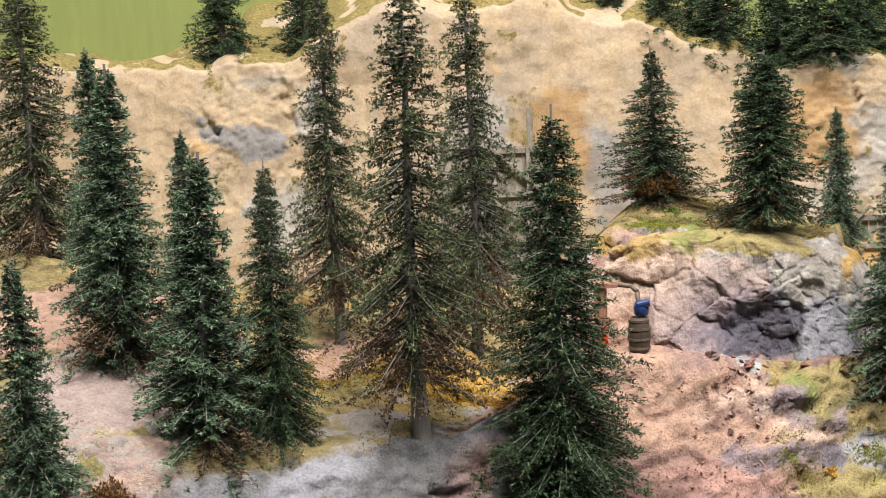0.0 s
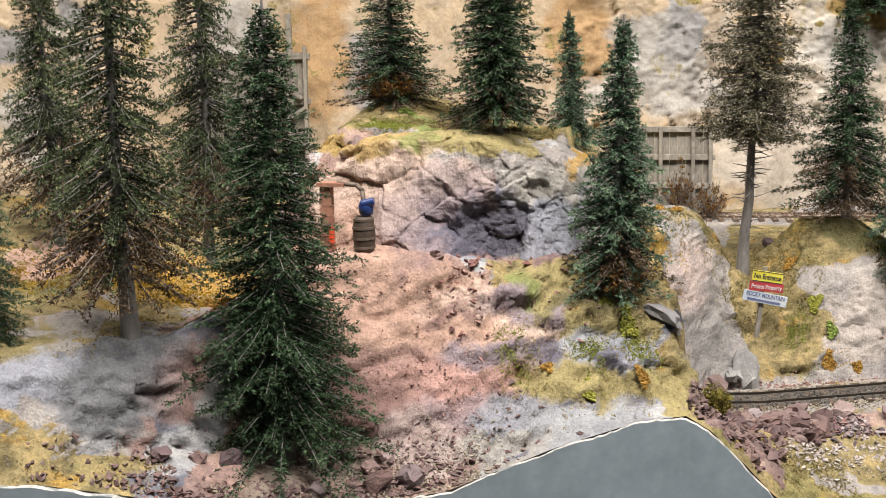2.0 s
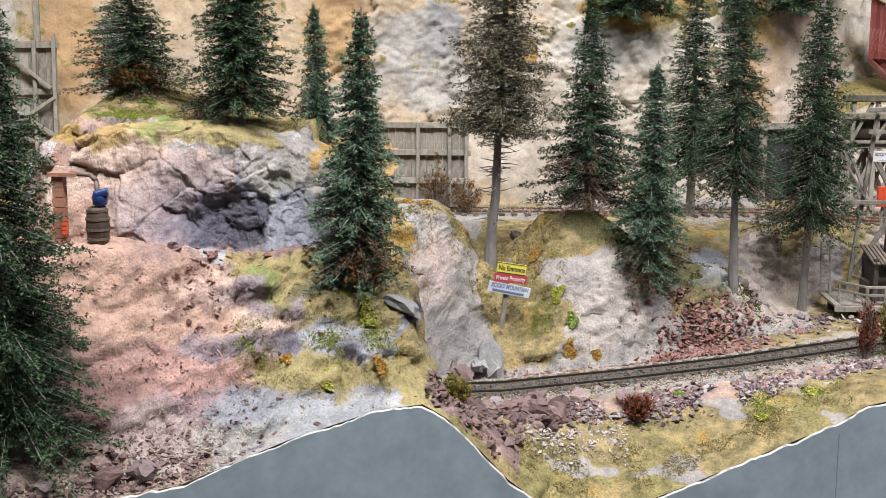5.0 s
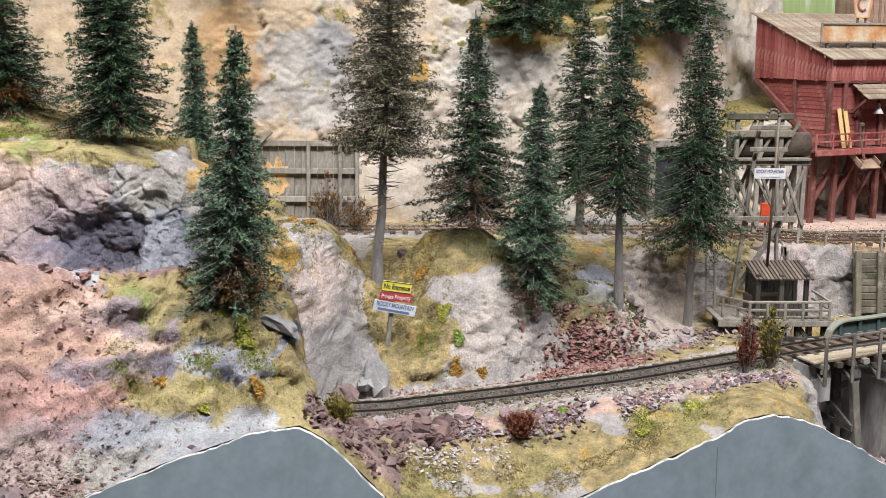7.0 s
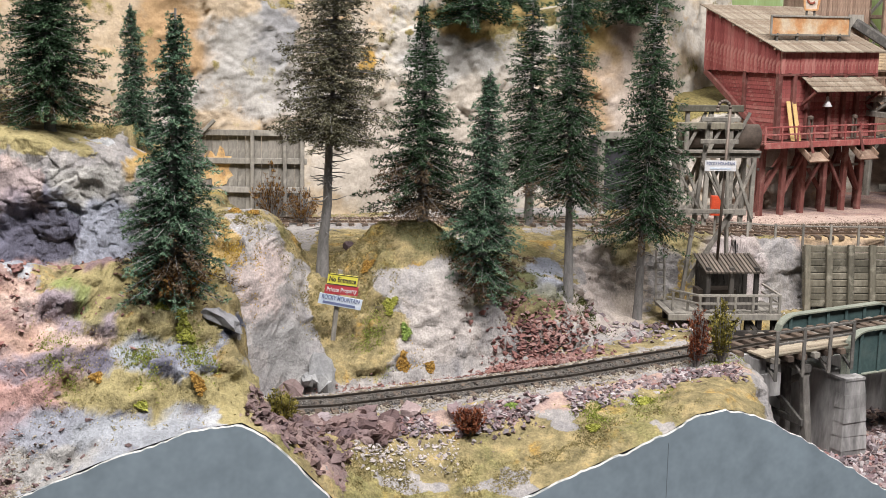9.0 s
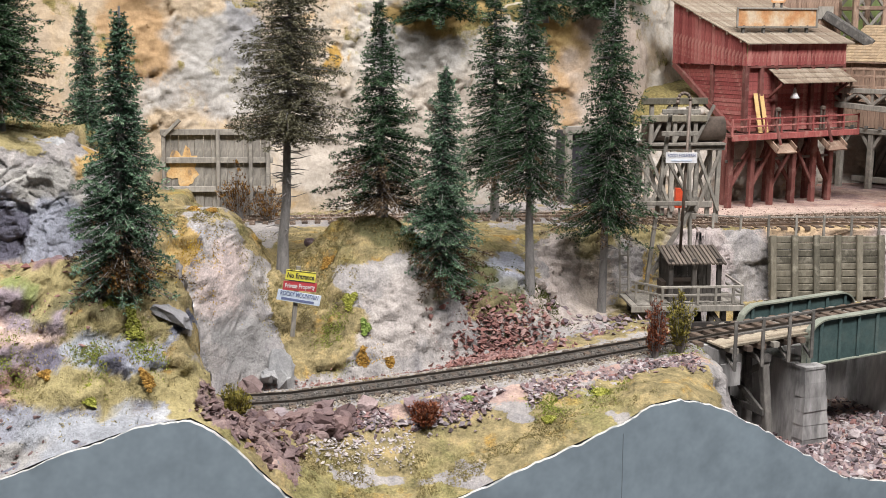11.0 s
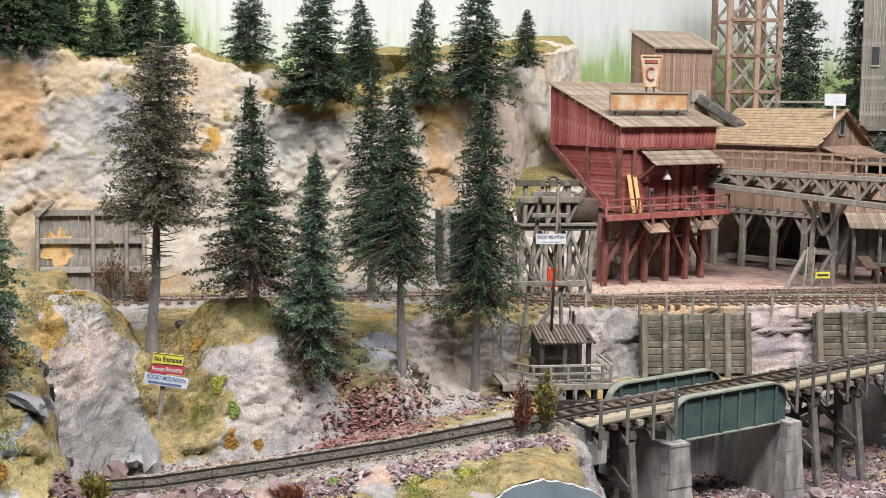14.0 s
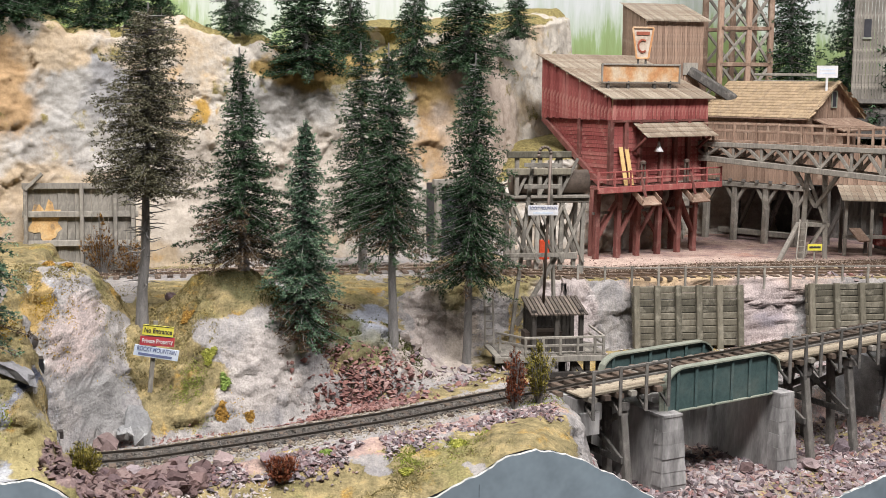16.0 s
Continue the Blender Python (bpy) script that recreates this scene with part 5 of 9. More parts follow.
MAT_YELLOW = simple("yellow_paint", [(0.3, (0.62, 0.54, 0.05)), (0.7, (0.72, 0.64, 0.10))], 120, 0.6, 0.1)
MAT_SIGN_RED = simple("red_sign_paint", [(0.3, (0.36, 0.03, 0.04)), (0.7, (0.46, 0.06, 0.07))], 120, 0.6, 0.1)
MAT_INK = simple("dark_ink", [(0.3, (0.02, 0.02, 0.025)), (0.7, (0.04, 0.04, 0.05))], 100, 0.6, 0)
MAT_INK_BLUE = simple("blue_ink", [(0.3, (0.10, 0.12, 0.22)), (0.7, (0.14, 0.17, 0.30))], 100, 0.6, 0)
MAT_NEWWOOD = simple("fresh_pine", [(0.3, (0.55, 0.36, 0.13)), (0.7, (0.68, 0.48, 0.22))], 200, 0.7, 0.2)
MAT_PATCH = simple("ochre_stain_board", [(0.36, (0.20, 0.15, 0.10)), (0.46, (0.50, 0.30, 0.12)), (0.58, (0.58, 0.40, 0.20)), (0.7, (0.24, 0.20, 0.16))], 90, 0.85, 0.4)
MAT_RED_LAMP = simple("orange_red_paint", [(0.3, (0.60, 0.06, 0.02)), (0.7, (0.70, 0.10, 0.04))], 100, 0.5, 0.1)


class Bag:
    """Verts and faces of one mesh."""

    def __init__(self):
        self.v, self.f = [], []

    def box(self, x0, y0, z0, x1, y1, z1):
        k = len(self.v)
        self.v += [(x, y, z) for z in (z0, z1) for x, y in ((x0, y0), (x1, y0), (x1, y1), (x0, y1))]
        self.f += [(k, k + 3, k + 2, k + 1), (k + 4, k + 5, k + 6, k + 7)] + [(k + i, k + (i + 1) % 4, k + 4 + (i + 1) % 4, k + 4 + i) for i in range(4)]
        return self

    def beam(self, a, b, w, h=None, up=(0, 0, 1)):
        h = h or w
        a, b = np.array(a, float), np.array(b, float)
        d = b - a
        d /= np.linalg.norm(d) + 1e-9
        s = np.cross(d, up)
        if np.linalg.norm(s) < 1e-3:
            s = np.cross(d, (1, 0, 0))
        s /= np.linalg.norm(s)
        t = np.cross(s, d)
        k = len(self.v)
        c = min(w, h) * 0.12
        prof = [(-w / 2 + c, -h / 2), (w / 2 - c, -h / 2), (w / 2, -h / 2 + c), (w / 2, h / 2 - c), (w / 2 - c, h / 2), (-w / 2 + c, h / 2), (-w / 2, h / 2 - c), (-w / 2, -h / 2 + c)]
        for p in (a, b):
            self.v += [tuple(p + s * i + t * j) for i, j in prof]
        self.f += [(k + i, k + (i + 1) % 8, k + 8 + (i + 1) % 8, k + 8 + i) for i in range(8)] + [tuple(k + 7 - i for i in range(8)), tuple(k + 8 + i for i in range(8))]
        return self

    def rod(self, a, b, r0, r1=None, n=10, cap=True):
        k = len(self.v)
        cone_between(self.v, self.f, a, b, r0, r0 if r1 is None else r1, n)
        if cap:
            self.f += [tuple(k + n - 1 - i for i in range(n)), tuple(k + n + i for i in range(n))]
        return self

    def lathe(self, c, prof, n=20):
        """Turned about a vertical axis through c; prof: (radius, height) from the foot."""
        k = len(self.v)
        for r, z in prof:
            self.v += [(c[0] + r * math.cos(2 * math.pi * i / n), c[1] + r * math.sin(2 * math.pi * i / n), c[2] + z) for i in range(n)]
        for j in range(len(prof) - 1):
            self.f += [(k + j * n + i, k + j * n + (i + 1) % n, k + (j + 1) * n + (i + 1) % n, k + (j + 1) * n + i) for i in range(n)]
        self.f += [tuple(k + n - 1 - i for i in range(n)), tuple(k + (len(prof) - 1) * n + i for i in range(n))]
        return self

    def mesh(self):
        return (self.v, self.f)


def pieces(name, bag, mat, parent, label="", size=8):
    """Every board of the bag as a part of its own."""
    per = len(bag.f) * size // len(bag.v)
    for i in range(len(bag.v) // size):
        v = np.array(bag.v[i * size:(i + 1) * size])
        c = v.mean(0)
        f = [tuple(k - i * size for k in q) for q in bag.f[i * per:(i + 1) * per]]
        ob = part(name, ((v - c).tolist(), f), mat, parent, label)
        ob.location = tuple(c * U)


def piece(name, parent, mat, a, b, w, h=None, label=""):
    return part(name, Bag().beam(a, b, w, h).mesh(), mat, parent, label)


def boards(x0, x1, z0, z1, y, width, rs, vertical=True, thick=0.12, top=None):
    """A wall of strip boards in the plane y, each slightly uneven; top(x) may cut them at a slope."""
    g = Bag()
    p = x0 if vertical else z0
    end = x1 if vertical else z1
    while p < end - 1e-3:
        q = min(p + width * rs.uniform(0.85, 1.15), end)
        o = rs.uniform(-0.035, 0.035)
        if vertical:
            zt = top((p + q) / 2) if top else z1
            g.box(p + 0.012, y - thick + o, z0 + rs.uniform(-0.06, 0.04), q - 0.012, y + o, zt)
        else:
            g.box(x0, y - thick + o, p + 0.012, x1, y + o, q - 0.012)
        p = q
    return g


def lettering(text, parent, mat, size, x, y, z, name="lettering", width=None, bold=0.0):
    """Words in the built-in font, standing in the parent's xz plane and facing -y."""
    cu = bpy.data.curves.new(name, "FONT")
    cu.body, cu.size, cu.align_x, cu.align_y, cu.extrude, cu.offset = text, size * U, "CENTER", "CENTER", 0.0001, bold * U
    tmp = bpy.data.objects.new(name, cu)
    me = bpy.data.meshes.new_from_object(tmp)
    bpy.data.objects.remove(tmp)
    me.materials.append(mat)
    ob = new(name, me)
    ob.parent = parent
    k = 1.0
    if width:
        k = width * U / max(ob.dimensions.x, 1e-6)
    ob.matrix_local = Matrix.Translation((x * U, y * U, z * U)) @ Euler((math.pi / 2, 0, 0)).to_matrix().to_4x4() @ Matrix.Diagonal((k, 1, 1, 1))
    return ob


part("panel_joint", Bag().box(11.98, float(front_y(12.0)) - 0.292, -95, 12.02, float(front_y(12.0)) - 0.1, float(front_z(12.0)) - 0.5).mesh(), MAT_JOINT, fascia_board, "dark filled joint between two panels")


# ---- red ore mill on tall legs ----
def ore_mill():
    rs = np.random.RandomState(11)
    t = thing("ore_mill", 27.6, 107.2, 5.5, "red stained wooden ore mill on tall red legs", "mill building", rz=30)
    L, D = 11.4, 9.3
    zb, zm, ze, zr = 6.4, 11.9, 13.9, 17.4
    pieces("upper_wall_board", boards(0, L, zm, ze, 0, 0.42, rs), MAT_RED, t)
    side = Bag()
    v = 0.0
    while v < D:
        q = min(v + 0.42 * rs.uniform(0.85, 1.15), D)
        o = rs.uniform(-0.03, 0.03)
        side.box(-0.12 + o, v + 0.012, zm + rs.uniform(-0.06, 0.04), o, q - 0.012, ze + (zr - ze) * (v + q) / 2 / D - 0.05)
        v = q
    pieces("upper_wall_board", side, MAT_RED, t)
    side2 = Bag()
    for (x, y), _ in (((L, 0), 0),):
        side2.box(L - 0.1, 0.02, zm, L, D, ze)
    part("far_side_wall", side2.mesh(), MAT_RED, t)
    pieces("lower_wall_board", boards(0.25, L - 0.25, zb, zm, 0.35, 0.34, rs, vertical=False), MAT_RED, t)
    sl = Bag()
    z = zb
    while z < zm - 0.05:
        q = min(z + 0.34, zm)
        far = 2.2 + (D - 2.2) * ((z + q) / 2 - zb) / (zm - zb)
        o = rs.uniform(-0.03, 0.03)
        sl.box(0.2 + o, 0.3, z + 0.012, 0.34 + o, far, q - 0.012)
        z = q
    pieces("lower_wall_board", sl, MAT_RED, t)
    core = Bag()
    core.v = [(0.4, 0.4, zb), (L - 0.4, 0.4, zb), (L - 0.4, 2.2, zb), (0.4, 2.2, zb), (0.4, 0.4, zm), (L - 0.4, 0.4, zm), (L - 0.4, D, zm), (0.4, D, zm)]
    core.f = [(0, 3, 2, 1), (4, 5, 6, 7), (0, 1, 5, 4), (1, 2, 6, 5), (2, 3, 7, 6), (3, 0, 4, 7)]
    part("hopper", core.mesh(), MAT_RED_DARK, t)
    piece("sloped_brace", t, MAT_RED_DARK, (0.05, D - 0.1, zm - 0.1), (0.05, 1.2, zb - 0.1), 0.35, 0.5)
    for y in (0.25, 4.2):
        piece("side_post", t, MAT_RED_DARK, (0.1, y, zb if y < 1 else zb + 2.2), (0.1, y, zm), 0.35)
    for x in (0.1, 1.75, 3.4, 5.9, 7.6, 9.2, L - 0.1):
        piece("front_post", t, MAT_RED_DARK, (x, 0.12, zb), (x, 0.12, zm), 0.42)
    piece("front_beam", t, MAT_RED_DARK, (0, 0.05, zm - 0.1), (L, 0.05, zm - 0.1), 0.3, 0.25)
    roof = Bag()
    x = -0.45
    while x < L + 0.4:
        q = x + 0.5 * rs.uniform(0.9, 1.1)
        for k in range(3):
            a, b = -0.6 + (D + 1.0) * k / 3, -0.6 + (D + 1.0) * (k + 1) / 3 + 0.1
            lift = 0.05 + 0.025 * (2 - k) * 0 + rs.uniform(0, 0.03)
            za, zb_ = ze + (zr - ze) * a / D + lift, ze + (zr - ze) * b / D + lift - 0.03 * k
            i = len(roof.v)
            roof.v += [(x + 0.01, a, za + 0.02), (q - 0.01, a, za + 0.02), (q - 0.01, b, zb_), (x + 0.01, b, zb_), (x + 0.01, a, za - 0.08), (q - 0.01, a, za - 0.08), (q - 0.01, b, zb_ - 0.08), (x + 0.01, b, zb_ - 0.08)]
            roof.f += [(i, i + 1, i + 2, i + 3), (i + 7, i + 6, i + 5, i + 4), (i, i + 4, i + 5, i + 1), (i + 1, i + 5, i + 6, i + 2), (i + 2, i + 6, i + 7, i + 3), (i + 3, i + 7, i + 4, i)]
        x = q
    pieces("roof_sheet", roof, MAT_ROOF, t)
    for y in np.linspace(0.4, D - 0.4, 6):
        zz = ze + (zr - ze) * y / D - 0.14
        piece("purlin_end", t, MAT_WOOD_BROWN, (-0.4, y, zz), (0.2, y, zz), 0.22, 0.22)
    aw = Bag()
    for k in range(3):
        a, b = 0.1 - 0.62 * k, -0.6 - 0.62 * k
        x = 2.5
        while x < 10.6:
            q = x + 0.42 * rs.uniform(0.9, 1.1)
            i = len(aw.v)
            za, zb_ = 11.55 - 0.36 * k + 0.03 * (3 - k), 11.55 - 0.36 * (k + 1) + 0.03 * (3 - k)
            aw.v += [(x + 0.01, a, za), (q - 0.01, a, za), (q - 0.01, b, zb_), (x + 0.01, b, zb_), (x + 0.01, a, za - 0.07), (q - 0.01, a, za - 0.07), (q - 0.01, b, zb_ - 0.07), (x + 0.01, b, zb_ - 0.07)]
            aw.f += [(i + 3, i + 2, i + 1, i), (i + 4, i + 5, i + 6, i + 7), (i + 1, i + 5, i + 4, i), (i + 2, i + 6, i + 5, i + 1), (i + 3, i + 7, i + 6, i + 2), (i, i + 4, i + 7, i + 3)]
            x = q
    pieces("awning_shingle", aw, MAT_ROOF, t)
    for x in (2.7, 10.3):
        piece("awning_brace", t, MAT_RED_DARK, (x, 0, 9.3), (x, -1.5, 10.4), 0.22)
    deck = Bag()
    x = -2.6
    while x < 11.8:
        q = x + 0.4
        deck.box(x + 0.01, -1.5, 6.15, q - 0.01, 0.3, 6.3 + rs.uniform(-0.03, 0.03))
        x = q
    pieces("balcony_plank", deck, MAT_RED_DARK, t)
    piece("balcony_edge", t, MAT_RED, (-2.6, -1.5, 6.1), (11.9, -1.5, 6.1), 0.22, 0.5)
    for z in (7.0, 7.6):
        piece("handrail", t, MAT_RED, (-2.6, -1.45, z), (11.9, -1.45, z), 0.12)
        piece("side_handrail", t, MAT_RED, (-2.6, -1.45, z), (-2.6, 0.2, z), 0.12)
    for x in np.linspace(-2.6, 11.9, 9):
        piece("baluster", t, MAT_RED, (x, -1.45, 6.2), (x, -1.45, 7.7), 0.14)
    for x in (2.9, 8.8):
        ch = Bag().beam((x, -0.2, 6.1), (x, -2.2, 4.7), 2.2, 0.12).beam((x - 1.05, -0.4, 6.2), (x - 1.05, -2.1, 4.95), 0.1, 0.5).beam((x + 1.05, -0.4, 6.2), (x + 1.05, -2.1, 4.95), 0.1, 0.5)
        part("chute", ch.mesh(), MAT_WOOD_BROWN, t, "brown loading chute")
        piece("chute_arm", t, MAT_RED_DARK, (x - 0.5, -1.9, 5.4), (x - 0.7, -1.3, 7.5), 0.2)
    legs = [(-1.2, 0.2), (-0.2, 1.9), (1.0, 0.0), (2.2, 1.2), (3.3, 0.0), (4.6, 1.9), (5.8, 0.0), (7.0, 1.4), (8.2, 0.0), (9.3, 1.9), (10.4, 0.2), (11.2, 1.2)]
    for x, y in legs:
        piece("leg", t, MAT_RED_DARK, (x - 0.12, y, -0.5), (x, y, 6.2), 0.48)
    for (xa, ya), (xb, yb) in zip(legs, legs[2:]):
        piece("leg_brace", t, MAT_RED_DARK, (xa, ya, 5.2), (xb - 0.1, yb, 1.6), 0.3, 0.3) if rs.rand() < 0.5 else piece("leg_brace", t, MAT_RED_DARK, (xb, yb, 5.2), (xa - 0.1, ya, 1.6), 0.3, 0.3)
    piece("leg_tie", t, MAT_WOOD_DARK, (-1.6, 0.3, 4.0), (11.0, 0.3, 4.0), 0.22, 0.22)
    lamp = Bag().lathe((4.6, -1.0, 9.15), [(0.02, 0.9), (0.10, 0.85), (0.14, 0.55), (0.28, 0.25), (0.42, 0.02), (0.40, 0.0), (0.05, 0.1)], 16)
    part("lamp_shade", lamp.mesh(), MAT_WHITE, t, "white enamel lamp shade", True)
    for x in (3.2, 8.4):
        lv = Bag().rod((x, -0.4, 6.3), (x + 0.05, -0.4, 8.2), 0.10).rod((x + 0.4, -0.4, 6.3), (x + 0.4, -0.4, 8.0), 0.10).lathe((x + 0.2, -0.4, 8.0), [(0.1, 0), (0.26, 0.1), (0.26, 0.3), (0.1, 0.4)], 10)
        part("gate_lever", lv.mesh(), MAT_TANK, t, "dark iron gate lever")
    # rust stained sign along the roof
    y0 = 1.6
    zz = ze + (zr - ze) * y0 / D
    for x in (0.9, 3.2, 6.3, 8.2):
        piece("sign_foot", t, MAT_WOOD_DARK, (x, y0, zz - 0.1), (x, y0, zz + 0.7), 0.25)
    part("roof_sign", Bag().box(0.2, y0 - 0.12, zz + 0.6, 9.2, y0 + 0.12, zz + 2.1).mesh(), MAT_RUST, t, "cream sign board blotched with rust")
    for z in (zz + 0.55, zz + 2.1):
        piece("sign_frame", t, MAT_WOOD, (0.1, y0 - 0.15, z), (9.3, y0 - 0.15, z), 0.16)
    for x in (0.12, 9.25):
        piece("sign_frame", t, MAT_WOOD, (x, y0 - 0.15, zz + 0.55), (x, y0 - 0.15, zz + 2.12), 0.16)
    return t


ore_mill()
for x0, x1, tilt in ((1.1, 1.25, 0.2), (1.75, 1.45, 0.3)):
    p = thing("plank", 27.6, 107.2, 5.5, "fresh yellow pine plank leaning on the red mill wall", "plank", "leaning planks", rz=30)
    part("board", Bag().beam((x0 + 0.3 * tilt, -0.75, 6.35), (x0, 0.0, 9.6), 0.42, 0.08, up=(0, 1, 0)).mesh(), MAT_NEWWOOD, p)


MAT_PANEL = simple("weathered_cream_enamel", [(0.3, (0.30, 0.20, 0.14)), (0.5, (0.52, 0.44, 0.36)), (0.75, (0.58, 0.52, 0.45))], 60, 0.6, 0.2)
MAT_FADED_RED = simple("faded_red_paint", [(0.3, (0.22, 0.05, 0.03)), (0.7, (0.38, 0.12, 0.07))], 90, 0.7, 0.2)


def crown_sign():
    t = thing("hanging_sign", 31.6, 113.6, 21.8, "cream roadside sign with red lettering on the mill roof", "sign", rz=6)
    g = Bag()
    g.v = [(-0.55, 0, 0.9), (0.55, 0, 0.9), (1.0, 0, 3.6), (-0.95, 0, 3.6), (-0.55, 0.15, 0.9), (0.55, 0.15, 0.9), (1.0, 0.15, 3.6), (-0.95, 0.15, 3.6)]
    g.f = [(0, 1, 2, 3), (7, 6, 5, 4), (0, 4, 5, 1), (1, 5, 6, 2), (2, 6, 7, 3), (3, 7, 4, 0)]
    part("panel", g.mesh(), MAT_PANEL, t)
    for a, b in (((-0.55, 0.9), (-0.95, 3.6)), ((0.55, 0.9), (1.0, 3.6)), ((-0.95, 3.6), (1.0, 3.6)), ((-0.55, 0.9), (0.55, 0.9))):
        piece("panel_frame", t, MAT_RUST, (a[0], -0.02, a[1]), (b[0], -0.02, b[1]), 0.16)
    for x in (-0.35, 0.35):
        piece("post", t, MAT_WOOD_DARK, (x, 0.1, -1.2), (x, 0.1, 1.0), 0.16)
    part("letter_bar", Bag().box(-0.6, -0.06, 2.95, 0.62, -0.004, 3.25).mesh(), MAT_FADED_RED, t)
    ring = Bag()
    for i in range(9):
        a0, a1 = math.radians(50 + i * 29), math.radians(50 + (i + 1) * 29)
        ring.beam((0.42 * math.cos(a0), -0.05, 2.0 + 0.55 * math.sin(a0)), (0.42 * math.cos(a1), -0.05, 2.0 + 0.55 * math.sin(a1)), 0.16, 0.08, up=(0, 1, 0))
    part("emblem", ring.mesh(), MAT_FADED_RED, t)


crown_sign()


# ---- brown mill shed with shingled gable roof, on grey posts ----
def mill_shed():
    rs = np.random.RandomState(12)
    t = thing("mill_shed", 40.06, 122.5, 5.4, "brown board shed with tan shingle gable roof on grey posts", "shed", rz=-50)
    L, D, zb, ze, zr = 10.8, 9.3, 5.9, 12.4, 15.3
    pieces("wall_board", boards(0, L, zb, ze, 0, 0.4, rs), MAT_WOOD_BROWN, t)
    gab = Bag()
    y = 0.0
    while y < D:
        q = min(y + 0.42, D)
        m = (y + q) / 2
        gab.box(L, y + 0.012, zb, L + 0.12 + rs.uniform(-0.03, 0.03), q - 0.012, ze + (zr - ze) * (1 - abs(m - D / 2) / (D / 2)) - 0.1)
        y = q
    pieces("gable_board", gab, MAT_WOOD_BROWN, t)
    part("back_wall", Bag().box(0, D - 0.1, zb, L, D, ze).mesh(), MAT_WOOD_BROWN, t)
    part("floor_frame", Bag().box(0, 0, zb - 0.2, L, D, zb).mesh(), MAT_WOOD_DARK, t)
    win = part("gable_window", Bag().box(L + 0.05, 4.3, 13.0, L + 0.2, 5.1, 14.4).mesh(), MAT_INK, t, "small dark gable window")
    for a, b in (((4.25, 12.95), (5.15, 12.95)), ((4.25, 14.45), (5.15, 14.45)), ((4.25, 12.95), (4.25, 14.45)), ((5.15, 12.95), (5.15, 14.45))):
        piece("window_frame", win, MAT_FLANGE, (L + 0.22, a[0], a[1]), (L + 0.22, b[0], b[1]), 0.12)
    for side in (0, 1):
        sh = Bag()
        rows = 13
        for k in range(rows):
            f0, f1 = k / rows, (k + 1.25) / rows
            x = -0.5
            while x < L + 0.7:
                q = x + rs.uniform(0.28, 0.5)
                def pt(f, lift):
                    y = -0.7 + (D / 2 + 0.7) * f
                    z = ze - 0.45 + (zr - ze + 0.45) * f + lift
                    return (y if side == 0 else D - y, z)
                (ya, za), (yb, zb_) = pt(f0, 0.10 + rs.uniform(0, 0.04)), pt(min(f1, 1.0), 0.05)
                i = len(sh.v)
                sh.v += [(x + 0.008, ya, za), (q - 0.008, ya, za), (q - 0.008, yb, zb_), (x + 0.008, yb, zb_), (x + 0.008, ya, za - 0.06), (q - 0.008, ya, za - 0.06)]
                sh.f += [(i, i + 1, i + 2, i + 3), (i, i + 4, i + 5, i + 1)]
                x = q
        tagged(part("roof_slope", sh.mesh(), MAT_SHINGLE, t, "tan wood shingle roof slope"), kind="stuff")
        under = Bag()
        s = [(-0.5, -0.7 if side == 0 else D + 0.7, ze - 0.45), (L + 0.6, -0.7 if side == 0 else D + 0.7, ze - 0.45), (L + 0.6, D / 2, zr), (-0.5, D / 2, zr)]
        under.v = s + [(a, b, c - 0.08) for a, b, c in s]
        under.f = [(0, 1, 2, 3), (7, 6, 5, 4), (0, 4, 5, 1), (1, 5, 6, 2), (2, 6, 7, 3), (3, 7, 4, 0)]
        part("roof_board", under.mesh(), MAT_WOOD_BROWN, t)
        piece("barge_board", t, MAT_SHINGLE, (L + 0.62, -0.7 if side == 0 else D + 0.7, ze - 0.5), (L + 0.62, D / 2, zr), 0.12, 0.35)
    for x in (0.4, 3.6, 7.0, 10.2):
        piece("post", t, MAT_WOOD, (x - 0.15, 0.2, -0.6), (x, 0.2, zb - 0.2), 0.55)
        for s in (-1, 1):
            piece("knee_brace", t, MAT_WOOD, (x, 0.2, zb - 2.2), (x + s * 1.2, 0.2, zb - 0.3), 0.32)
        piece("inner_post", t, MAT_WOOD_DARK, (x + 0.8, 4.5, -0.6), (x + 0.6, 4.5, zb), 0.5)
        piece("inner_brace", t, MAT_WOOD_DARK, (x + 0.8, 4.4, 0.5), (x + 3.0, 4.4, zb - 0.5), 0.35)
    piece("cap_beam", t, MAT_WOOD, (-0.4, 0.1, zb - 0.35), (L + 0.5, 0.1, zb - 0.35), 0.5, 0.5)
    for x in np.linspace(0.3, L - 0.3, 8):
        piece("joist_end", t, MAT_WOOD_DARK, (x, -0.35, zb + 0.05), (x, 0.6, zb + 0.05), 0.28)
    piece("ground_beam", t, MAT_WOOD, (1.0, 1.5, 0.9), (9.8, 1.5, 0.9), 0.45, 0.55)
    # dark sheet added to make the space under the shed look shaded
    part("rear_wall", Bag().box(-1, D, -1.0, L + 1, D + 0.4, zb).mesh(), MAT_WOOD_DARK, t)
    lean_to = Bag().beam((L + 0.2, 4.7, 11.9), (L + 3.4, 4.7, 10.9), 7.5, 0.14)
    part("lean_to_roof", lean_to.mesh(), MAT_WOOD_BROWN, t, "brown lean-to roof")
    part("lean_to_wall", Bag().box(L + 0.2, 1.4, 5.9, L + 3.0, 1.55, 11.4).mesh(), MAT_WOOD_BROWN, t)
    return t


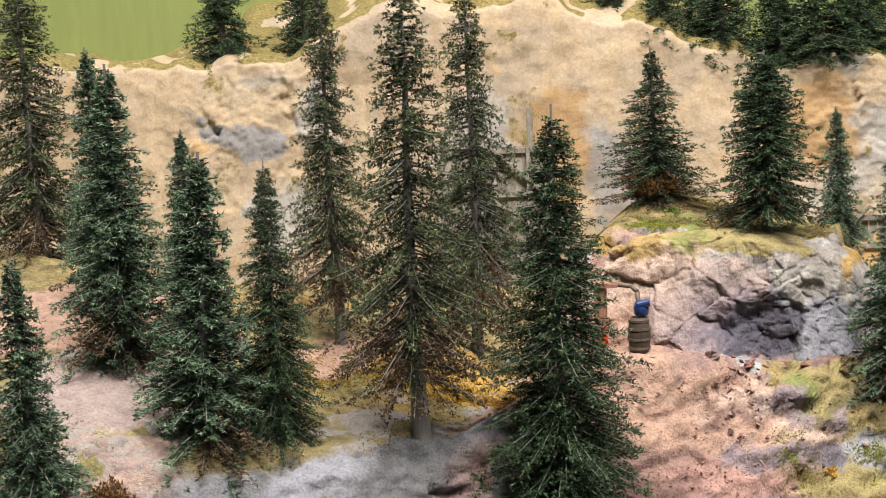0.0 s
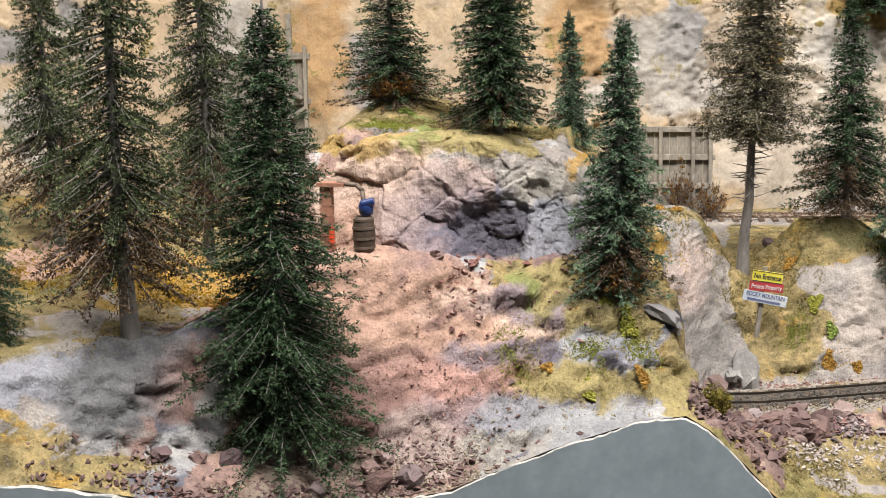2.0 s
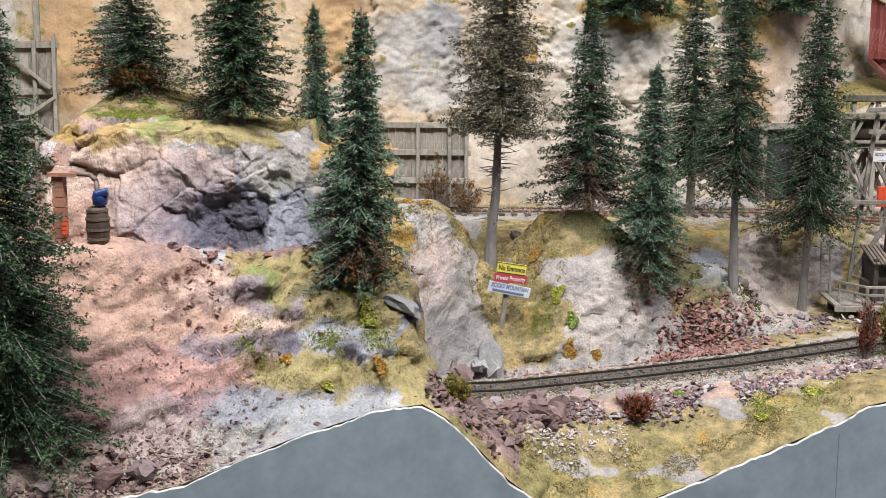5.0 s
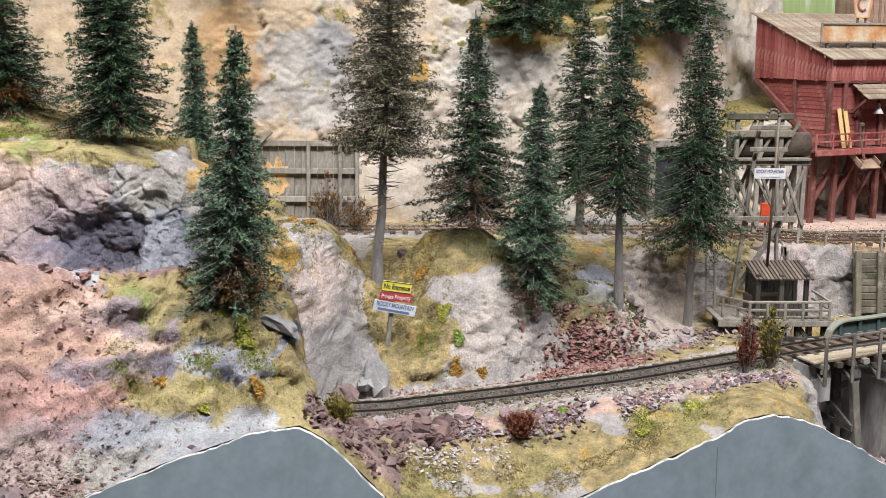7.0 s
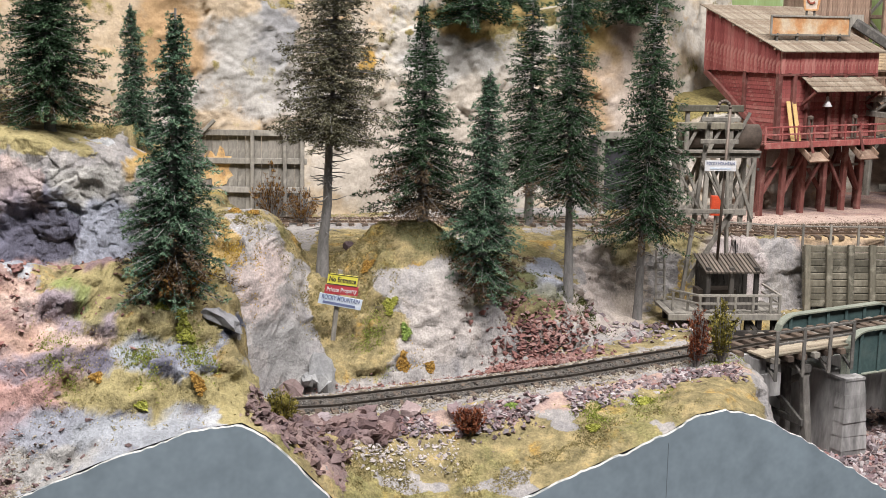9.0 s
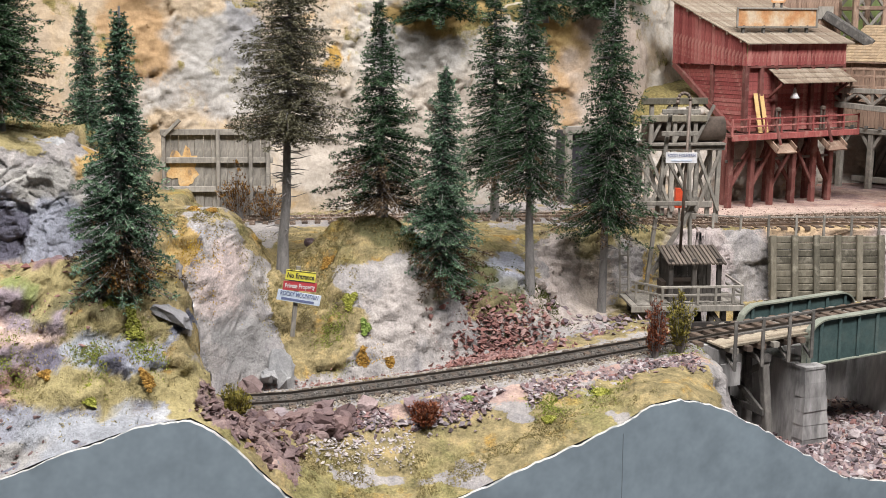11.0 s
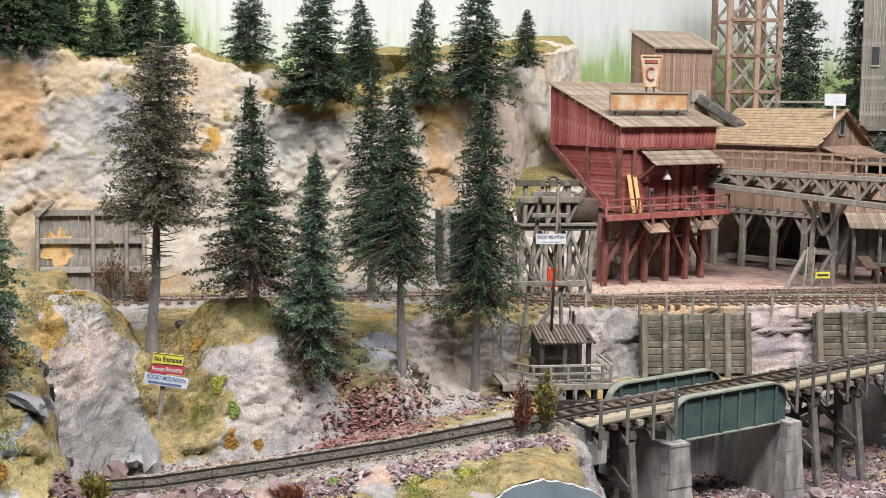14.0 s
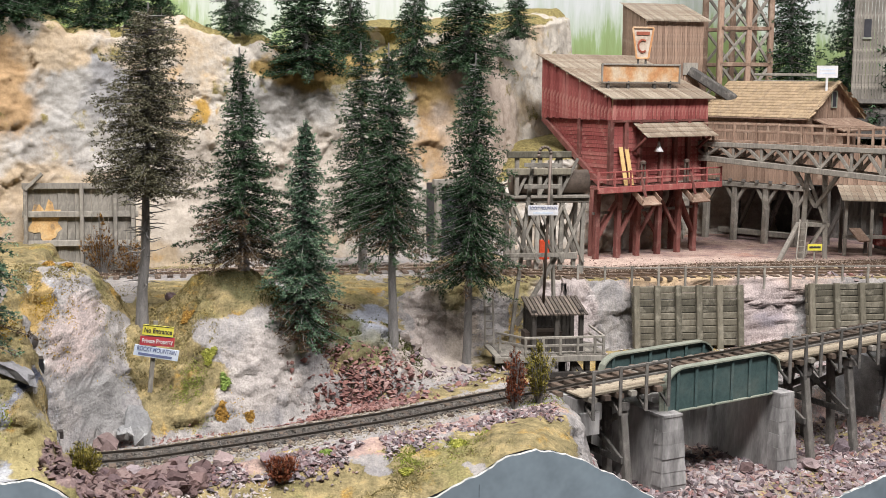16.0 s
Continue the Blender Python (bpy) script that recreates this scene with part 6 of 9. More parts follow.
mill_shed()
ws = thing("roof_board_sign", 49.6, 116.2, 20.4, "small white board sign with grey writing on the shed ridge", "sign", rz=-8)
part("post", Bag().beam((0, 0, -0.6), (0, 0, 1.0), 0.2).mesh(), MAT_WHITE, ws)
part("panel", Bag().box(-0.95, -0.12, 0.7, 0.95, -0.02, 1.8).mesh(), MAT_WHITE, ws)
for z in (1.05, 1.4):
    part("letter_bar", Bag().box(-0.7, -0.14, z, 0.7, -0.122, z + 0.12).mesh(), MAT_PALE_BLUE, ws)


# ---- truss walkway ----
def walkway():
    rs = np.random.RandomState(13)
    t = thing("truss_walkway", 37.0, 113.9, 0, "weathered grey timber truss walkway with railings", "walkway", rz=-45)
    L = 27.0
    zd = 15.5
    chord = lambda x: 14.0 - 1.1 * x / 18
    deck = Bag()
    x = -0.6
    while x < L:
        deck.box(x + 0.015, -1.0, zd - 0.12, x + 0.36, 1.2, zd + rs.uniform(-0.03, 0.03))
        x += 0.37
    pieces("deck_plank", deck, MAT_WOOD_BROWN, t)
    for y in (-0.9, 1.1):
        piece("top_chord", t, MAT_WOOD, (-0.6, y, zd - 0.35), (L, y, zd - 0.35), 0.4, 0.45)
        piece("bottom_chord", t, MAT_WOOD, (-0.6, y, chord(0)), (L, y, chord(L)), 0.4, 0.5)
        n = 10
        for i in range(n):
            xa, xb = L * i / n, L * (i + 1) / n
            xm = (xa + xb) / 2
            piece("diagonal", t, MAT_WOOD, (xa, y, zd - 0.5), (xm, y, chord(xm) + 0.2), 0.28)
            piece("diagonal", t, MAT_WOOD, (xb, y, zd - 0.5), (xm, y, chord(xm) + 0.2), 0.28)
            piece("vertical", t, MAT_WOOD, (xm, y, zd - 0.5), (xm, y, chord(xm) + 0.1), 0.24)
    for i in range(14):
        x = L * i / 13
        piece("rail_post", t, MAT_WOOD_BROWN, (x, -1.0, zd - 0.1), (x, -1.0, zd + 1.6), 0.2)
        piece("rail_post", t, MAT_WOOD_BROWN, (x, 1.15, zd - 0.1), (x, 1.15, zd + 1.6), 0.2)
    for y in (-1.0, 1.15):
        for z in (0.85, 1.5):
            piece("handrail", t, MAT_WOOD_BROWN, (-0.5, y, zd + z), (L, y, zd + z), 0.16)
    return t


walkway()


def timber_bent(x, y, z0, z1, w, label, mat=None, rz=0, depth=1.6):
    t = thing("timber_bent", x, y, z0, label, "trestle bent", "trestle bents", rz=rz)
    m = mat or MAT_WOOD
    h = z1 - z0
    for yy in (0, depth):
        for s in (-1, 1):
            piece("post", t, m, (s * w * 0.62, yy, -0.6), (s * w * 0.42, yy, h), 0.42)
        piece("cap", t, m, (-w * 0.7, yy, h), (w * 0.7, yy, h), 0.45, 0.4)
        piece("sill", t, m, (-w * 0.75, yy, h * 0.42), (w * 0.75, yy, h * 0.42), 0.28, 0.36)
        piece("cross_brace", t, m, (-w * 0.6, yy - 0.2, 0.2), (w * 0.5, yy - 0.2, h * 0.42), 0.24)
        piece("cross_brace", t, m, (w * 0.5, yy - 0.2, h * 0.45), (-w * 0.42, yy - 0.2, h * 0.95), 0.24)
    return t


timber_bent(45.6, 107.2, 5.0, 13.2, 1.7, "grey timber bent carrying the truss walkway", rz=-20)
piece_t = thing("walkway_knee", 45.6, 107.0, 12.6, "grey timber knee braces under the walkway", "brace", rz=-45)
for s in (-1, 1):
    piece("brace", piece_t, MAT_WOOD, (0, 0, -2.6), (s * 2.0, 0, 0.4), 0.35)
timber_bent(51.5, 101.0, 4.8, 12.7, 1.6, "grey timber bent at the end of the walkway", rz=-20)


def ladder(x, y, z, h, lean, rz, label):
    t = thing("ladder", x, y, z, label, "ladder", rz=rz)
    for s in (-0.3, 0.3):
        piece("stile", t, MAT_WOOD, (s, 0, -0.2), (s, lean, h), 0.13)
    for i in range(int(h / 0.5)):
        f = (i + 0.5) * 0.5 / h
        piece("rung", t, MAT_WOOD, (-0.3, lean * f, h * f), (0.3, lean * f, h * f), 0.09)


ladder(43.6, 105.0, 5.0, 4.0, 1.4, -30, "short wooden ladder leaning under the mill")
ramp_t = thing("ramp_beam", 42.6, 104.6, 5.0, "grey timber ramp beam leaning by the ladder", "beam")
piece("beam", ramp_t, MAT_WOOD, (-1.2, 0, 0.1), (1.6, 2.5, 3.6), 0.4, 0.3)
yt_ = thing("yellow_notice", 44.6, 104.2, 6.6, "small yellow notice board with dark writing on a post", "sign")
part("panel", Bag().box(-0.62, -0.08, 0, 0.62, 0.0, 0.55).mesh(), MAT_YELLOW, yt_)
part("letter_bar", Bag().box(-0.48, -0.1, 0.2, 0.48, -0.084, 0.36).mesh(), MAT_INK, yt_)
part("post", Bag().beam((0, 0.05, -1.8), (0, 0.05, 0.3), 0.12).mesh(), MAT_WOOD, yt_)


def small_shed():
    rs = np.random.RandomState(14)
    t = thing("lean_to_shed", 49.0, 109.5, 5.0, "small grey open shed with slanted board roof and side chute", "shed", rz=-12)
    roof = Bag()
    x = -0.3
    while x < 5.2:
        q = x + 0.5
        i = len(roof.v)
        roof.v += [(x + 0.01, -1.3, 5.5), (q - 0.01, -1.3, 5.5), (q - 0.01, 2.0, 6.6), (x + 0.01, 2.0, 6.6), (x + 0.01, -1.3, 5.4), (q - 0.01, -1.3, 5.4)]
        roof.f += [(i, i + 1, i + 2, i + 3), (i, i + 4, i + 5, i + 1)]
        x = q
    pieces("roof_board", roof, MAT_ROOF, t, size=6)
    pieces("wall_board", boards(0.2, 4.6, 2.3, 5.8, 0.4, 0.4, rs), MAT_WOOD_DARK, t)
    for x in (0.2, 2.4, 4.6):
        piece("post", t, MAT_WOOD, (x, -0.6, -0.5), (x, -0.6, 5.5), 0.3)
        piece("post", t, MAT_WOOD_DARK, (x, 1.6, -0.5), (x, 1.6, 6.2), 0.3)
    piece("cross_beam", t, MAT_WOOD, (0, -0.6, 2.2), (4.8, -0.6, 2.2), 0.3)
    part("chute", Bag().beam((1.0, -0.5, 2.9), (1.6, -2.2, 2.0), 1.1, 0.15).mesh(), MAT_WOOD_BROWN, t)
    pieces("upper_wall_board", boards(-0.5, 4.6, 6.6, 9.6, 2.0, 0.4, rs), MAT_WOOD_BROWN, t)


small_shed()


def red_wagon():
    rs = np.random.RandomState(15)
    t = thing("red_wagon", 53.3, 106.5, 5.4, "dark red wooden railway wagon beyond the mill", "wagon", rz=15)
    pieces("wall_board", boards(0, 8, 0.9, 3.6, 0, 0.35, rs), MAT_RED, t)
    part("end_wall", Bag().box(-0.1, 0, 0.9, 0.0, 4, 3.6).mesh(), MAT_RED, t)
    part("roof", Bag().box(-0.4, -0.4, 3.6, 8.4, 4.4, 3.85).mesh(), MAT_ROOF, t)
    for x in (0.6, 1.8):
        part("window", Bag().box(x, -0.18, 1.9, x + 0.7, -0.12, 3.0).mesh(), MAT_INK, t)
        part("wheel", Bag().rod((x, 0.1, 0.45), (x, 0.3, 0.45), 0.45, n=18).mesh(), MAT_TANK, t)
    part("frame", Bag().box(0, 0.2, 0.6, 8, 3.8, 0.9).mesh(), MAT_WOOD_DARK, t)


red_wagon()


# ---- buildings behind ----
def tall_house():
    rs = np.random.RandomState(16)
    t = thing("head_house", 34.4, 124.0, 15.5, "tall narrow brown corrugated head house with sloped roof", "house", rz=14)
    L = 6.2
    pieces("wall_board", boards(0, L, 0, 11.2, 0, 0.28, rs), MAT_WOOD_BROWN, t)
    sd = Bag()
    y = 0
    while y < 5:
        sd.box(-0.1 + rs.uniform(-0.03, 0.03), y + 0.01, 0, 0, y + 0.29, 11.2 + 1.6 * y / 5)
        y += 0.3
    pieces("wall_board", sd, MAT_WOOD_BROWN, t)
    rf = Bag()
    x = -0.4
    while x < L + 0.3:
        i = len(rf.v)
        rf.v += [(x + 0.01, -0.5, 11.1), (x + 0.39, -0.5, 11.1), (x + 0.39, 5.3, 13.0), (x + 0.01, 5.3, 13.0), (x + 0.01, -0.5, 10.95), (x + 0.39, -0.5, 10.95)]
        rf.f += [(i, i + 1, i + 2, i + 3), (i, i + 4, i + 5, i + 1)]
        x += 0.4
    pieces("roof_sheet", rf, MAT_ROOF, t, size=6)
    part("hatch", Bag().box(4.0, -0.25, 5.8, 5.6, -0.13, 7.0).mesh(), MAT_WOOD, t)
    part("conveyor", Bag().beam((4.8, -0.2, 6.2), (8.0, -3.5, 3.4), 1.0, 0.9).mesh(), MAT_WOOD_DARK, t, "grey boxed conveyor chute")


tall_house()


def head_frame():
    t = thing("timber_tower", 42.9, 128.0, 12.0, "pale grey timber head frame tower with cross braces", "tower", rz=4)
    w, h = 5.3, 26.0
    for y in (0, 4.5):
        for x in (0, w * 0.56, w):
            piece("post", t, MAT_WOOD_BROWN, (x, y, 0), (x, y, h), 0.55)
        for k in range(7):
            z = 3.2 + k * 3.6
            piece("girt", t, MAT_WOOD_BROWN, (0, y - 0.1, z), (w, y - 0.1, z), 0.35, 0.4)
            for a, b in ((0, w * 0.56), (w * 0.56, w), ):
                piece("cross_brace", t, MAT_WOOD, (a, y, z), (b, y, z + 3.6), 0.28)
                piece("cross_brace", t, MAT_WOOD, (b, y, z), (a, y, z + 3.6), 0.28)
    piece("ledge_rail", t, MAT_WOOD, (2.5, -3, 9.4), (9, -3, 9.4), 0.25)
    piece("ledge_rail", t, MAT_WOOD, (2.5, -3, 8.7), (9, -3, 8.7), 0.25)


head_frame()


def grey_mill():
    rs = np.random.RandomState(17)
    t = thing("grey_tall_mill", 56.6, 127.5, 12, "tall grey corrugated mill building at the back", "building", rz=-25)
    pieces("wall_board", boards(0, 14, 7, 24, 0, 0.32, rs), MAT_WOOD, t)
    sd = Bag()
    y = 0
    while y < 6:
        sd.box(-0.1, y + 0.01, 7, rs.uniform(-0.02, 0.04), y + 0.31, 24)
        y += 0.32
    pieces("wall_board", sd, MAT_WOOD, t)
    pieces("lower_wall_board", boards(-1.2, 14, 3, 6.6, -0.6, 0.4, rs, vertical=False), MAT_WOOD_DARK, t)
    part("ledge", Bag().box(-1.6, -1.2, 6.6, 14, 0.4, 7.0).mesh(), MAT_WOOD_DARK, t)
    w = part("window", Bag().box(0.9, -0.2, 13.2, 1.6, -0.1, 15).mesh(), MAT_INK, t)
    part("frame", Bag().box(0.8, -0.24, 13.0, 1.7, -0.21, 13.2).mesh(), MAT_FLANGE, w)


grey_mill()


# ---- tracks ----
def railway(name, xs, yfun, zfun, mat_rail, label, sleeper_every=0.95, gauge=1.65, width=3.3):
    t = thing(name, 0, 0, 0, label, "railway track", "railway tracks")
    xs = np.asarray(xs)
    ys, zs = yfun(xs), zfun(xs)
    tx, ty = np.gradient(xs), np.gradient(ys)
    ln = np.hypot(tx, ty)
    tx, ty = tx / ln, ty / ln
    for s in (-1, 1):
        g = Bag()
        cx_, cy_ = xs - ty * s * gauge / 2, ys + tx * s * gauge / 2
        prof = [(-0.08, 0.0), (0.08, 0.0), (0.025, 0.04), (0.04, 0.13), (0.04, 0.175), (-0.04, 0.175), (-0.04, 0.13), (-0.025, 0.04)]
        for i in range(len(xs)):
            g.v += [(cx_[i] - ty[i] * a, cy_[i] + tx[i] * a, zs[i] + b) for a, b in prof]
        n = len(prof)
        for i in range(len(xs) - 1):
            g.f += [(i * n + j, i * n + (j + 1) % n, (i + 1) * n + (j + 1) % n, (i + 1) * n + j) for j in range(n)]
        part("rail", g.mesh(), mat_rail, t)
    rs = np.random.RandomState(len(name))
    arc = np.concatenate([[0], np.cumsum(np.hypot(np.diff(xs), np.diff(ys)))])
    tie = None
    count = 0
    s = 0.3
    while s < arc[-1] - 0.2:
        x = np.interp(s, arc, xs)
        y, z = float(yfun(x)), float(zfun(x))
        ang = math.degrees(math.atan2(np.interp(s, arc, ty), np.interp(s, arc, tx)))
        if tie is None:
            tie = part("sleeper", Bag().beam((0, -width / 2, -0.14), (0, width / 2, -0.14), 0.42, 0.28).mesh(), MAT_TIE, t)
            ob = tie
        else:
            ob = new("sleeper", tie.data)
            ob.parent = t
        ob.matrix_local = pose(x * U, y * U, z * U, 0, 0, ang + rs.normal(0, 1.6)) @ Matrix.Diagonal((1, rs.uniform(0.93, 1.05), 1, 1))
        s += sleeper_every * rs.uniform(0.93, 1.07)
        count += 1
    return t


TRACK_X = np.linspace(-33, 62, 320)
railway("lower_track", TRACK_X, lambda x: track_y(x), lambda x: track_z(x), MAT_RAIL_DARK, "narrow gauge railway track on dark sleepers over the bridge")


def upper_y(x):
    return np.interp(x, [-24, -12, 5, 21, 30, 36, 60], [90.5, 93.8, 95.6, 97.0, 100.0, 101.6, 104.5])


def upper_y2(x):
    return np.interp(x, [10, 20, 30, 60], [93.0, 95.8, 97.6, 99.4])


def shelf_z(x):
    return np.interp(x, [-14, 15, 25, 70], [6.35, 6.3, 5.6, 5.4])


railway("upper_track", np.linspace(-23, 58, 160), upper_y, lambda x: shelf_z(x) + 0.16, MAT_RAIL, "rusty railway track along the foot of the cliff")
railway("siding_track", np.linspace(12, 62, 110), upper_y2, lambda x: shelf_z(x) + 0.10, MAT_RAIL, "rusty siding track below the ore mill")


# ---- bridge ----
def bridge():
    rs = np.random.RandomState(18)
    t = thing("girder_bridge", 18.5, 77.6, 1.8, "girder bridge with dull green plate girders and pale walkway", "bridge", rz=0)

    def at(s, off, z):
        """Along the bridge by s in x from its start, off to its far side."""
        x = 18.5 + s
        y = float(track_y(x))
        sl = (float(track_y(x + 0.5)) - float(track_y(x - 0.5)))
        q = math.hypot(1, sl)
        return (x - 18.5 - sl / q * off, y - 77.6 + off / q, float(track_z(x)) - 1.8 + z)

    L = 34.0
    for off in (-1.0, 1.0):
        g = Bag()
        for i in range(34):
            g.beam(at(L * i / 34, off, -0.75), at(L * (i + 1) / 34, off, -0.75), 0.5, 0.9)
        part("stringer", g.mesh(), MAT_WOOD_DARK, t)
    dk = Bag()
    for k in range(4):
        s = -0.4
        while s < L:
            e = s + rs.uniform(3.0, 5.0)
            if k > 1 and e > 5.3 and s < 14.2:
                if s < 5.3:
                    dk.beam(at(s, -1.55 - 0.44 * k, -0.06), at(5.3, -1.55 - 0.44 * k, -0.06), 0.42, 0.12)
                if e > 14.2:
                    dk.beam(at(14.3, -1.55 - 0.44 * k, -0.06), at(e, -1.55 - 0.44 * k, -0.06), 0.42, 0.12)
            else:
                dk.beam(at(s, -1.55 - 0.44 * k, -0.06), at(min(e, L) - 0.03, -1.55 - 0.44 * k, -0.06), 0.42, 0.12)
            s = e
    pieces("walkway_plank", dk, MAT_DECK, t, size=16)
    for i in range(38):
        s = 0.2 + i * 0.9
        a, b = at(s, -3.4 if not 5.6 < s < 14.0 else -2.2, -0.32), at(s, 2.2, -0.30)
        piece("bridge_tie", t, MAT_TIE if i % 3 else MAT_WOOD, a, b, 0.42, 0.34)
    # plate girders with rounded ends
    for off, s0, s1 in ((-2.7, 5.5, 14.1), (2.6, 4.4, 13.2)):
        web = Bag()
        n = 40
        lo, hi = -2.15, 0.62
        ss = np.linspace(s0, s1, n)
        rad = 1.3
        top = []
        for s in ss:
            e = min(s - s0, s1 - s)
            top.append(hi - (rad - math.sqrt(max(0, rad * rad - max(0, rad - e) ** 2))) if e < rad else hi)
        for i in range(n - 1):
            for o in (-0.06,):
                k = len(web.v)
                for dd in (-0.07, 0.07):
                    web.v += [at(ss[i], off + dd, lo), at(ss[i + 1], off + dd, lo), at(ss[i + 1], off + dd, top[i + 1]), at(ss[i], off + dd, top[i])]
                web.f += [(k, k + 1, k + 2, k + 3), (k + 7, k + 6, k + 5, k + 4)]
        gird = part("plate_girder", web.mesh(), MAT_GIRDER, t, "dull green riveted plate girder")
        fl = Bag()
        slope = np.gradient(np.array(top), ss)
        for i in range(n):
            q = 0.05 / math.hypot(1, slope[i])
            for dd, up in ((-0.31, -1), (0.31, -1), (0.31, 1), (-0.31, 1)):
                fl.v.append(at(ss[i] - up * q * slope[i], off + dd, top[i] + up * q))
        for i in range(n - 1):
            fl.f += [(4 * i + j, 4 * i + (j + 1) % 4, 4 * i + 4 + (j + 1) % 4, 4 * i + 4 + j) for j in range(4)]
        fl.beam(at(s0, off, lo), at(s0, off, top[0] + 0.0), 0.1, 0.6, up=(1, 0, 0))
        part("top_flange", fl.mesh(), MAT_FLANGE, gird, "pale painted flange")
        part("bottom_flange", Bag().beam(at(s0, off, lo), at(s1, off, lo), 0.62, 0.1).mesh(), MAT_FLANGE, gird)
        for i in range(6):
            s = s0 + 0.9 + (s1 - s0 - 1.8) * i / 5
            part("stiffener", Bag().beam(at(s, off - 0.16, lo), at(s, off - 0.16, hi - 0.08), 0.1, 0.2).mesh(), MAT_GIRDER, gird)
    # railing on the near side
    prev = None
    for s in [0.1, 1.9, 3.7, 5.3, 14.4, 15.7, 17.0, 18.7, 20.4, 22.1, 23.8, 25.5, 27.2, 28.9]:
        piece("rail_post", t, MAT_WOOD_DARK, at(s, -3.45, -1.5), at(s, -3.45, 1.55), 0.2)
        piece("post_brace", t, MAT_WOOD_DARK, at(s, -3.4, -1.4), at(s + 0.1, -2.0, -0.5), 0.16)
        if prev is not None and s - prev < 5:
            for z in (0.75, 1.45):
                piece("handrail", t, MAT_WOOD_DARK, at(prev, -3.45, z), at(s, -3.45, z), 0.13)
        prev = s
    return t, at


bridge_t, on_bridge = bridge()


def concrete_pier(s, label, w=1.5, dpt=7.4, h=7.0, turn=62):
    """A battered concrete pier of stacked courses."""
    rs = np.random.RandomState(int(s * 10))
    x, y, z = on_bridge(s, 0.0, -2.2)
    t = thing("bridge_pier", x + 18.5, y + 77.6, z + 1.8, label, "bridge pier", "bridge piers", rz=turn - 62 + 24)
    n = 8
    full = dpt
    hb = Bag()
    hb.v = [(-w / 2 - 0.36, -full / 2 - 0.3, -h), (w / 2 + 0.36, -full / 2 - 0.3, -h), (w / 2 + 0.36, full / 2 + 4, -h), (-w / 2 - 0.36, full / 2 + 4, -h), (-w / 2 + 0.05, -full / 2 + 0.12, 0), (w / 2 - 0.05, -full / 2 + 0.12, 0), (w / 2 - 0.05, full / 2 + 4, 0), (-w / 2 + 0.05, full / 2 + 4, 0)]
    hb.f = [(0, 3, 2, 1), (4, 5, 6, 7), (0, 1, 5, 4), (1, 2, 6, 5), (2, 3, 7, 6), (3, 0, 4, 7)]
    part("body", hb.mesh(), MAT_CONCRETE, t)
    for k in range(n):
        z1, z0 = -h * k / n, -h * (k + 1) / n + 0.012
        a1, a0 = w / 2 + 0.10 * k / n * 7 * 0.6, w / 2 + 0.10 * (k + 1) / n * 7 * 0.6
        d1, d0 = dpt / 2 + 0.05 * k, dpt / 2 + 0.05 * (k + 1)
        e1, e0 = -dpt / 2 + 0.75, -dpt / 2 + 0.75
        b = Bag()
        b.v = [(-a0, -d0, z0), (a0, -d0, z0), (a0, e0, z0), (-a0, e0, z0), (-a1, -d1, z1), (a1, -d1, z1), (a1, e1, z1), (-a1, e1, z1)]
        b.v = [(p[0] + rs.uniform(-0.045, 0.045), p[1] + rs.uniform(-0.045, 0.045), p[2]) for p in b.v]
        b.f = [(0, 3, 2, 1), (4, 5, 6, 7), (0, 1, 5, 4), (1, 2, 6, 5), (2, 3, 7, 6), (3, 0, 4, 7)]
        part("course", b.mesh(), MAT_CONCRETE, t)
    part("cap", Bag().box(-w / 2 - 0.02, -dpt / 2 - 0.02, 0.004, w / 2 + 0.02, dpt / 2 + 4.1, 0.16).mesh(), MAT_CONCRETE, t)
    return t


concrete_pier(5.5, "tall stained concrete bridge pier with coursed joints")
concrete_pier(14.2, "tall stained concrete bridge pier with coursed joints beside the trestle", w=1.2)


def bridge_bent(s, label, h=6.5):
    x, y, z = on_bridge(s, 0.0, -1.3)
    t = thing("bridge_bent", x + 18.5, y + 77.6, z + 1.8, label, "trestle bent", "bridge trestle bents", rz=24 + 90)
    for yy, k in ((-2.6, -3.6), (-1.0, -1.3), (1.0, 1.3), (2.6, 3.6)):
        piece("timber_leg", t, MAT_WOOD_DARK, (yy, 0, 0), (k, 0, -h), 0.5)
    piece("cap", t, MAT_WOOD_DARK, (-3.0, 0, 0.1), (3.0, 0, 0.1), 0.55, 0.5)
    piece("sash", t, MAT_WOOD_DARK, (-3.2, 0.3, -h * 0.5), (3.2, 0.3, -h * 0.5), 0.2, 0.4)
    piece("cross_brace", t, MAT_WOOD_DARK, (-2.7, -0.3, -0.3), (3.0, -0.3, -h * 0.5), 0.2, 0.4)
    piece("cross_brace", t, MAT_WOOD_DARK, (2.7, 0.3, -0.3), (-3.0, 0.3, -h * 0.5), 0.2, 0.4)


for s in (2.6, 16.6, 20.4):
    bridge_bent(s, "dark timber trestle bent under the bridge")
ab = thing("bridge_abutment", 18.9, 77.6, 0.4, "grey concrete bridge abutment at the bank", "abutment", rz=24)
part("seat", Bag().box(-0.7, -2.6, -1.3, 0.7, 3.0, 0.1).mesh(), MAT_CONCRETE, ab)
part("backwall", Bag().box(-0.9, -2.4, 0.12, -0.3, 2.4, 1.0).mesh(), MAT_CONCRETE, ab)


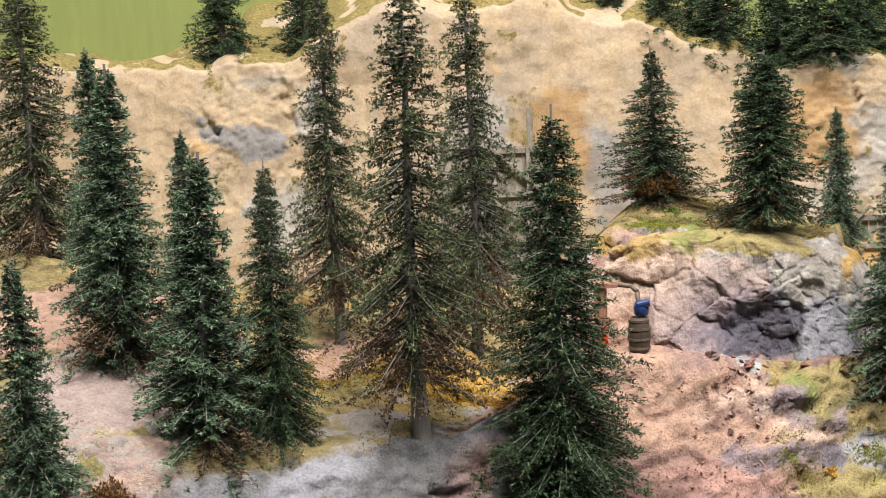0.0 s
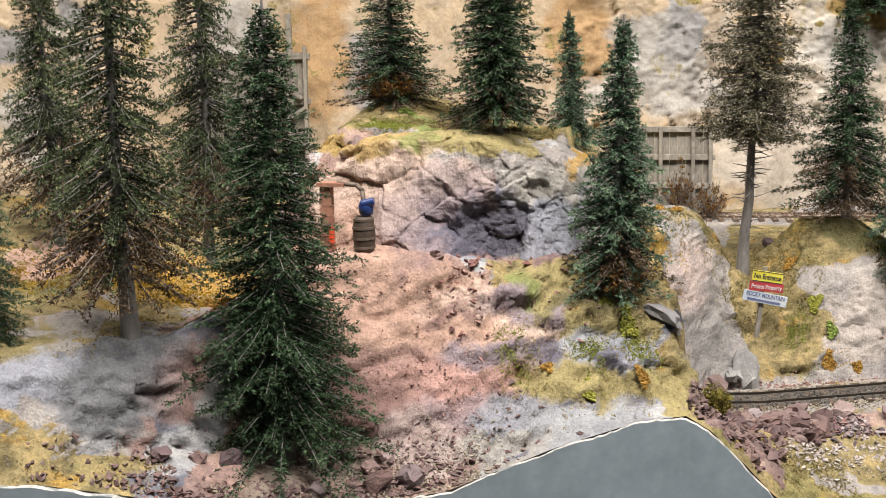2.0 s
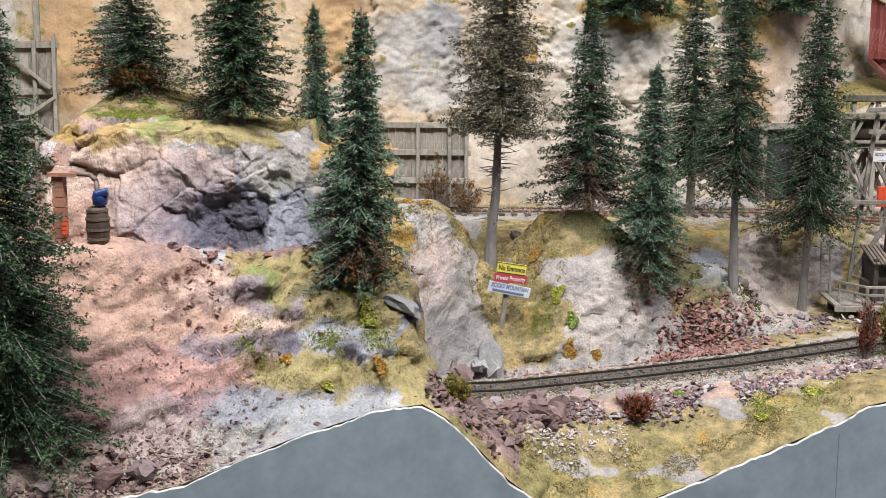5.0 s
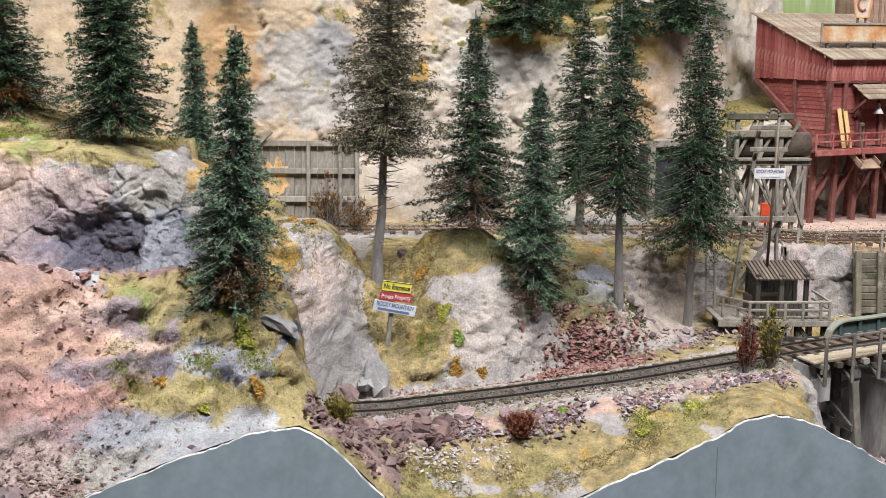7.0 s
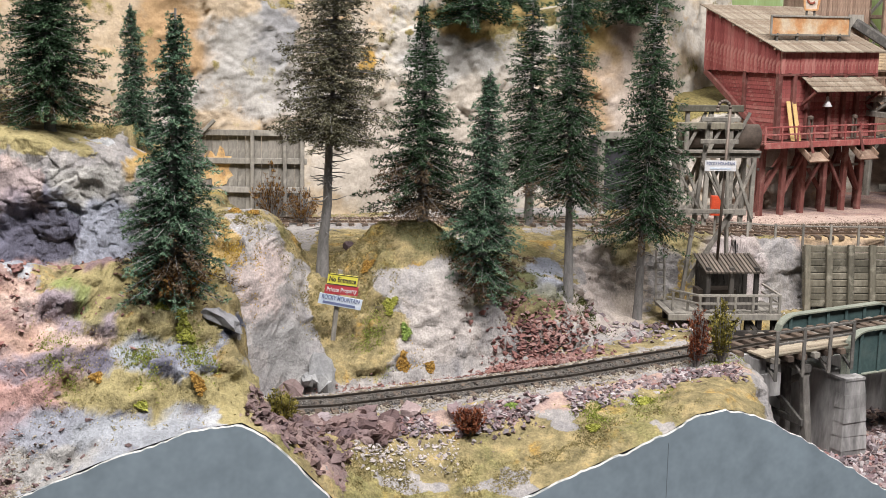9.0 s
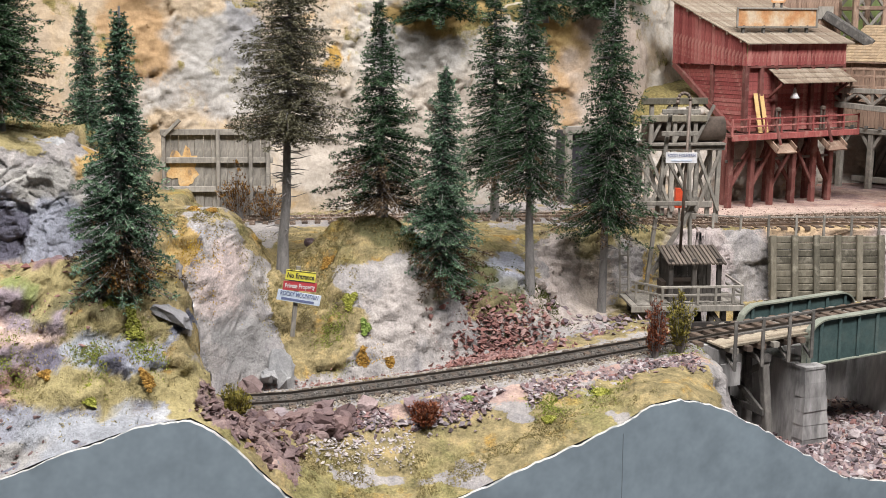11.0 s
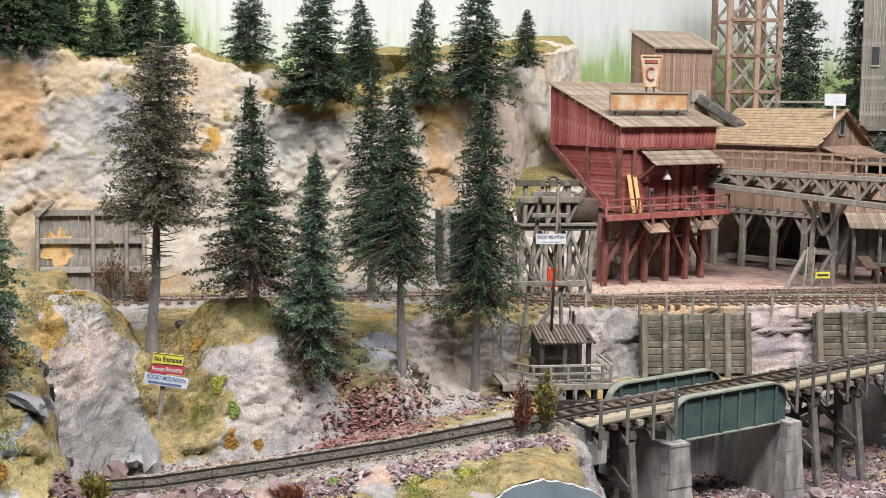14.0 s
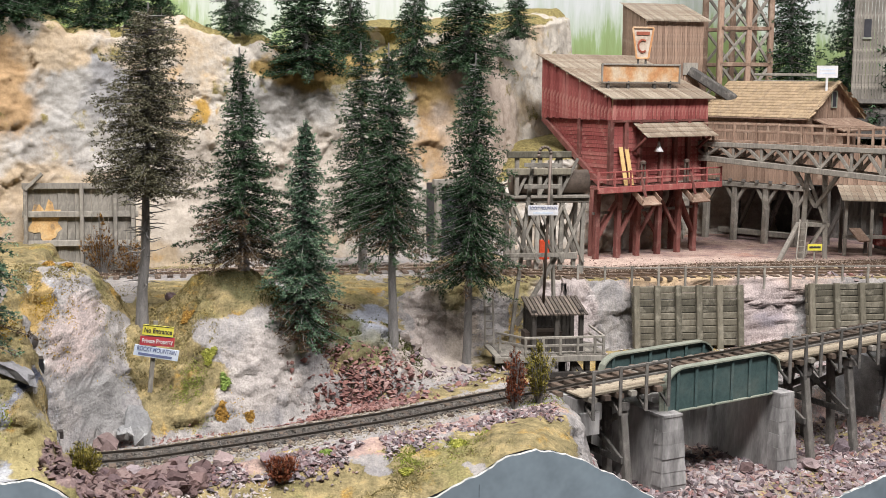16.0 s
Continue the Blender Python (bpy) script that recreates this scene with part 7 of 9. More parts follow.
def gully_wall(x, y, L, rz, z0, z1, label):
    rs = np.random.RandomState(int(x))
    t = thing("gully_wall", x, y, z0, label, "retaining wall", rz=rz)
    part("face", Bag().box(0, 0, -2, L, 1.0, z1 - z0).mesh(), MAT_CONCRETE, t)
    for i in range(1, int(L / 3)):
        part("pilaster", Bag().box(i * 3, -0.12, -2, i * 3 + 0.35, 0.01, z1 - z0 - 0.2).mesh(), MAT_CONCRETE, t)


gully_wall(20.5, 84.2, 17, 14, -6.5, -1.0, "stained concrete wall behind the bridge piers")


def stone_wall():
    rs = np.random.RandomState(21)
    t = thing("stone_abutment", 44.0, 88.6, -6.0, "dark grey masonry abutment of rough stones", "stone wall", rz=20)
    part("core", Bag().box(0.1, 0.1, -1, 12, 5, 6.6).mesh(), MAT_STONE, t)
    for k in range(15):
        x = -0.1 + (0.2 if k % 2 else 0)
        while x < 8:
            q = x + rs.uniform(0.5, 1.0)
            z0, z1 = k * 0.45, k * 0.45 + 0.42
            o = rs.uniform(-0.12, 0.02)
            b = Bag()
            b.v = [(x + 0.03, o, z0), (q, o, z0), (q, 0.3, z0), (x + 0.03, 0.3, z0), (x + 0.06, o + 0.03, z1), (q - 0.03, o + 0.02, z1), (q, 0.3, z1), (x + 0.03, 0.3, z1)]
            b.v = [(p[0] + rs.uniform(-0.04, 0.04), p[1], p[2] + rs.uniform(-0.03, 0.03)) for p in b.v]
            b.f = [(0, 3, 2, 1), (4, 5, 6, 7), (0, 1, 5, 4), (1, 2, 6, 5), (2, 3, 7, 6), (3, 0, 4, 7)]
            part("stone", b.mesh(), MAT_STONE, t)
            x = q + 0.02


stone_wall()


# ---- plank retaining walls with fence ----
def plank_wall(x, y, L, rz, z0, h, n, label):
    rs = np.random.RandomState(int(x * 3))
    t = thing("plank_retaining_wall", x, y, z0, label, "retaining wall", "plank retaining walls", rz=rz)
    k = 9
    for i in range(k):
        z = h * i / k
        ob = part("plank", Bag().beam((0, 0.25 + 0.10 * i + rs.uniform(-0.05, 0.05), z + h / k / 2), (L, 0.25 + 0.10 * i, z + h / k / 2), 0.3, h / k - 0.04).mesh(), MAT_WOOD_MOSS, t)
    for i in range(n):
        px = L * (i + 0.15) / (n - 0.7)
        part("post", Bag().beam((px, -0.2, -0.9), (px, 0.62, h + 0.12), 0.45, 0.4).mesh(), MAT_WOOD_MOSS, t)
    return t


plank_wall(26.8, 93.4, 8.6, 2, 0.7, 4.5, 6, "mossy grey plank retaining wall with stout posts")
plank_wall(40.6, 94.0, 17, 4, 1.0, 4.2, 9, "mossy grey plank retaining wall further along")


def fence():
    t = thing("trackside_fence", 0, 0, 0, "weathered wooden post and rail fence along the shelf", "fence")
    pts_ = [(x, 94.6 + 0.05 * (x - 26), shelf_z(x) - 0.2) for x in np.arange(20.5, 60, 2.1)]
    for a in pts_:
        piece("post", t, MAT_WOOD, (a[0], a[1], a[2] - 0.5), (a[0], a[1], a[2] + 1.35), 0.17)
    for a, b in zip(pts_, pts_[1:]):
        for z in (1.2,):
            piece("rail", t, MAT_WOOD, (a[0], a[1], a[2] + z), (b[0], b[1], b[2] + z), 0.10)


fence()


# ---- mine doors in the cliff ----
def mine_door(x, y, z, L, h, rz, label, xbrace=False):
    rs = np.random.RandomState(int(abs(x)))
    t = thing("mine_door", x, y, z, label, "plank door", "mine doors", rz=rz, rx=-5)
    pieces("door_plank", boards(0, L, 0, h, 0, 0.62, rs), MAT_WOOD, t)
    for zz in (h * 0.03, h * 0.34, h * 0.66, h * 0.97):
        piece("crossbar", t, MAT_WOOD, (-0.1, -0.3, zz), (L + 0.2, -0.3, zz), 0.25, 0.45)
    for q in (0.02, 0.52, 0.82, 0.98):
        piece("upright", t, MAT_WOOD, (L * q, -0.42, -0.4), (L * q, -0.42, h + (0.4 if q > 0.9 else 0)), 0.42, 0.28)
    if xbrace:
        piece("diagonal", t, MAT_WOOD, (L * 0.5, -0.6, h * 0.36), (L * 0.98, -0.6, h * 0.62), 0.4, 0.25)
        piece("diagonal", t, MAT_WOOD, (L * 0.3, -0.62, h * 1.12), (L * 0.95, -0.62, h * 0.68), 0.4, 0.25)
        piece("diagonal", t, MAT_WOOD, (L * 0.98, -0.65, h * 0.36), (L * 0.5, -0.65, h * 0.62), 0.4, 0.25)
    else:
        piece("diagonal", t, MAT_WOOD, (0.2, -0.55, h * 0.93), (1.4, -0.6, h + 0.7), 0.35, 0.25)
        g = Bag()
        n = 22
        r = [1.35 * (1 + 0.22 * rs.normal()) for _ in range(n)]
        g.v = [(1.55, -0.16, h * 0.57)] + [(1.55 + 0.75 * r[i] * math.cos(6.283 * i / n), -0.16, h * 0.57 + 1.05 * r[i] * math.sin(6.283 * i / n)) for i in range(n)]
        g.f = [(0, 1 + i, 1 + (i + 1) % n) for i in range(n)]
        part("stain", g.mesh(), MAT_PATCH, t, "ochre orange stain on the planks")
    return t


mine_door(-18.4, 95.0, 6.3, 8.0, 6.7, 3, "weathered grey plank mine door with orange stain")
mine_door(-48.0, 86.0, 8.4, 8.6, 10.8, 14, "tall weathered plank door with crossed braces", True)
tall_post = thing("tall_pole", -41.2, 88.4, 8.5, "tall weathered timber pole against the cliff", "pole")
piece("pole", tall_post, MAT_WOOD, (0, 0, 0), (-0.2, 0.8, 13.5), 0.45)


# ---- tunnel mouth at the cliff foot ----
def tunnel_mouth():
    t = thing("tunnel_portal", 12.6, 103.2, 6.2, "dark timber framed tunnel mouth in the cliff", "tunnel portal", rz=18)
    for x in (0, 3.0):
        piece("post", t, MAT_WOOD, (x, 0, 0), (x, 0, 6.2), 0.5)
    piece("lintel", t, MAT_WOOD, (-0.4, 0, 6.2), (3.4, 0, 6.2), 0.5, 0.6)
    # solid near-black block stands in for the darkness inside the tunnel
    part("hollow", Bag().box(0.2, 0.3, 0, 2.8, 3.0, 6.0).mesh(), MAT_INK, t)


tunnel_mouth()


# ---- water tank on a timber stand ----
def tank_stand():
    rs = np.random.RandomState(22)
    t = thing("water_tank_stand", 17.9, 96.3, 6.2, "grey timber stand with brown iron tank and beams", "tank stand", rz=6)
    for x in (0, 1.9, 3.8, 5.5):
        for y in (0, 2.2):
            piece("post", t, MAT_WOOD, (x - 0.1, y, -0.4), (x, y, 5.3), 0.34)
    for y in (0, 2.2):
        piece("cap", t, MAT_WOOD, (-0.3, y, 5.4), (5.9, y, 5.4), 0.4)
        for a, b in ((0, 1.9), (1.9, 3.8), (3.8, 5.5)):
            piece("cross_brace", t, MAT_WOOD, (a, y - 0.2, 0.6), (b, y - 0.2, 5.0), 0.24)
            piece("cross_brace", t, MAT_WOOD, (b, y - 0.25, 0.6), (a, y - 0.25, 5.0), 0.24)
        piece("girt", t, MAT_WOOD, (-0.3, y - 0.15, 1.1), (5.0, y - 0.15, 1.1), 0.28, 0.5)
    part("deck", Bag().box(-0.3, -0.4, 5.6, 5.9, 2.6, 5.75).mesh(), MAT_WOOD, t)
    tank = Bag().rod((0.0, 1.2, 6.7), (6.1, 1.2, 6.7), 0.95, n=24)
    part("tank", tank.mesh(), MAT_TANK, t, "rusty brown horizontal iron tank", True)
    for x in (0.2, 2.0, 3.6):
        piece("upper_post", t, MAT_WOOD, (x, 0, 5.6), (x, 0, 9.0), 0.32)
        piece("upper_brace", t, MAT_WOOD, (x, 0, 5.8), (x + 1.4, 0, 8.6), 0.22)
    for z in (7.6, 8.9):
        piece("upper_beam", t, MAT_WOOD_MOSS, (-0.6, -0.1, z), (4.4, -0.1, z), 0.4, 0.5)
    return t


tank_stand()
lan = thing("signal_lantern", 19.6, 92.0, 6.4, "small orange red signal box on a post", "signal")
part("post", Bag().beam((0, 0, -0.4), (0, 0, 1.6), 0.14).mesh(), MAT_WOOD, lan)
part("box", Bag().box(-0.35, -0.25, 1.3, 0.35, 0.25, 2.7).mesh(), MAT_RED_LAMP, lan)


# ---- lookout hut with poles ----
MAT_HUT = timber("near_black_timber", [(0.035, 0.03, 0.027), (0.06, 0.053, 0.047), (0.085, 0.075, 0.065)], wear=(0.14, 0.125, 0.11))


def lookout():
    rs = np.random.RandomState(23)
    t = thing("lookout_hut", 15.2, 85.2, 0, "small dark timber hut on a railed deck beside the track", "hut", rz=4)
    zd = 2.3
    dk = Bag()
    x = -0.3
    while x < 7.3:
        dk.box(x + 0.012, -1.8, zd - 0.15, x + 0.42, 2.4, zd + rs.uniform(-0.02, 0.03))
        x += 0.43
    pieces("deck_plank", dk, MAT_WOOD, t)
    piece("deck_edge", t, MAT_WOOD, (-0.3, -1.8, zd - 0.25), (7.3, -1.8, zd - 0.25), 0.2, 0.4)
    for x in (0.4, 2.8, 5.2, 7.0):
        for y in (-1.4, 1.8):
            piece("support", t, MAT_HUT, (x, y, -3.0), (x, y, zd - 0.2), 0.4)
    for a, b in ((0.4, 2.8), (2.8, 5.2), (5.2, 7.0)):
        piece("support_brace", t, MAT_HUT, (a, -1.5, zd - 0.5), (b, -1.5, -0.6), 0.3)
    piece("support_beam", t, MAT_HUT, (0, -1.6, 0.9), (7.2, -1.6, 0.9), 0.25, 0.4)
    for x in (1.8, 3.0, 4.2, 5.4, 6.6, 7.2):
        piece("baluster", t, MAT_WOOD, (x, -1.75, zd), (x, -1.75, zd + 1.25), 0.18)
    for x in (0.0, 1.0):
        piece("baluster", t, MAT_WOOD, (x + 0.2, -0.9, zd), (x + 0.2, -0.9, zd + 1.25), 0.16)
    for z in (0.65, 1.2):
        piece("handrail", t, MAT_WOOD, (1.7, -1.75, zd + z), (7.3, -1.75, zd + z), 0.16)
        piece("handrail", t, MAT_WOOD, (0.2, 0.4, zd + z), (1.75, -1.75, zd + z), 0.14)
        piece("handrail", t, MAT_WOOD, (7.25, -1.75, zd + z), (7.25, 2.2, zd + z), 0.14)
    for x, y in ((2.6, -0.6), (5.9, -0.6), (2.6, 2.0), (5.9, 2.0), (4.2, -0.6)):
        piece("corner_post", t, MAT_HUT, (x, y, zd), (x, y, zd + 2.9), 0.32)
    part("left_wall", Bag().box(2.52, -0.5, zd, 2.66, 2.0, zd + 2.6).mesh(), MAT_HUT, t)
    pieces("wall_board", boards(2.6, 5.9, zd, zd + 2.7, 2.05, 0.35, rs), MAT_HUT, t)
    pieces("half_wall_board", boards(2.7, 5.9, zd, zd + 0.9, -0.5, 0.3, rs), MAT_HUT, t)
    part("bench", Bag().box(2.2, 0.2, zd + 0.1, 4.8, 1.6, zd + 1.2).mesh(), MAT_TANK, t)
    rf = Bag()
    x = 2.3
    while x < 6.3:
        rf.beam((x + 0.12, -1.0, zd + 2.6), (x + 0.12, 2.4, zd + 3.3), 0.2, 0.12)
        x += 0.27
    pieces("roof_slat", rf, MAT_ROOF_DARK, t, size=16)
    return t


lookout()


def poles():
    t = thing("signal_mast", 0, 0, 0, "tall weathered double pole mast with stays beside the hut", "mast")
    piece("pole", t, MAT_WOOD, (16.6, 87.8, 2.0), (18.1, 88.0, 15.2), 0.26)
    piece("pole", t, MAT_WOOD, (19.9, 88.6, 3.0), (19.3, 88.2, 15.2), 0.24)
    for z in (8.6, 13.4, 14.9):
        piece("arm", t, MAT_WOOD, (16.2 if z < 9 else 17.4, 87.5, z - 0.0), (20.0, 87.6, z), 0.18, 0.3)
    piece("stay", t, MAT_WOOD, (17.4, 87.6, 9.0), (15.0, 87.6, 13.0), 0.14)
    piece("stay", t, MAT_WOOD, (17.0, 87.7, 3.6), (19.8, 88.0, 8.4), 0.3)
    piece("stay", t, MAT_WOOD, (17.6, 87.6, 12.0), (19.6, 88.0, 8.6), 0.16)
    pipe = thing("standpipe", 18.75, 86.6, 5.3, "dark iron standpipe with hooked top", "pipe", ry=2)
    g = Bag().rod((0, 0, 0), (0, 0, 10.4), 0.10, n=10)
    for i in range(7):
        a0, a1 = math.pi * i / 7, math.pi * (i + 1) / 7
        g.rod((-0.42 + 0.42 * math.cos(a0), 0, 10.4 + 0.5 * math.sin(a0)), (-0.42 + 0.42 * math.cos(a1), 0, 10.4 + 0.5 * math.sin(a1)), 0.11, n=8)
    g.rod((-0.84, 0, 10.4), (-0.84, 0, 10.1), 0.11, n=8)
    part("tube", g.mesh(), MAT_TANK, pipe, "", True)
    sg = thing("mast_sign", 18.55, 86.2, 11.9, "white board sign with dark blue capitals on the mast", "sign")
    part("panel", Bag().box(-1.05, -0.1, -0.35, 1.05, 0.0, 0.35).mesh(), MAT_WHITE, sg)
    lettering("ROCKY MOUNTAIN", sg, MAT_INK_BLUE, 0.3, 0, -0.115, 0.14, "lettering", 1.85)
    part("letter_bar", Bag().box(-0.7, -0.12, -0.24, 0.7, -0.104, -0.12).mesh(), MAT_PALE_BLUE, sg)


poles()
ladder(15.1, 87.2, 2.2, 3.6, 0.6, 5, "little dark ladder behind the fir trunk")


# ---- warning signs ----
def warning_sign():
    t = thing("warning_sign", -6.25, 73.4, 3.5, "leaning wooden post with yellow, red and white notice boards", "sign", rz=12, ry=6)
    piece("post", t, MAT_WOOD, (0, 0.1, -0.9), (0, 0.1, 3.3), 0.26)
    for z, w, h, mat, tilt, label in ((2.75, 1.75, 0.62, MAT_YELLOW, 3, "yellow notice board"), (2.15, 1.95, 0.52, MAT_SIGN_RED, 1, "red notice board"), (1.48, 2.55, 0.62, MAT_PALE_BLUE, 6, "pale blue and white board")):
        pn = part("notice_board", Bag().box(-w / 2, -0.12, -h / 2, w / 2, 0, h / 2).mesh(), mat, t, label)
        pn.matrix_local = pose(0.0015, -0.0005, z * U, 0, tilt, 0)
        if mat is MAT_YELLOW:
            lettering("No Entrance", pn, MAT_INK, 0.42, 0, -0.135, 0, "lettering", w * 0.9, 0.006)
            for zz in (-h / 2 + 0.02, h / 2 - 0.02):
                part("border", Bag().box(-w / 2, -0.135, zz - 0.02, w / 2, -0.124, zz + 0.02).mesh(), MAT_INK, pn)
        elif mat is MAT_SIGN_RED:
            lettering("Private Property", pn, MAT_WHITE, 0.38, 0, -0.135, 0, "lettering", w * 0.9, 0.004)
        else:
            lettering("ROCKY MOUNTAIN", pn, MAT_INK_BLUE, 0.36, 0, -0.135, 0.14, "lettering", w * 0.88, 0.004)
            part("letter_bar", Bag().box(-w * 0.4, -0.135, -0.24, w * 0.36, -0.124, -0.10).mesh(), MAT_INK_BLUE, pn)


warning_sign()


# ---- locomotive and tender, halfway out of the hill ----
MAT_BLACK = simple("dusty_black_paint", [(0.3, (0.010, 0.011, 0.012)), (0.55, (0.020, 0.021, 0.023)), (0.75, (0.05, 0.046, 0.042))], 70, 0.42, 0.15)
MAT_BLACK_WARM = simple("sooty_brown_black", [(0.3, (0.022, 0.019, 0.018)), (0.7, (0.065, 0.055, 0.050))], 80, 0.5, 0.2)
MAT_STEEL = simple("worn_steel", [(0.3, (0.25, 0.25, 0.25)), (0.7, (0.45, 0.44, 0.42))], 150, 0.4, 0.2, metallic=0.7)
MAT_CREAM = simple("cream_lettering", [(0.3, (0.55, 0.53, 0.45)), (0.7, (0.65, 0.62, 0.54))], 150, 0.6, 0)
MAT_WINDOW_RED = simple("red_window_sash", [(0.3, (0.30, 0.02, 0.02)), (0.7, (0.38, 0.035, 0.03))], 150, 0.5, 0.1)
MAT_COAL = simple("brown_firewood", [(0.3, (0.16, 0.085, 0.05)), (0.7, (0.36, 0.21, 0.13))], 220, 0.9, 0.6)


def wheel(t, x, y, z, r, name="driver_wheel"):
    g = Bag().rod((x, y - 0.14, z), (x, y + 0.14, z), r, n=28)
    w = part(name, g.mesh(), MAT_BLACK_WARM, t, "", False)
    part("hub", Bag().rod((x, y - 0.2, z), (x, y - 0.14, z), r * 0.3, n=14).mesh(), MAT_BLACK, w)
    part("tyre", Bag().lathe((0, 0, 0), [(r, -0.1), (r + 0.03, -0.1), (r + 0.03, 0.1), (r, 0.1)], 28).mesh(), MAT_STEEL, w).matrix_local = pose(x * U, (y - 0.02) * U, z * U, 90)


def locomotive(px, label):
    py, pz = float(track_y(px)), float(track_z(px)) + 0.21
    ang = math.degrees(math.atan2(float(track_y(px)) - float(track_y(px - 8)), 8))
    pitch = math.degrees(math.atan2(float(track_z(px)) - float(track_z(px - 8)), 8))
    t = thing("steam_locomotive", px, py, pz, label, "locomotive", rz=ang, ry=-pitch)
    # x = 0 at the front of the pilot, running back to -13
    b = Bag().rod((-9.3, 0, 3.55), (-2.0, 0, 3.55), 1.28, n=36)
    boiler = part("boiler", b.mesh(), MAT_BLACK, t, "sooty black boiler", True)
    for x in (-2.9, -4.4, -6.0, -7.6):
        part("boiler_band", Bag().rod((x - 0.06, 0, 3.55), (x + 0.06, 0, 3.55), 1.305, n=36).mesh(), MAT_BLACK_WARM, boiler)
    part("smokebox", Bag().rod((-2.0, 0, 3.55), (-1.25, 0, 3.55), 1.30, n=36).rod((-1.25, 0, 3.55), (-1.05, 0, 3.55), 1.1, 0.75, n=36).mesh(), MAT_BLACK_WARM, t, "brown black smokebox")
    st = Bag().lathe((-1.95, 0, 4.6), [(0.62, 0), (0.46, 0.25), (0.42, 1.1), (0.55, 1.25), (1.15, 1.75), (1.22, 2.0), (1.15, 2.2), (0.7, 2.5), (0.55, 2.58), (0.52, 2.75), (0.45, 2.7)], 30)
    part("smokestack", st.mesh(), MAT_BLACK_WARM, t, "bulging brown black smokestack", True)
    for x, r, h in ((-6.9, 0.72, 1.45), (-4.4, 0.5, 1.2)):
        d = Bag().lathe((x, 0, 4.65), [(r * 1.15, 0), (r, 0.2), (r, h * 0.62), (r * 1.1, h * 0.68), (r * 1.1, h * 0.78), (r * 0.85, h * 0.95), (r * 0.3, h * 1.08), (0.05, h * 1.1)], 26)
        part("sand_dome" if h < 1.3 else "steam_dome", d.mesh(), MAT_BLACK, t, "", True)
    part("bell", Bag().lathe((-5.5, 0, 4.8), [(0.08, 0), (0.08, 0.2), (0.34, 0.25), (0.22, 0.5), (0.18, 0.75), (0.05, 0.8)], 16).mesh(), simple("aged_brass", [(0.3, (0.25, 0.17, 0.05)), (0.7, (0.40, 0.28, 0.10))], 90, 0.35, 0.1, metallic=0.9), t, "brass bell", True)
    hl = Bag().box(-1.2, -0.4, 4.9, -0.55, 0.4, 5.7)
    head = part("headlight", hl.mesh(), MAT_BLACK, t, "black box headlight on a bracket")
    part("lens", Bag().rod((-0.56, 0, 5.3), (-0.48, 0, 5.3), 0.3, n=18).mesh(), MAT_STEEL, head)
    part("bracket", Bag().beam((-1.6, 0, 4.4), (-0.8, 0, 4.9), 0.6, 0.12).mesh(), MAT_BLACK, head)
    # running boards, cylinders, frame, pilot
    for s in (-1, 1):
        part("running_board", Bag().box(-9.2, s * 1.15 if s > 0 else -2.05, 2.72, -2.0, 2.05 if s > 0 else -1.15, 2.84).mesh(), MAT_BLACK, t)
        part("board_edge", Bag().box(-9.2, s * 2.05 - 0.03, 2.70, -2.0, s * 2.05 + 0.03, 2.86).mesh(), MAT_STEEL, t)
        part("cylinder", Bag().rod((-3.3, s * 1.75, 1.25), (-1.4, s * 1.75, 1.25), 0.62, n=22).box(-3.2, s * 1.75 - 0.42, 1.7, -1.5, s * 1.75 + 0.42, 2.4).mesh(), MAT_BLACK_WARM, t)
        part("crosshead_guide", Bag().box(-5.2, s * 1.75 - 0.1, 1.55, -3.3, s * 1.75 + 0.1, 1.7).mesh(), MAT_STEEL, t)
        part("main_rod", Bag().beam((-4.6, s * 1.9, 1.25), (-7.2, s * 1.9, 0.85), 0.12, 0.28).mesh(), MAT_STEEL, t)
        part("side_rod", Bag().beam((-5.1, s * 1.8, 0.8), (-9.3, s * 1.8, 0.8), 0.12, 0.24).mesh(), MAT_STEEL, t)
        part("handrail", Bag().rod((-8.8, s * 1.3, 4.2), (-2.0, s * 1.3, 4.2), 0.04, n=6).mesh(), MAT_STEEL, t)
        for x in (-5.1, -6.5, -7.9, -9.3):
            wheel(t, x, s * 1.0, 0.95, 0.95)
        wheel(t, -2.4, s * 1.0, 0.62, 0.6, "pilot_wheel")
        part("tie_bar", Bag().rod((-0.6, s * 0.8, 1.7), (-1.6, s * 0.8, 3.0), 0.05, n=6).mesh(), MAT_BLACK, t)
    part("frame", Bag().box(-12.6, -0.8, 1.2, -0.7, 0.8, 2.1).mesh(), MAT_BLACK, t)
    part("bumper_beam", Bag().box(-0.75, -2.0, 1.25, -0.3, 2.0, 1.9).mesh(), MAT_BLACK, t)
    for y in np.linspace(-1.7, 1.7, 9):
        piece("pilot_bar", t, MAT_BLACK, (-0.5, y, 1.3), (0.25 - abs(y) * 0.25, y * 0.8, 0.2), 0.12)
    part("coupler", Bag().box(-0.3, -0.25, 1.2, 0.35, 0.25, 1.6).mesh(), MAT_BLACK_WARM, t)
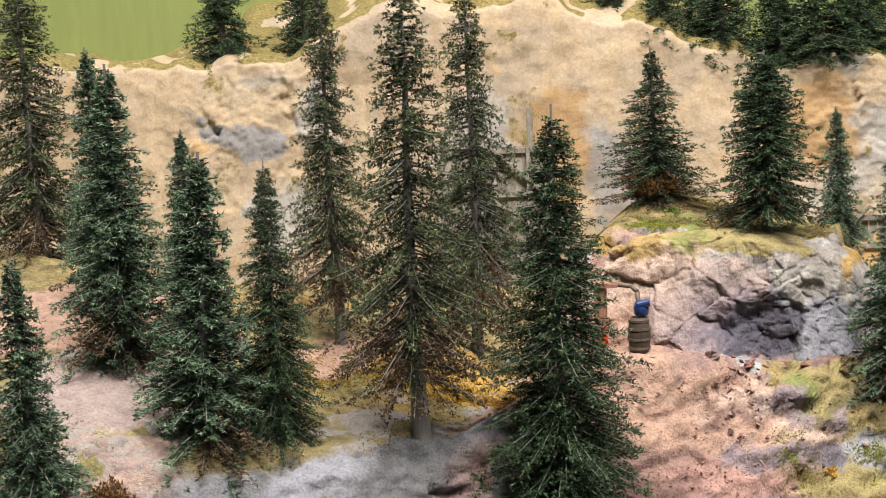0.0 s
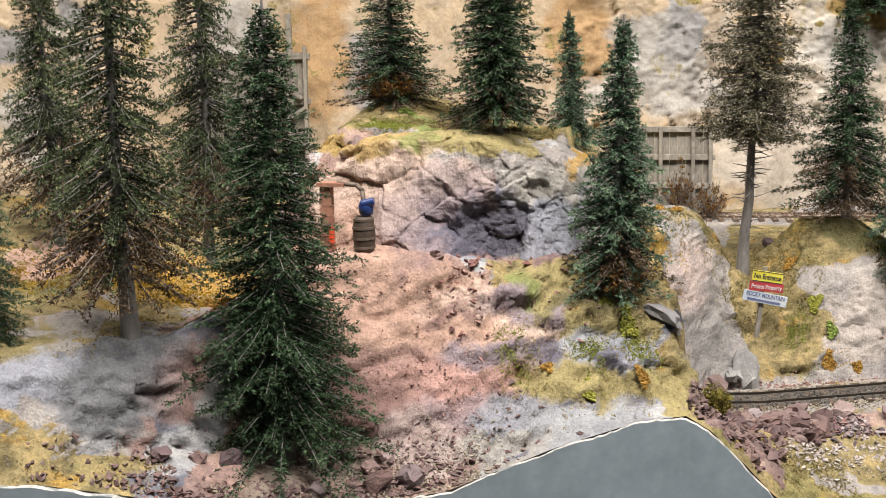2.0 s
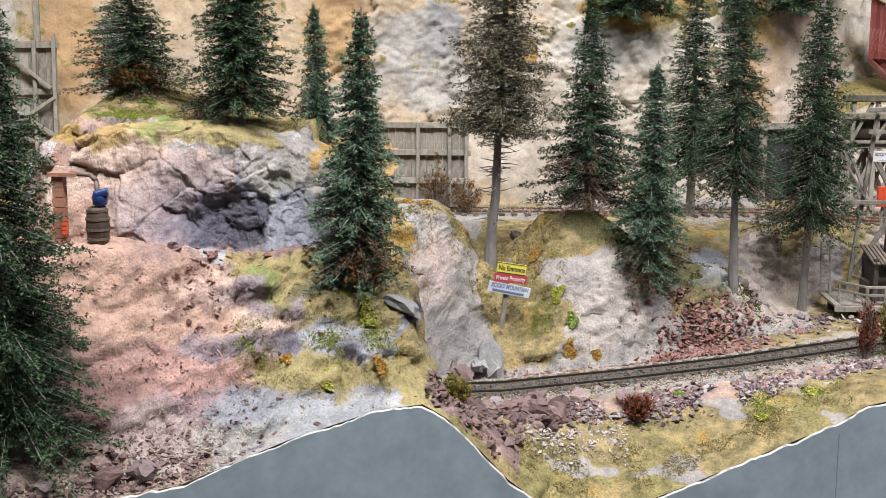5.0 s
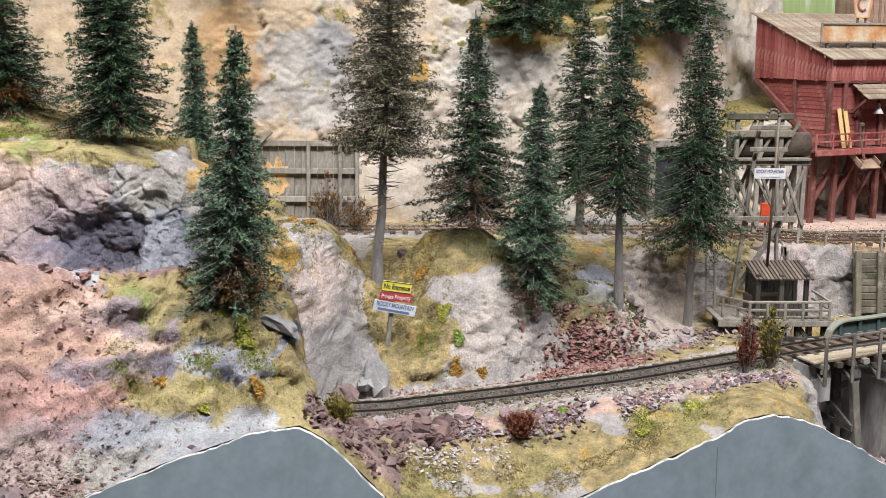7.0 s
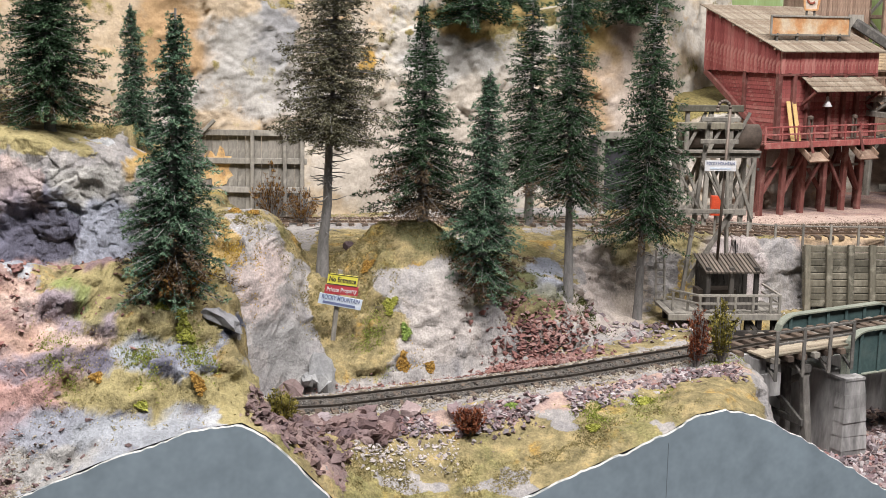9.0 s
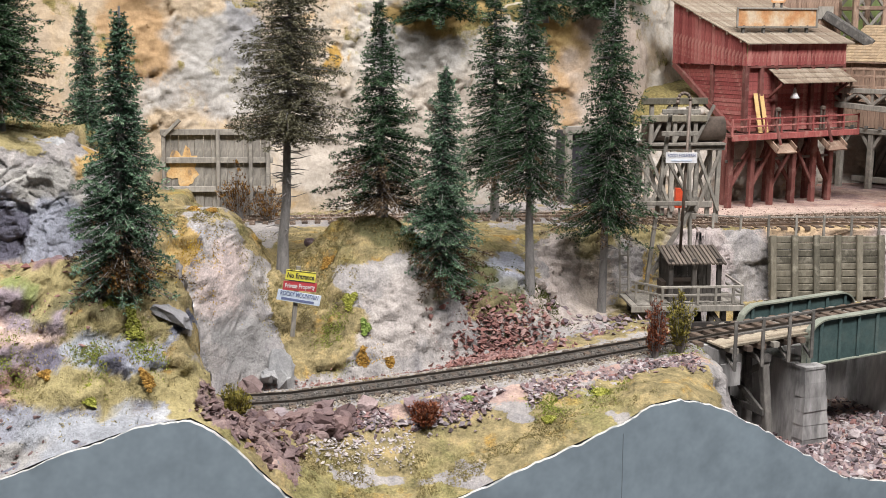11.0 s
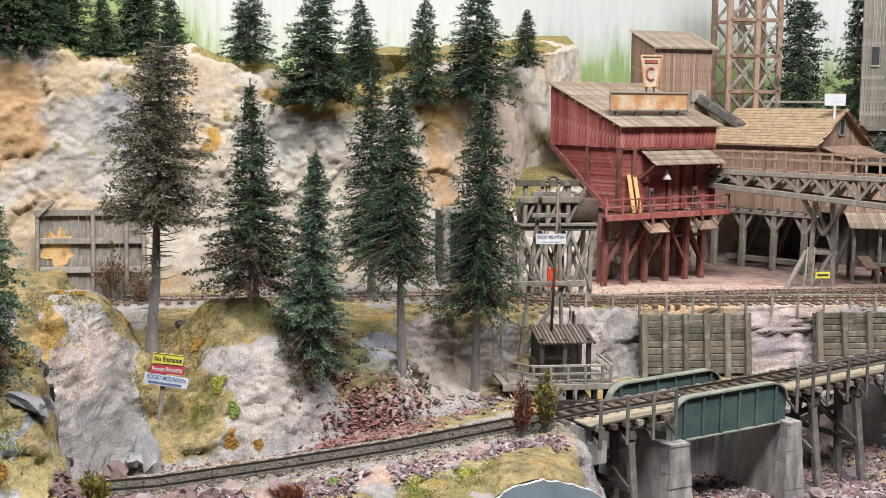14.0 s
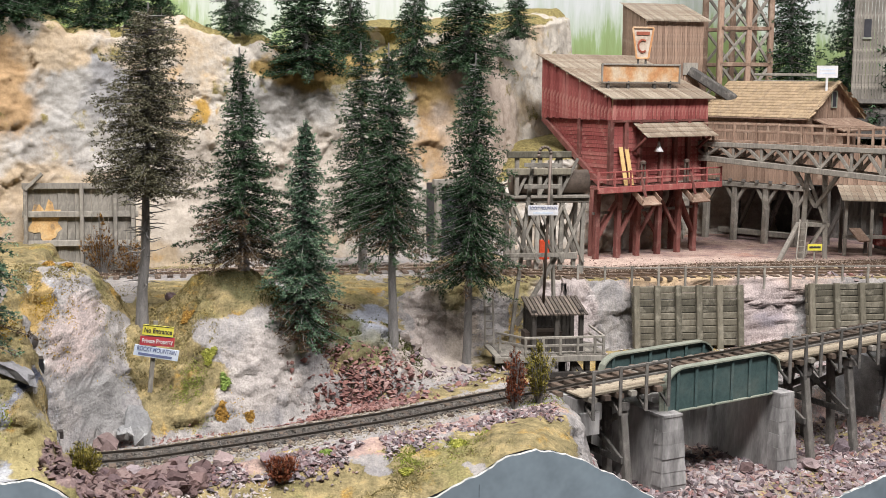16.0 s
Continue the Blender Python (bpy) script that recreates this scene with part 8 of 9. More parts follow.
    # cab
    cab = part("cab", Bag().box(-12.6, -2.15, 2.0, -9.2, -2.05, 3.7).box(-12.6, 2.05, 2.0, -9.2, 2.15, 3.7).box(-9.3, -2.05, 2.0, -9.2, 2.05, 5.5).box(-12.6, -2.15, 3.7, -12.2, -2.05, 5.6).box(-9.7, -2.15, 3.7, -9.2, -2.05, 5.6).box(-12.6, 2.05, 3.7, -12.2, 2.15, 5.6).box(-9.7, 2.05, 3.7, -9.2, 2.15, 5.6).box(-12.6, -2.05, 1.9, -9.2, 2.05, 2.1).mesh(), MAT_BLACK, t, "black cab with red sash windows")
    for s in (-1, 1):
        sash = part("window_sash", Bag().box(-10.9, s * 2.1 - 0.04, 3.7, -9.75, s * 2.1 + 0.04, 3.85).box(-10.9, s * 2.1 - 0.04, 5.3, -9.75, s * 2.1 + 0.04, 5.45).box(-10.9, s * 2.1 - 0.04, 3.85, -10.75, s * 2.1 + 0.04, 5.3).box(-9.9, s * 2.1 - 0.04, 3.85, -9.75, s * 2.1 + 0.04, 5.3).box(-10.75, s * 2.1 - 0.03, 4.5, -9.9, s * 2.1 + 0.03, 4.62).mesh(), MAT_WINDOW_RED, cab, "dark red window sash")
    rf = Bag()
    n = 12
    for i in range(n):
        a0, a1 = -1 + 2 * i / n, -1 + 2 * (i + 1) / n
        rf.beam((-14.2, (a0 + a1) / 2 * 2.45, 6.3 - 0.75 * ((a0 + a1) / 2) ** 2), (-8.9, (a0 + a1) / 2 * 2.45, 6.3 - 0.75 * ((a0 + a1) / 2) ** 2), 0.46, 0.14)
    part("cab_roof", rf.mesh(), MAT_BLACK, t, "curved black cab roof")
    pl = part("number_panel", Bag().box(-12.0, -2.19, 2.2, -9.7, -2.155, 3.55).mesh(), MAT_BLACK, cab)
    for a, b_ in (((-12.0, 2.2), (-9.7, 2.2)), ((-12.0, 3.55), (-9.7, 3.55)), ((-12.0, 2.2), (-12.0, 3.55)), ((-9.7, 2.2), (-9.7, 3.55))):
        part("panel_line", Bag().beam((a[0], -2.2, a[1]), (b_[0], -2.2, b_[1]), 0.05, 0.05).mesh(), MAT_CREAM, pl)
    lettering("59", pl, MAT_CREAM, 1.15, -10.85, -2.21, 2.87, "numeral", 1.5, 0.015)
    # tender
    td = thing("tender", px, py, pz, "black locomotive tender loaded with firewood", "tender", rz=ang + 0.0, ry=-pitch)
    part("tank", Bag().box(-22.0, -2.0, 1.5, -14.6, 2.0, 4.0).mesh(), MAT_BLACK, td)
    part("frame", Bag().box(-22.4, -1.6, 1.0, -14.2, 1.6, 1.5).mesh(), MAT_BLACK_WARM, td)
    for z in (4.2, 4.5):
        for s in (-1, 1):
            part("fence_rail", Bag().box(-21.8, s * 1.9 - 0.05, z, -15.0, s * 1.9 + 0.05, z + 0.08).mesh(), MAT_BLACK, td)
    rs = np.random.RandomState(31)
    for i in range(26):
        x, y, z = rs.uniform(-20, -16), rs.uniform(-1.4, 1.4), 4.1 + rs.uniform(0, 0.7)
        piece("log", td, MAT_COAL, (x, y - 0.5, z), (x + rs.uniform(0.6, 1.6), y + rs.uniform(-0.4, 0.6), z + rs.uniform(-0.1, 0.2)), 0.32)
    for x in (-15.8, -17.4, -19.6, -21.2):
        for s in (-1, 1):
            wheel(td, x, s * 1.0, 0.6, 0.6, "tender_wheel")
    part("letter_bar", Bag().box(-20.4, -2.05, 2.6, -16.4, -2.01, 2.95).mesh(), MAT_CREAM, td)


locomotive(-10.6, "black wood burning steam locomotive waiting behind the hill")


# ---- blue figurine, barrel and brick flue at the quarry ----
def quarry_gear():
    bx, by = -24.6, 56.4
    bz = float(ground(bx, by)) + 0.15
    b = thing("barrel", bx, by, bz, "dark brown wooden barrel with iron hoops on boards", "barrel")
    prof = [(0.42, 0.0), (0.50, 0.25), (0.56, 0.8), (0.56, 1.0), (0.50, 1.55), (0.42, 1.8), (0.38, 1.8), (0.36, 1.7)]
    part("barrel_body", Bag().lathe((0, 0, 0.15), prof, 22).mesh(), simple("barrel_wood", [(0.3, (0.035, 0.025, 0.02)), (0.7, (0.10, 0.07, 0.05))], 160, 0.6, 0.3), b, "", True)
    for z, r in ((0.3, 0.525), (0.75, 0.565), (1.25, 0.565), (1.65, 0.50)):
        part("hoop", Bag().lathe((0, 0, 0.15 + z - 0.06), [(r, 0), (r + 0.02, 0), (r + 0.02, 0.12), (r, 0.12)], 22).mesh(), MAT_TANK, b)
    for k in (-0.3, 0.3):
        p = thing("plank_board", bx, by + k, bz - 0.05, "pale wooden board lying under the barrel", "plank", "boards under the barrel", rz=10 * k)
        part("board", Bag().box(-0.7, -0.2, 0, 0.9, 0.2, 0.14).mesh(), MAT_DECK, p)
    # figurine in blue, simplified to a plain pump-like shape
    f = thing("blue_pump", bx + 0.1, by + 0.15, bz + 1.95, "small blue figurine above the barrel, built as a plain pump-like shape", "pump")
    blue = simple("blue_figurine_paint", [(0.3, (0.012, 0.03, 0.12)), (0.7, (0.025, 0.06, 0.22))], 120, 0.35, 0.1)
    part("body", Bag().lathe((0, 0, 0), [(0.15, 0), (0.34, 0.1), (0.38, 0.5), (0.28, 0.75), (0.2, 0.8)], 16).mesh(), blue, f, "", True)
    part("flange", Bag().rod((-0.1, -0.2, 0.6), (0.45, -0.1, 0.75), 0.2, n=14).mesh(), blue, f)
    part("stem", Bag().rod((0, 0, -0.2), (0, 0, 0.1), 0.14, n=12).mesh(), MAT_TANK, f)
    fl = thing("brick_flue", bx - 2.2, by + 0.9, bz - 0.2, "terracotta brick flue with iron pipe", "flue")
    clay = simple("terracotta_clay", [(0.3, (0.22, 0.10, 0.07)), (0.7, (0.36, 0.19, 0.13))], 90, 0.85, 0.4, per_object=0.3)
    for k in range(7):
        part("brick_course", Bag().box(-0.27 + 0.02 * (k % 2), -0.27, 0.5 * k, 0.27, 0.27 - 0.02 * (k % 2), 0.5 * k + 0.46).mesh(), clay, fl)
    part("cap", Bag().box(-0.4, -0.4, 3.5, 1.0, 0.4, 3.68).mesh(), clay, fl)
    pip = Bag().rod((0.6, 0, 3.62), (1.7, -0.3, 3.6), 0.12, n=10).rod((1.7, -0.3, 3.6), (2.05, -0.5, 3.35), 0.12, n=10).rod((2.05, -0.5, 3.35), (2.15, -0.6, 2.4), 0.12, n=10)
    part("pipe", pip.mesh(), MAT_TANK, fl, "bent dark iron pipe", True)
    gr = Bag()
    for k in range(4):
        gr.box(0.2, -0.42, 0.7 + 0.22 * k, 0.45, -0.3, 0.85 + 0.22 * k)
    part("grille", gr.mesh(), MAT_RED_LAMP, fl, "red iron grille")


quarry_gear()

# ---- stones ----
ICO = bmesh.new()
bmesh.ops.create_icosphere(ICO, subdivisions=2, radius=1.0)
ICO.verts.ensure_lookup_table()
CHIP_V = np.array([v.co[:] for v in ICO.verts])
CHIP_F = np.array([[v.index for v in f.verts] for f in ICO.faces])
ICO.free()
ROCK_SHAPE = (CHIP_V, CHIP_F)
CHIP_V = np.array([(1, 0, 0), (-1, 0, 0), (0, 1, 0), (0, -1, 0), (0.15, 0.1, 1), (-0.1, -0.15, -1), (0.7, -0.7, 0.35)])
CHIP_F = np.array([(0, 2, 4), (2, 1, 4), (1, 3, 4), (3, 6, 4), (6, 0, 4), (2, 0, 5), (1, 2, 5), (3, 1, 5), (6, 3, 5), (0, 6, 5)])
CHIP_SHAPE = (CHIP_V, CHIP_F)


def stones(xs, ys, sizes, rs, sink=0.25, flat=0.7, zs=None, fine=False):
    """Angular chips lying on the ground, in one mesh."""
    zs = ground(xs, ys) if zs is None else zs
    n = len(xs)
    CHIP_V, CHIP_F = ROCK_SHAPE if fine else CHIP_SHAPE
    v = np.repeat(CHIP_V[None], n, 0) + rs.normal(0, 0.17 if fine else 0.24, (n, len(CHIP_V), 3))
    v *= np.stack([rs.uniform(0.8, 1.5, n), rs.uniform(0.6, 1.1, n), rs.uniform(0.4, 0.85, n) * flat / 0.7], -1)[:, None]
    a = rs.uniform(0, 6.28, n)
    b = rs.normal(0, 0.55, n)
    ca, sa, cb, sb = np.cos(a)[:, None], np.sin(a)[:, None], np.cos(b)[:, None], np.sin(b)[:, None]
    x, y, z = v[..., 0], v[..., 1], v[..., 2]
    x, z = x * cb - z * sb, x * sb + z * cb
    x, y = x * ca - y * sa, x * sa + y * ca
    v = np.stack([x, y, z], -1) * (sizes / 2)[:, None, None]
    v += np.stack([xs, ys, zs + sizes * (0.35 - sink)], -1)[:, None]
    f = (CHIP_F[None] + (np.arange(n) * len(CHIP_V))[:, None, None]).reshape(-1, 3)
    return v.reshape(-1, 3), f


def mesh_object(name, v, f, mat):
    me = bpy.data.meshes.new(name)
    k = f.shape[1]
    me.vertices.add(len(v))
    me.vertices.foreach_set("co", (np.asarray(v) * U).ravel())
    me.loops.add(f.size)
    me.loops.foreach_set("vertex_index", f.ravel())
    me.polygons.add(len(f))
    me.polygons.foreach_set("loop_start", np.arange(0, f.size, k))
    me.polygons.foreach_set("use_smooth", np.zeros(len(f), bool))
    me.update(calc_edges=True)
    me.materials.append(mat)
    return new(name, me)


def stone_material(name, tones):
    m, nt, b = material(name)
    geo = nt.nodes.new("ShaderNodeNewGeometry")
    info = nt.nodes.new("ShaderNodeObjectInfo")
    r = math_(nt, "FRACT", math_(nt, "ADD", geo.outputs["Random Per Island"], info.outputs["Random"]))
    col = ramp(nt, r, [(i / (len(tones) - 1), t) for i, t in enumerate(tones)])
    n2, n3 = noise_tex(nt, 160, 4, 0.65), noise_tex(nt, 900, 3, 0.7)
    col = mixc(nt, 0.55, col, ramp(nt, n2, [(0.3, (0.28, 0.28, 0.28)), (0.7, (0.72, 0.72, 0.72))]), "OVERLAY")
    nt.links.new(col, b.inputs["Base Color"])
    b.inputs["Roughness"].default_value = 0.88
    bump(nt, b, math_(nt, "ADD", n2, math_(nt, "MULTIPLY", n3, 0.5)), 0.9, 0.0012)
    return m


MAT_RUBBLE = stone_material("purple_red_rubble", [(0.10, 0.07, 0.08), (0.20, 0.135, 0.14), (0.30, 0.25, 0.26), (0.44, 0.40, 0.40), (0.26, 0.13, 0.115), (0.13, 0.10, 0.115), (0.33, 0.25, 0.24), (0.07, 0.05, 0.055), (0.22, 0.19, 0.20)])
MAT_RUBBLE_DARK = stone_material("dark_plum_rubble", [(0.09, 0.055, 0.055), (0.15, 0.095, 0.09), (0.21, 0.14, 0.13), (0.12, 0.08, 0.085), (0.25, 0.18, 0.165)])
MAT_RUBBLE_RED = stone_material("brick_red_rubble", [(0.10, 0.045, 0.045), (0.19, 0.085, 0.075), (0.26, 0.13, 0.11), (0.31, 0.20, 0.18), (0.14, 0.068, 0.068)])
MAT_RUBBLE_PALE = stone_material("pale_grey_rubble", [(0.30, 0.26, 0.25), (0.45, 0.41, 0.39), (0.55, 0.50, 0.47), (0.36, 0.30, 0.30)])
MAT_BALLAST = stone_material("brown_grey_ballast", [(0.055, 0.048, 0.042), (0.10, 0.088, 0.078), (0.15, 0.135, 0.12), (0.08, 0.07, 0.06)])
MAT_SHELF_GRIT = stone_material("pinkish_tan_grit", [(0.26, 0.20, 0.16), (0.38, 0.30, 0.24), (0.46, 0.37, 0.30), (0.30, 0.22, 0.18)])
MAT_GRIT = stone_material("tan_grit", [(0.17, 0.145, 0.11), (0.28, 0.24, 0.19), (0.36, 0.31, 0.25), (0.22, 0.19, 0.14)])

rs = np.random.RandomState(41)


def scatter(n, fx, fy, lo, hi, power=2.2):
    return fx, fy, lo + (hi - lo) * rs.rand(n) ** power


def rubble(name, n, xs, ys, lo, hi, mat, label, power=2.2, sink=0.2):
    v, f = stones(xs, ys, 0.52 * (lo + (hi - lo) * rs.rand(n) ** power), rs, sink, fine=hi > 2)
    return tagged(mesh_object(name, v, f, mat), label, "rubble", "", "stuff")


def along(n, x0, x1, off, spread, curve):
    xs = rs.uniform(x0, x1, n)
    return xs, curve(xs) + off + rs.normal(0, spread, n)


xs, ys = along(5000, -8.5, 17.5, -4.3, 0.62, track_y)
k = fbm(xs * 0.5, ys * 0.5, xs * 0, 2) > -0.22
xs, ys = xs[k], ys[k]
rubble("rubble", len(xs), xs, ys, 0.12, 0.85, MAT_RUBBLE, "band of purple red broken rock below the track")
xs, ys = along(160, -8.6, -2.5, -4.6, 0.6, track_y)
rubble("rubble", 160, xs, ys, 0.5, 2.3, MAT_RUBBLE_DARK, "larger purple red broken rock below the track", 1.6)
xs, ys = along(500, -4.5, 1.0, -6.3, 0.6, track_y)
rubble("rubble", 500, xs, ys, 0.15, 0.6, MAT_RUBBLE_PALE, "pale grey stone chips below the track")
xs = rs.normal(6.0, 1.7, 2200)
ys = rs.uniform(0, 1, 2200) ** 1.4 * 4.2 + track_y(xs) + 2.8
rubble("rubble", 2200, xs, ys, 0.2, 0.95, MAT_RUBBLE_RED, "fan of brick red broken rock beside the track")
xs = rs.uniform(9, 20, 420)
ys = track_y(xs) + rs.uniform(4, 9.5, 420)
rubble("rubble", 420, xs, ys, 0.2, 1.1, MAT_RUBBLE, "purple red broken rock round the hut")
xs = rs.uniform(-8.5, 5, 300)
ys = track_y(xs) + 2.6 + np.abs(rs.normal(0, 0.16, 300))
rubble("rubble", 300, xs, ys, 0.12, 0.5, MAT_RUBBLE_RED, "red stone chips at the foot of the bank")
xs = rs.uniform(20, 62, 12000)
ys = front_y(xs) + rs.uniform(0.3, 1.0, 12000) * (track_y(xs) + 9 - front_y(xs)) * rs.rand(12000)
rubble("rubble", 12000, xs, ys, 0.2, 1.2, MAT_RUBBLE, "stream bed of purple red broken rock under the bridge", 2.4)
xs = rs.uniform(-9.0, -4.5, 900)
ys = front_y(xs) + 0.4 + rs.rand(900) ** 0.8 * (track_y(xs) - 3.0 - front_y(xs))
rubble("rubble", 900, xs, ys, 0.15, 1.15, MAT_RUBBLE_DARK, "dark plum broken rock in the cutting beside the track", 2.0)
xs = rs.uniform(24, 40, 260)
ys = rs.uniform(92.6, 94.6, 260)
rubble("rubble", 260, xs, ys, 0.2, 0.8, MAT_RUBBLE_PALE, "pale stone chips along the foot of the plank wall")
xs = rs.normal(-25.0, 3.6, 3000)
ys = front_y(xs) + np.abs(rs.normal(0, 1.6, 3000)) + 0.3
rubble("rubble", 3000, xs, ys, 0.10, 0.8, MAT_RUBBLE_DARK, "purple red broken rock at the foot of the quarry slope", 3.0)
xs = rs.normal(-20.2, 1.2, 160)
ys = 57.3 + rs.normal(0, 0.9, 160)
rubble("rubble", 160, xs, ys, 0.15, 0.8, MAT_RUBBLE_RED, "red broken rock lying in the quarry")
xs = rs.normal(-26.0, 1.2, 130)
ys = 55.6 + rs.normal(0, 0.7, 130)
rubble("rubble", 130, xs, ys, 0.15, 0.7, MAT_RUBBLE_RED, "red broken rock beside the barrel")
xs = rs.normal(-15.3, 1.3, 120)
ys = 58.6 + rs.normal(0, 0.6, 120)
rubble("rubble", 120, xs, ys, 0.15, 0.9, MAT_RUBBLE_RED, "red broken rock on the grassy shoulder")
xs = rs.uniform(22, 56, 700)
ys = rs.uniform(100, 107, 700)
rubble("rubble", 700, xs, ys, 0.08, 0.35, MAT_RUBBLE_RED, "fine red gravel round the mill legs")
xs = rs.uniform(-30, -18.5, 5000)
ys = front_y(xs) + rs.rand(5000) ** 1.5 * 11
k = fbm(xs * 0.4, ys * 0.4, xs * 0, 3) > 0.12
xs, ys = xs[k], ys[k]
rubble("gravel", len(xs), xs, ys, 0.06, 0.34, MAT_RUBBLE_RED, "fine red brown gravel strewn over the quarry slope", 2.6)
xs = rs.uniform(-28, -17, 2500)
ys = front_y(xs) + np.abs(rs.normal(0, 1.4, 2500)) + 0.1
rubble("gravel", 2500, xs, ys, 0.08, 0.4, MAT_GRIT, "grey brown grit along the fascia edge", 2.0)
# ballast between and beside the rails
for curve, zf_, x0, x1, n, nm in ((track_y, track_z, -15, 17.5, 12000, "lower"), (upper_y, lambda x: shelf_z(x) + 0.40, -23, 56, 6000, "upper")):
    xs = rs.uniform(x0, x1, n)
    off = np.clip(rs.normal(0, 1.35, n), -2.7, 2.7)
    ys = curve(xs) + off
    low = nm == "lower"
    sz = rs.uniform(0.08, 0.2, n) * (1.0 if low else 0.65)
    for k, mat, words in ((np.abs(off) < 1.45, MAT_BALLAST if low else MAT_SHELF_GRIT, "dark brown grey stone ballast between the rails" if low else "pinkish tan grit between the rails"), (np.abs(off) >= 1.45, MAT_GRIT if low else MAT_SHELF_GRIT, "tan grit along the ballast shoulder")):
        v, f = stones(xs[k], ys[k], sz[k], rs, 0.2, zs=(zf_(xs) - 0.03 - 0.022 * np.abs(off) ** 2)[k])
        tagged(mesh_object("ballast", v, f, mat), words, "ballast", "", "stuff")

# larger single rocks
BIG = [(-21.9, 49.2, 1.7), (-20.6, 50.1, 1.9), (-22.6, 50.3, 1.1), (-27.8, 46.9, 1.7), (-28.9, 46.0, 1.2), (-24.2, 47.8, 1.1), (-30.2, 45.1, 1.3), (-1.6, 67.0, 1.5), (-3.9, 66.0, 1.3), (-6.2, 65.6, 1.5),
       (0.8, 66.9, 1.6), (-19.6, 58.2, 1.1), (-21.3, 57.6, 1.2), (21.9, 74.5, 2.4), (-6.0, 80.6, 1.2), (-5.0, 81.2, 1.0), (31.5, 80.0, 1.6), (36.0, 80.5, 1.9), (39.5, 84.0, 2.1), (28.4, 77.5, 1.5)]
for i, (x, y, s) in enumerate(BIG):
    r1 = np.random.RandomState(500 + i)
    v, f = stones(np.array([0.0]), np.array([0.0]), np.array([s * 0.6]), r1, 0.1, 0.85, zs=np.array([0.0]), fine=True)
    ob = mesh_object("rock", v, f, MAT_RUBBLE if i % 4 else MAT_RUBBLE_DARK)
    ob.location = (x * U, y * U, (float(ground(x, y)) + 0.1) * U)
    tagged(ob, "angular purple red rock lying on the ground", "rock", "loose rocks")

for i, (x, y, s, mat, label) in enumerate([(-8.5, 71.3, 1.5, MAT_RUBBLE_DARK, "flat plum rock at the foot of the slab"), (-6.9, 72.3, 2.0, MAT_STONE, "broken grey rock at the foot of the slab"), (-7.7, 72.0, 1.3, MAT_STONE, "small broken grey rock at the foot of the slab")]):
    v, f = stones(np.array([0.0]), np.array([0.0]), np.array([s]), np.random.RandomState(540 + i), 0.2, 0.75, zs=np.array([0.0]), fine=True)
    ob = mesh_object("rock", v, f, mat)
    ob.location = (x * U, y * U, float(ground(x, y)) * U)
    tagged(ob, label, "rock", "loose rocks")

bk = np.random.RandomState(77)
v = np.sign(ROCK_SHAPE[0]) * np.abs(ROCK_SHAPE[0]) ** 0.8 * np.array([1.15, 0.7, 0.42]) * (1 + 0.13 * bk.normal(0, 1, (len(ROCK_SHAPE[0]), 1)))
v[:, 2] -= 0.42 * v[:, 0] + 0.10 * np.abs(v[:, 0])
ob = mesh_object("overhanging_rock", v, ROCK_SHAPE[1], stone_material("slate_rock", [(0.24, 0.235, 0.245), (0.32, 0.31, 0.31)]))
ob.location = (-10.7 * U, 59.7 * U, 7.2 * U)
tagged(ob, "dark slate rock beak jutting out over the track", "rock", "loose rocks")

# ---- scatter grass and bushes ----
MAT_TURF = foliage("ochre_green_turf", (0.16, 0.135, 0.065), (0.27, 0.225, 0.108), (0.39, 0.325, 0.16))
MAT_TURF_GREEN = foliage("fresh_green_turf", (0.13, 0.15, 0.035), (0.24, 0.28, 0.06), (0.38, 0.40, 0.10))
MAT_TURF_GOLD = foliage("golden_turf", (0.22, 0.13, 0.02), (0.42, 0.27, 0.03), (0.55, 0.38, 0.06))
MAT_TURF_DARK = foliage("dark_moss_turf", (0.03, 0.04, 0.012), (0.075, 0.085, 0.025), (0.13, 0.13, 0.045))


def turf(name, xs, ys, height, mat, label, per=3, width=0.035, zs=None):
    """Short upright blades of scatter grass."""
    height = height * 0.26
    if zs is None:
        xs, ys = np.concatenate([xs + rs.normal(0, 0.12, len(xs)) for _ in range(2)]), np.concatenate([ys + rs.normal(0, 0.12, len(ys)) for _ in range(2)])
    n = len(xs)
    zs = ground(xs, ys) if zs is None else zs
    c = np.stack([xs, ys, zs], -1)
    v = blades(rs, c, np.tile([0.0, 0.0, 1.4], (n, 1)), height, width, per)
    f = np.arange(len(v)).reshape(-1, 3)
    return tagged(mesh_object(name, v, f, mat), label, "grass", "", "stuff")


def keep_flat(xs, ys, limit=1.3):
    g = np.hypot(ground(xs + 0.2, ys) - ground(xs - 0.2, ys), ground(xs, ys + 0.2) - ground(xs, ys - 0.2)) / 0.4
    k = g < limit
    return xs[k], ys[k]


def clump(cx_, cy_, r, n, squash=0.7):
    return cx_ + rs.normal(0, r, n), cy_ + rs.normal(0, r * squash, n)


def many(centres, n):
    a = [clump(x, y, r, int(n * r * r)) for x, y, r in centres]
    return np.concatenate([q[0] for q in a]), np.concatenate([q[1] for q in a])


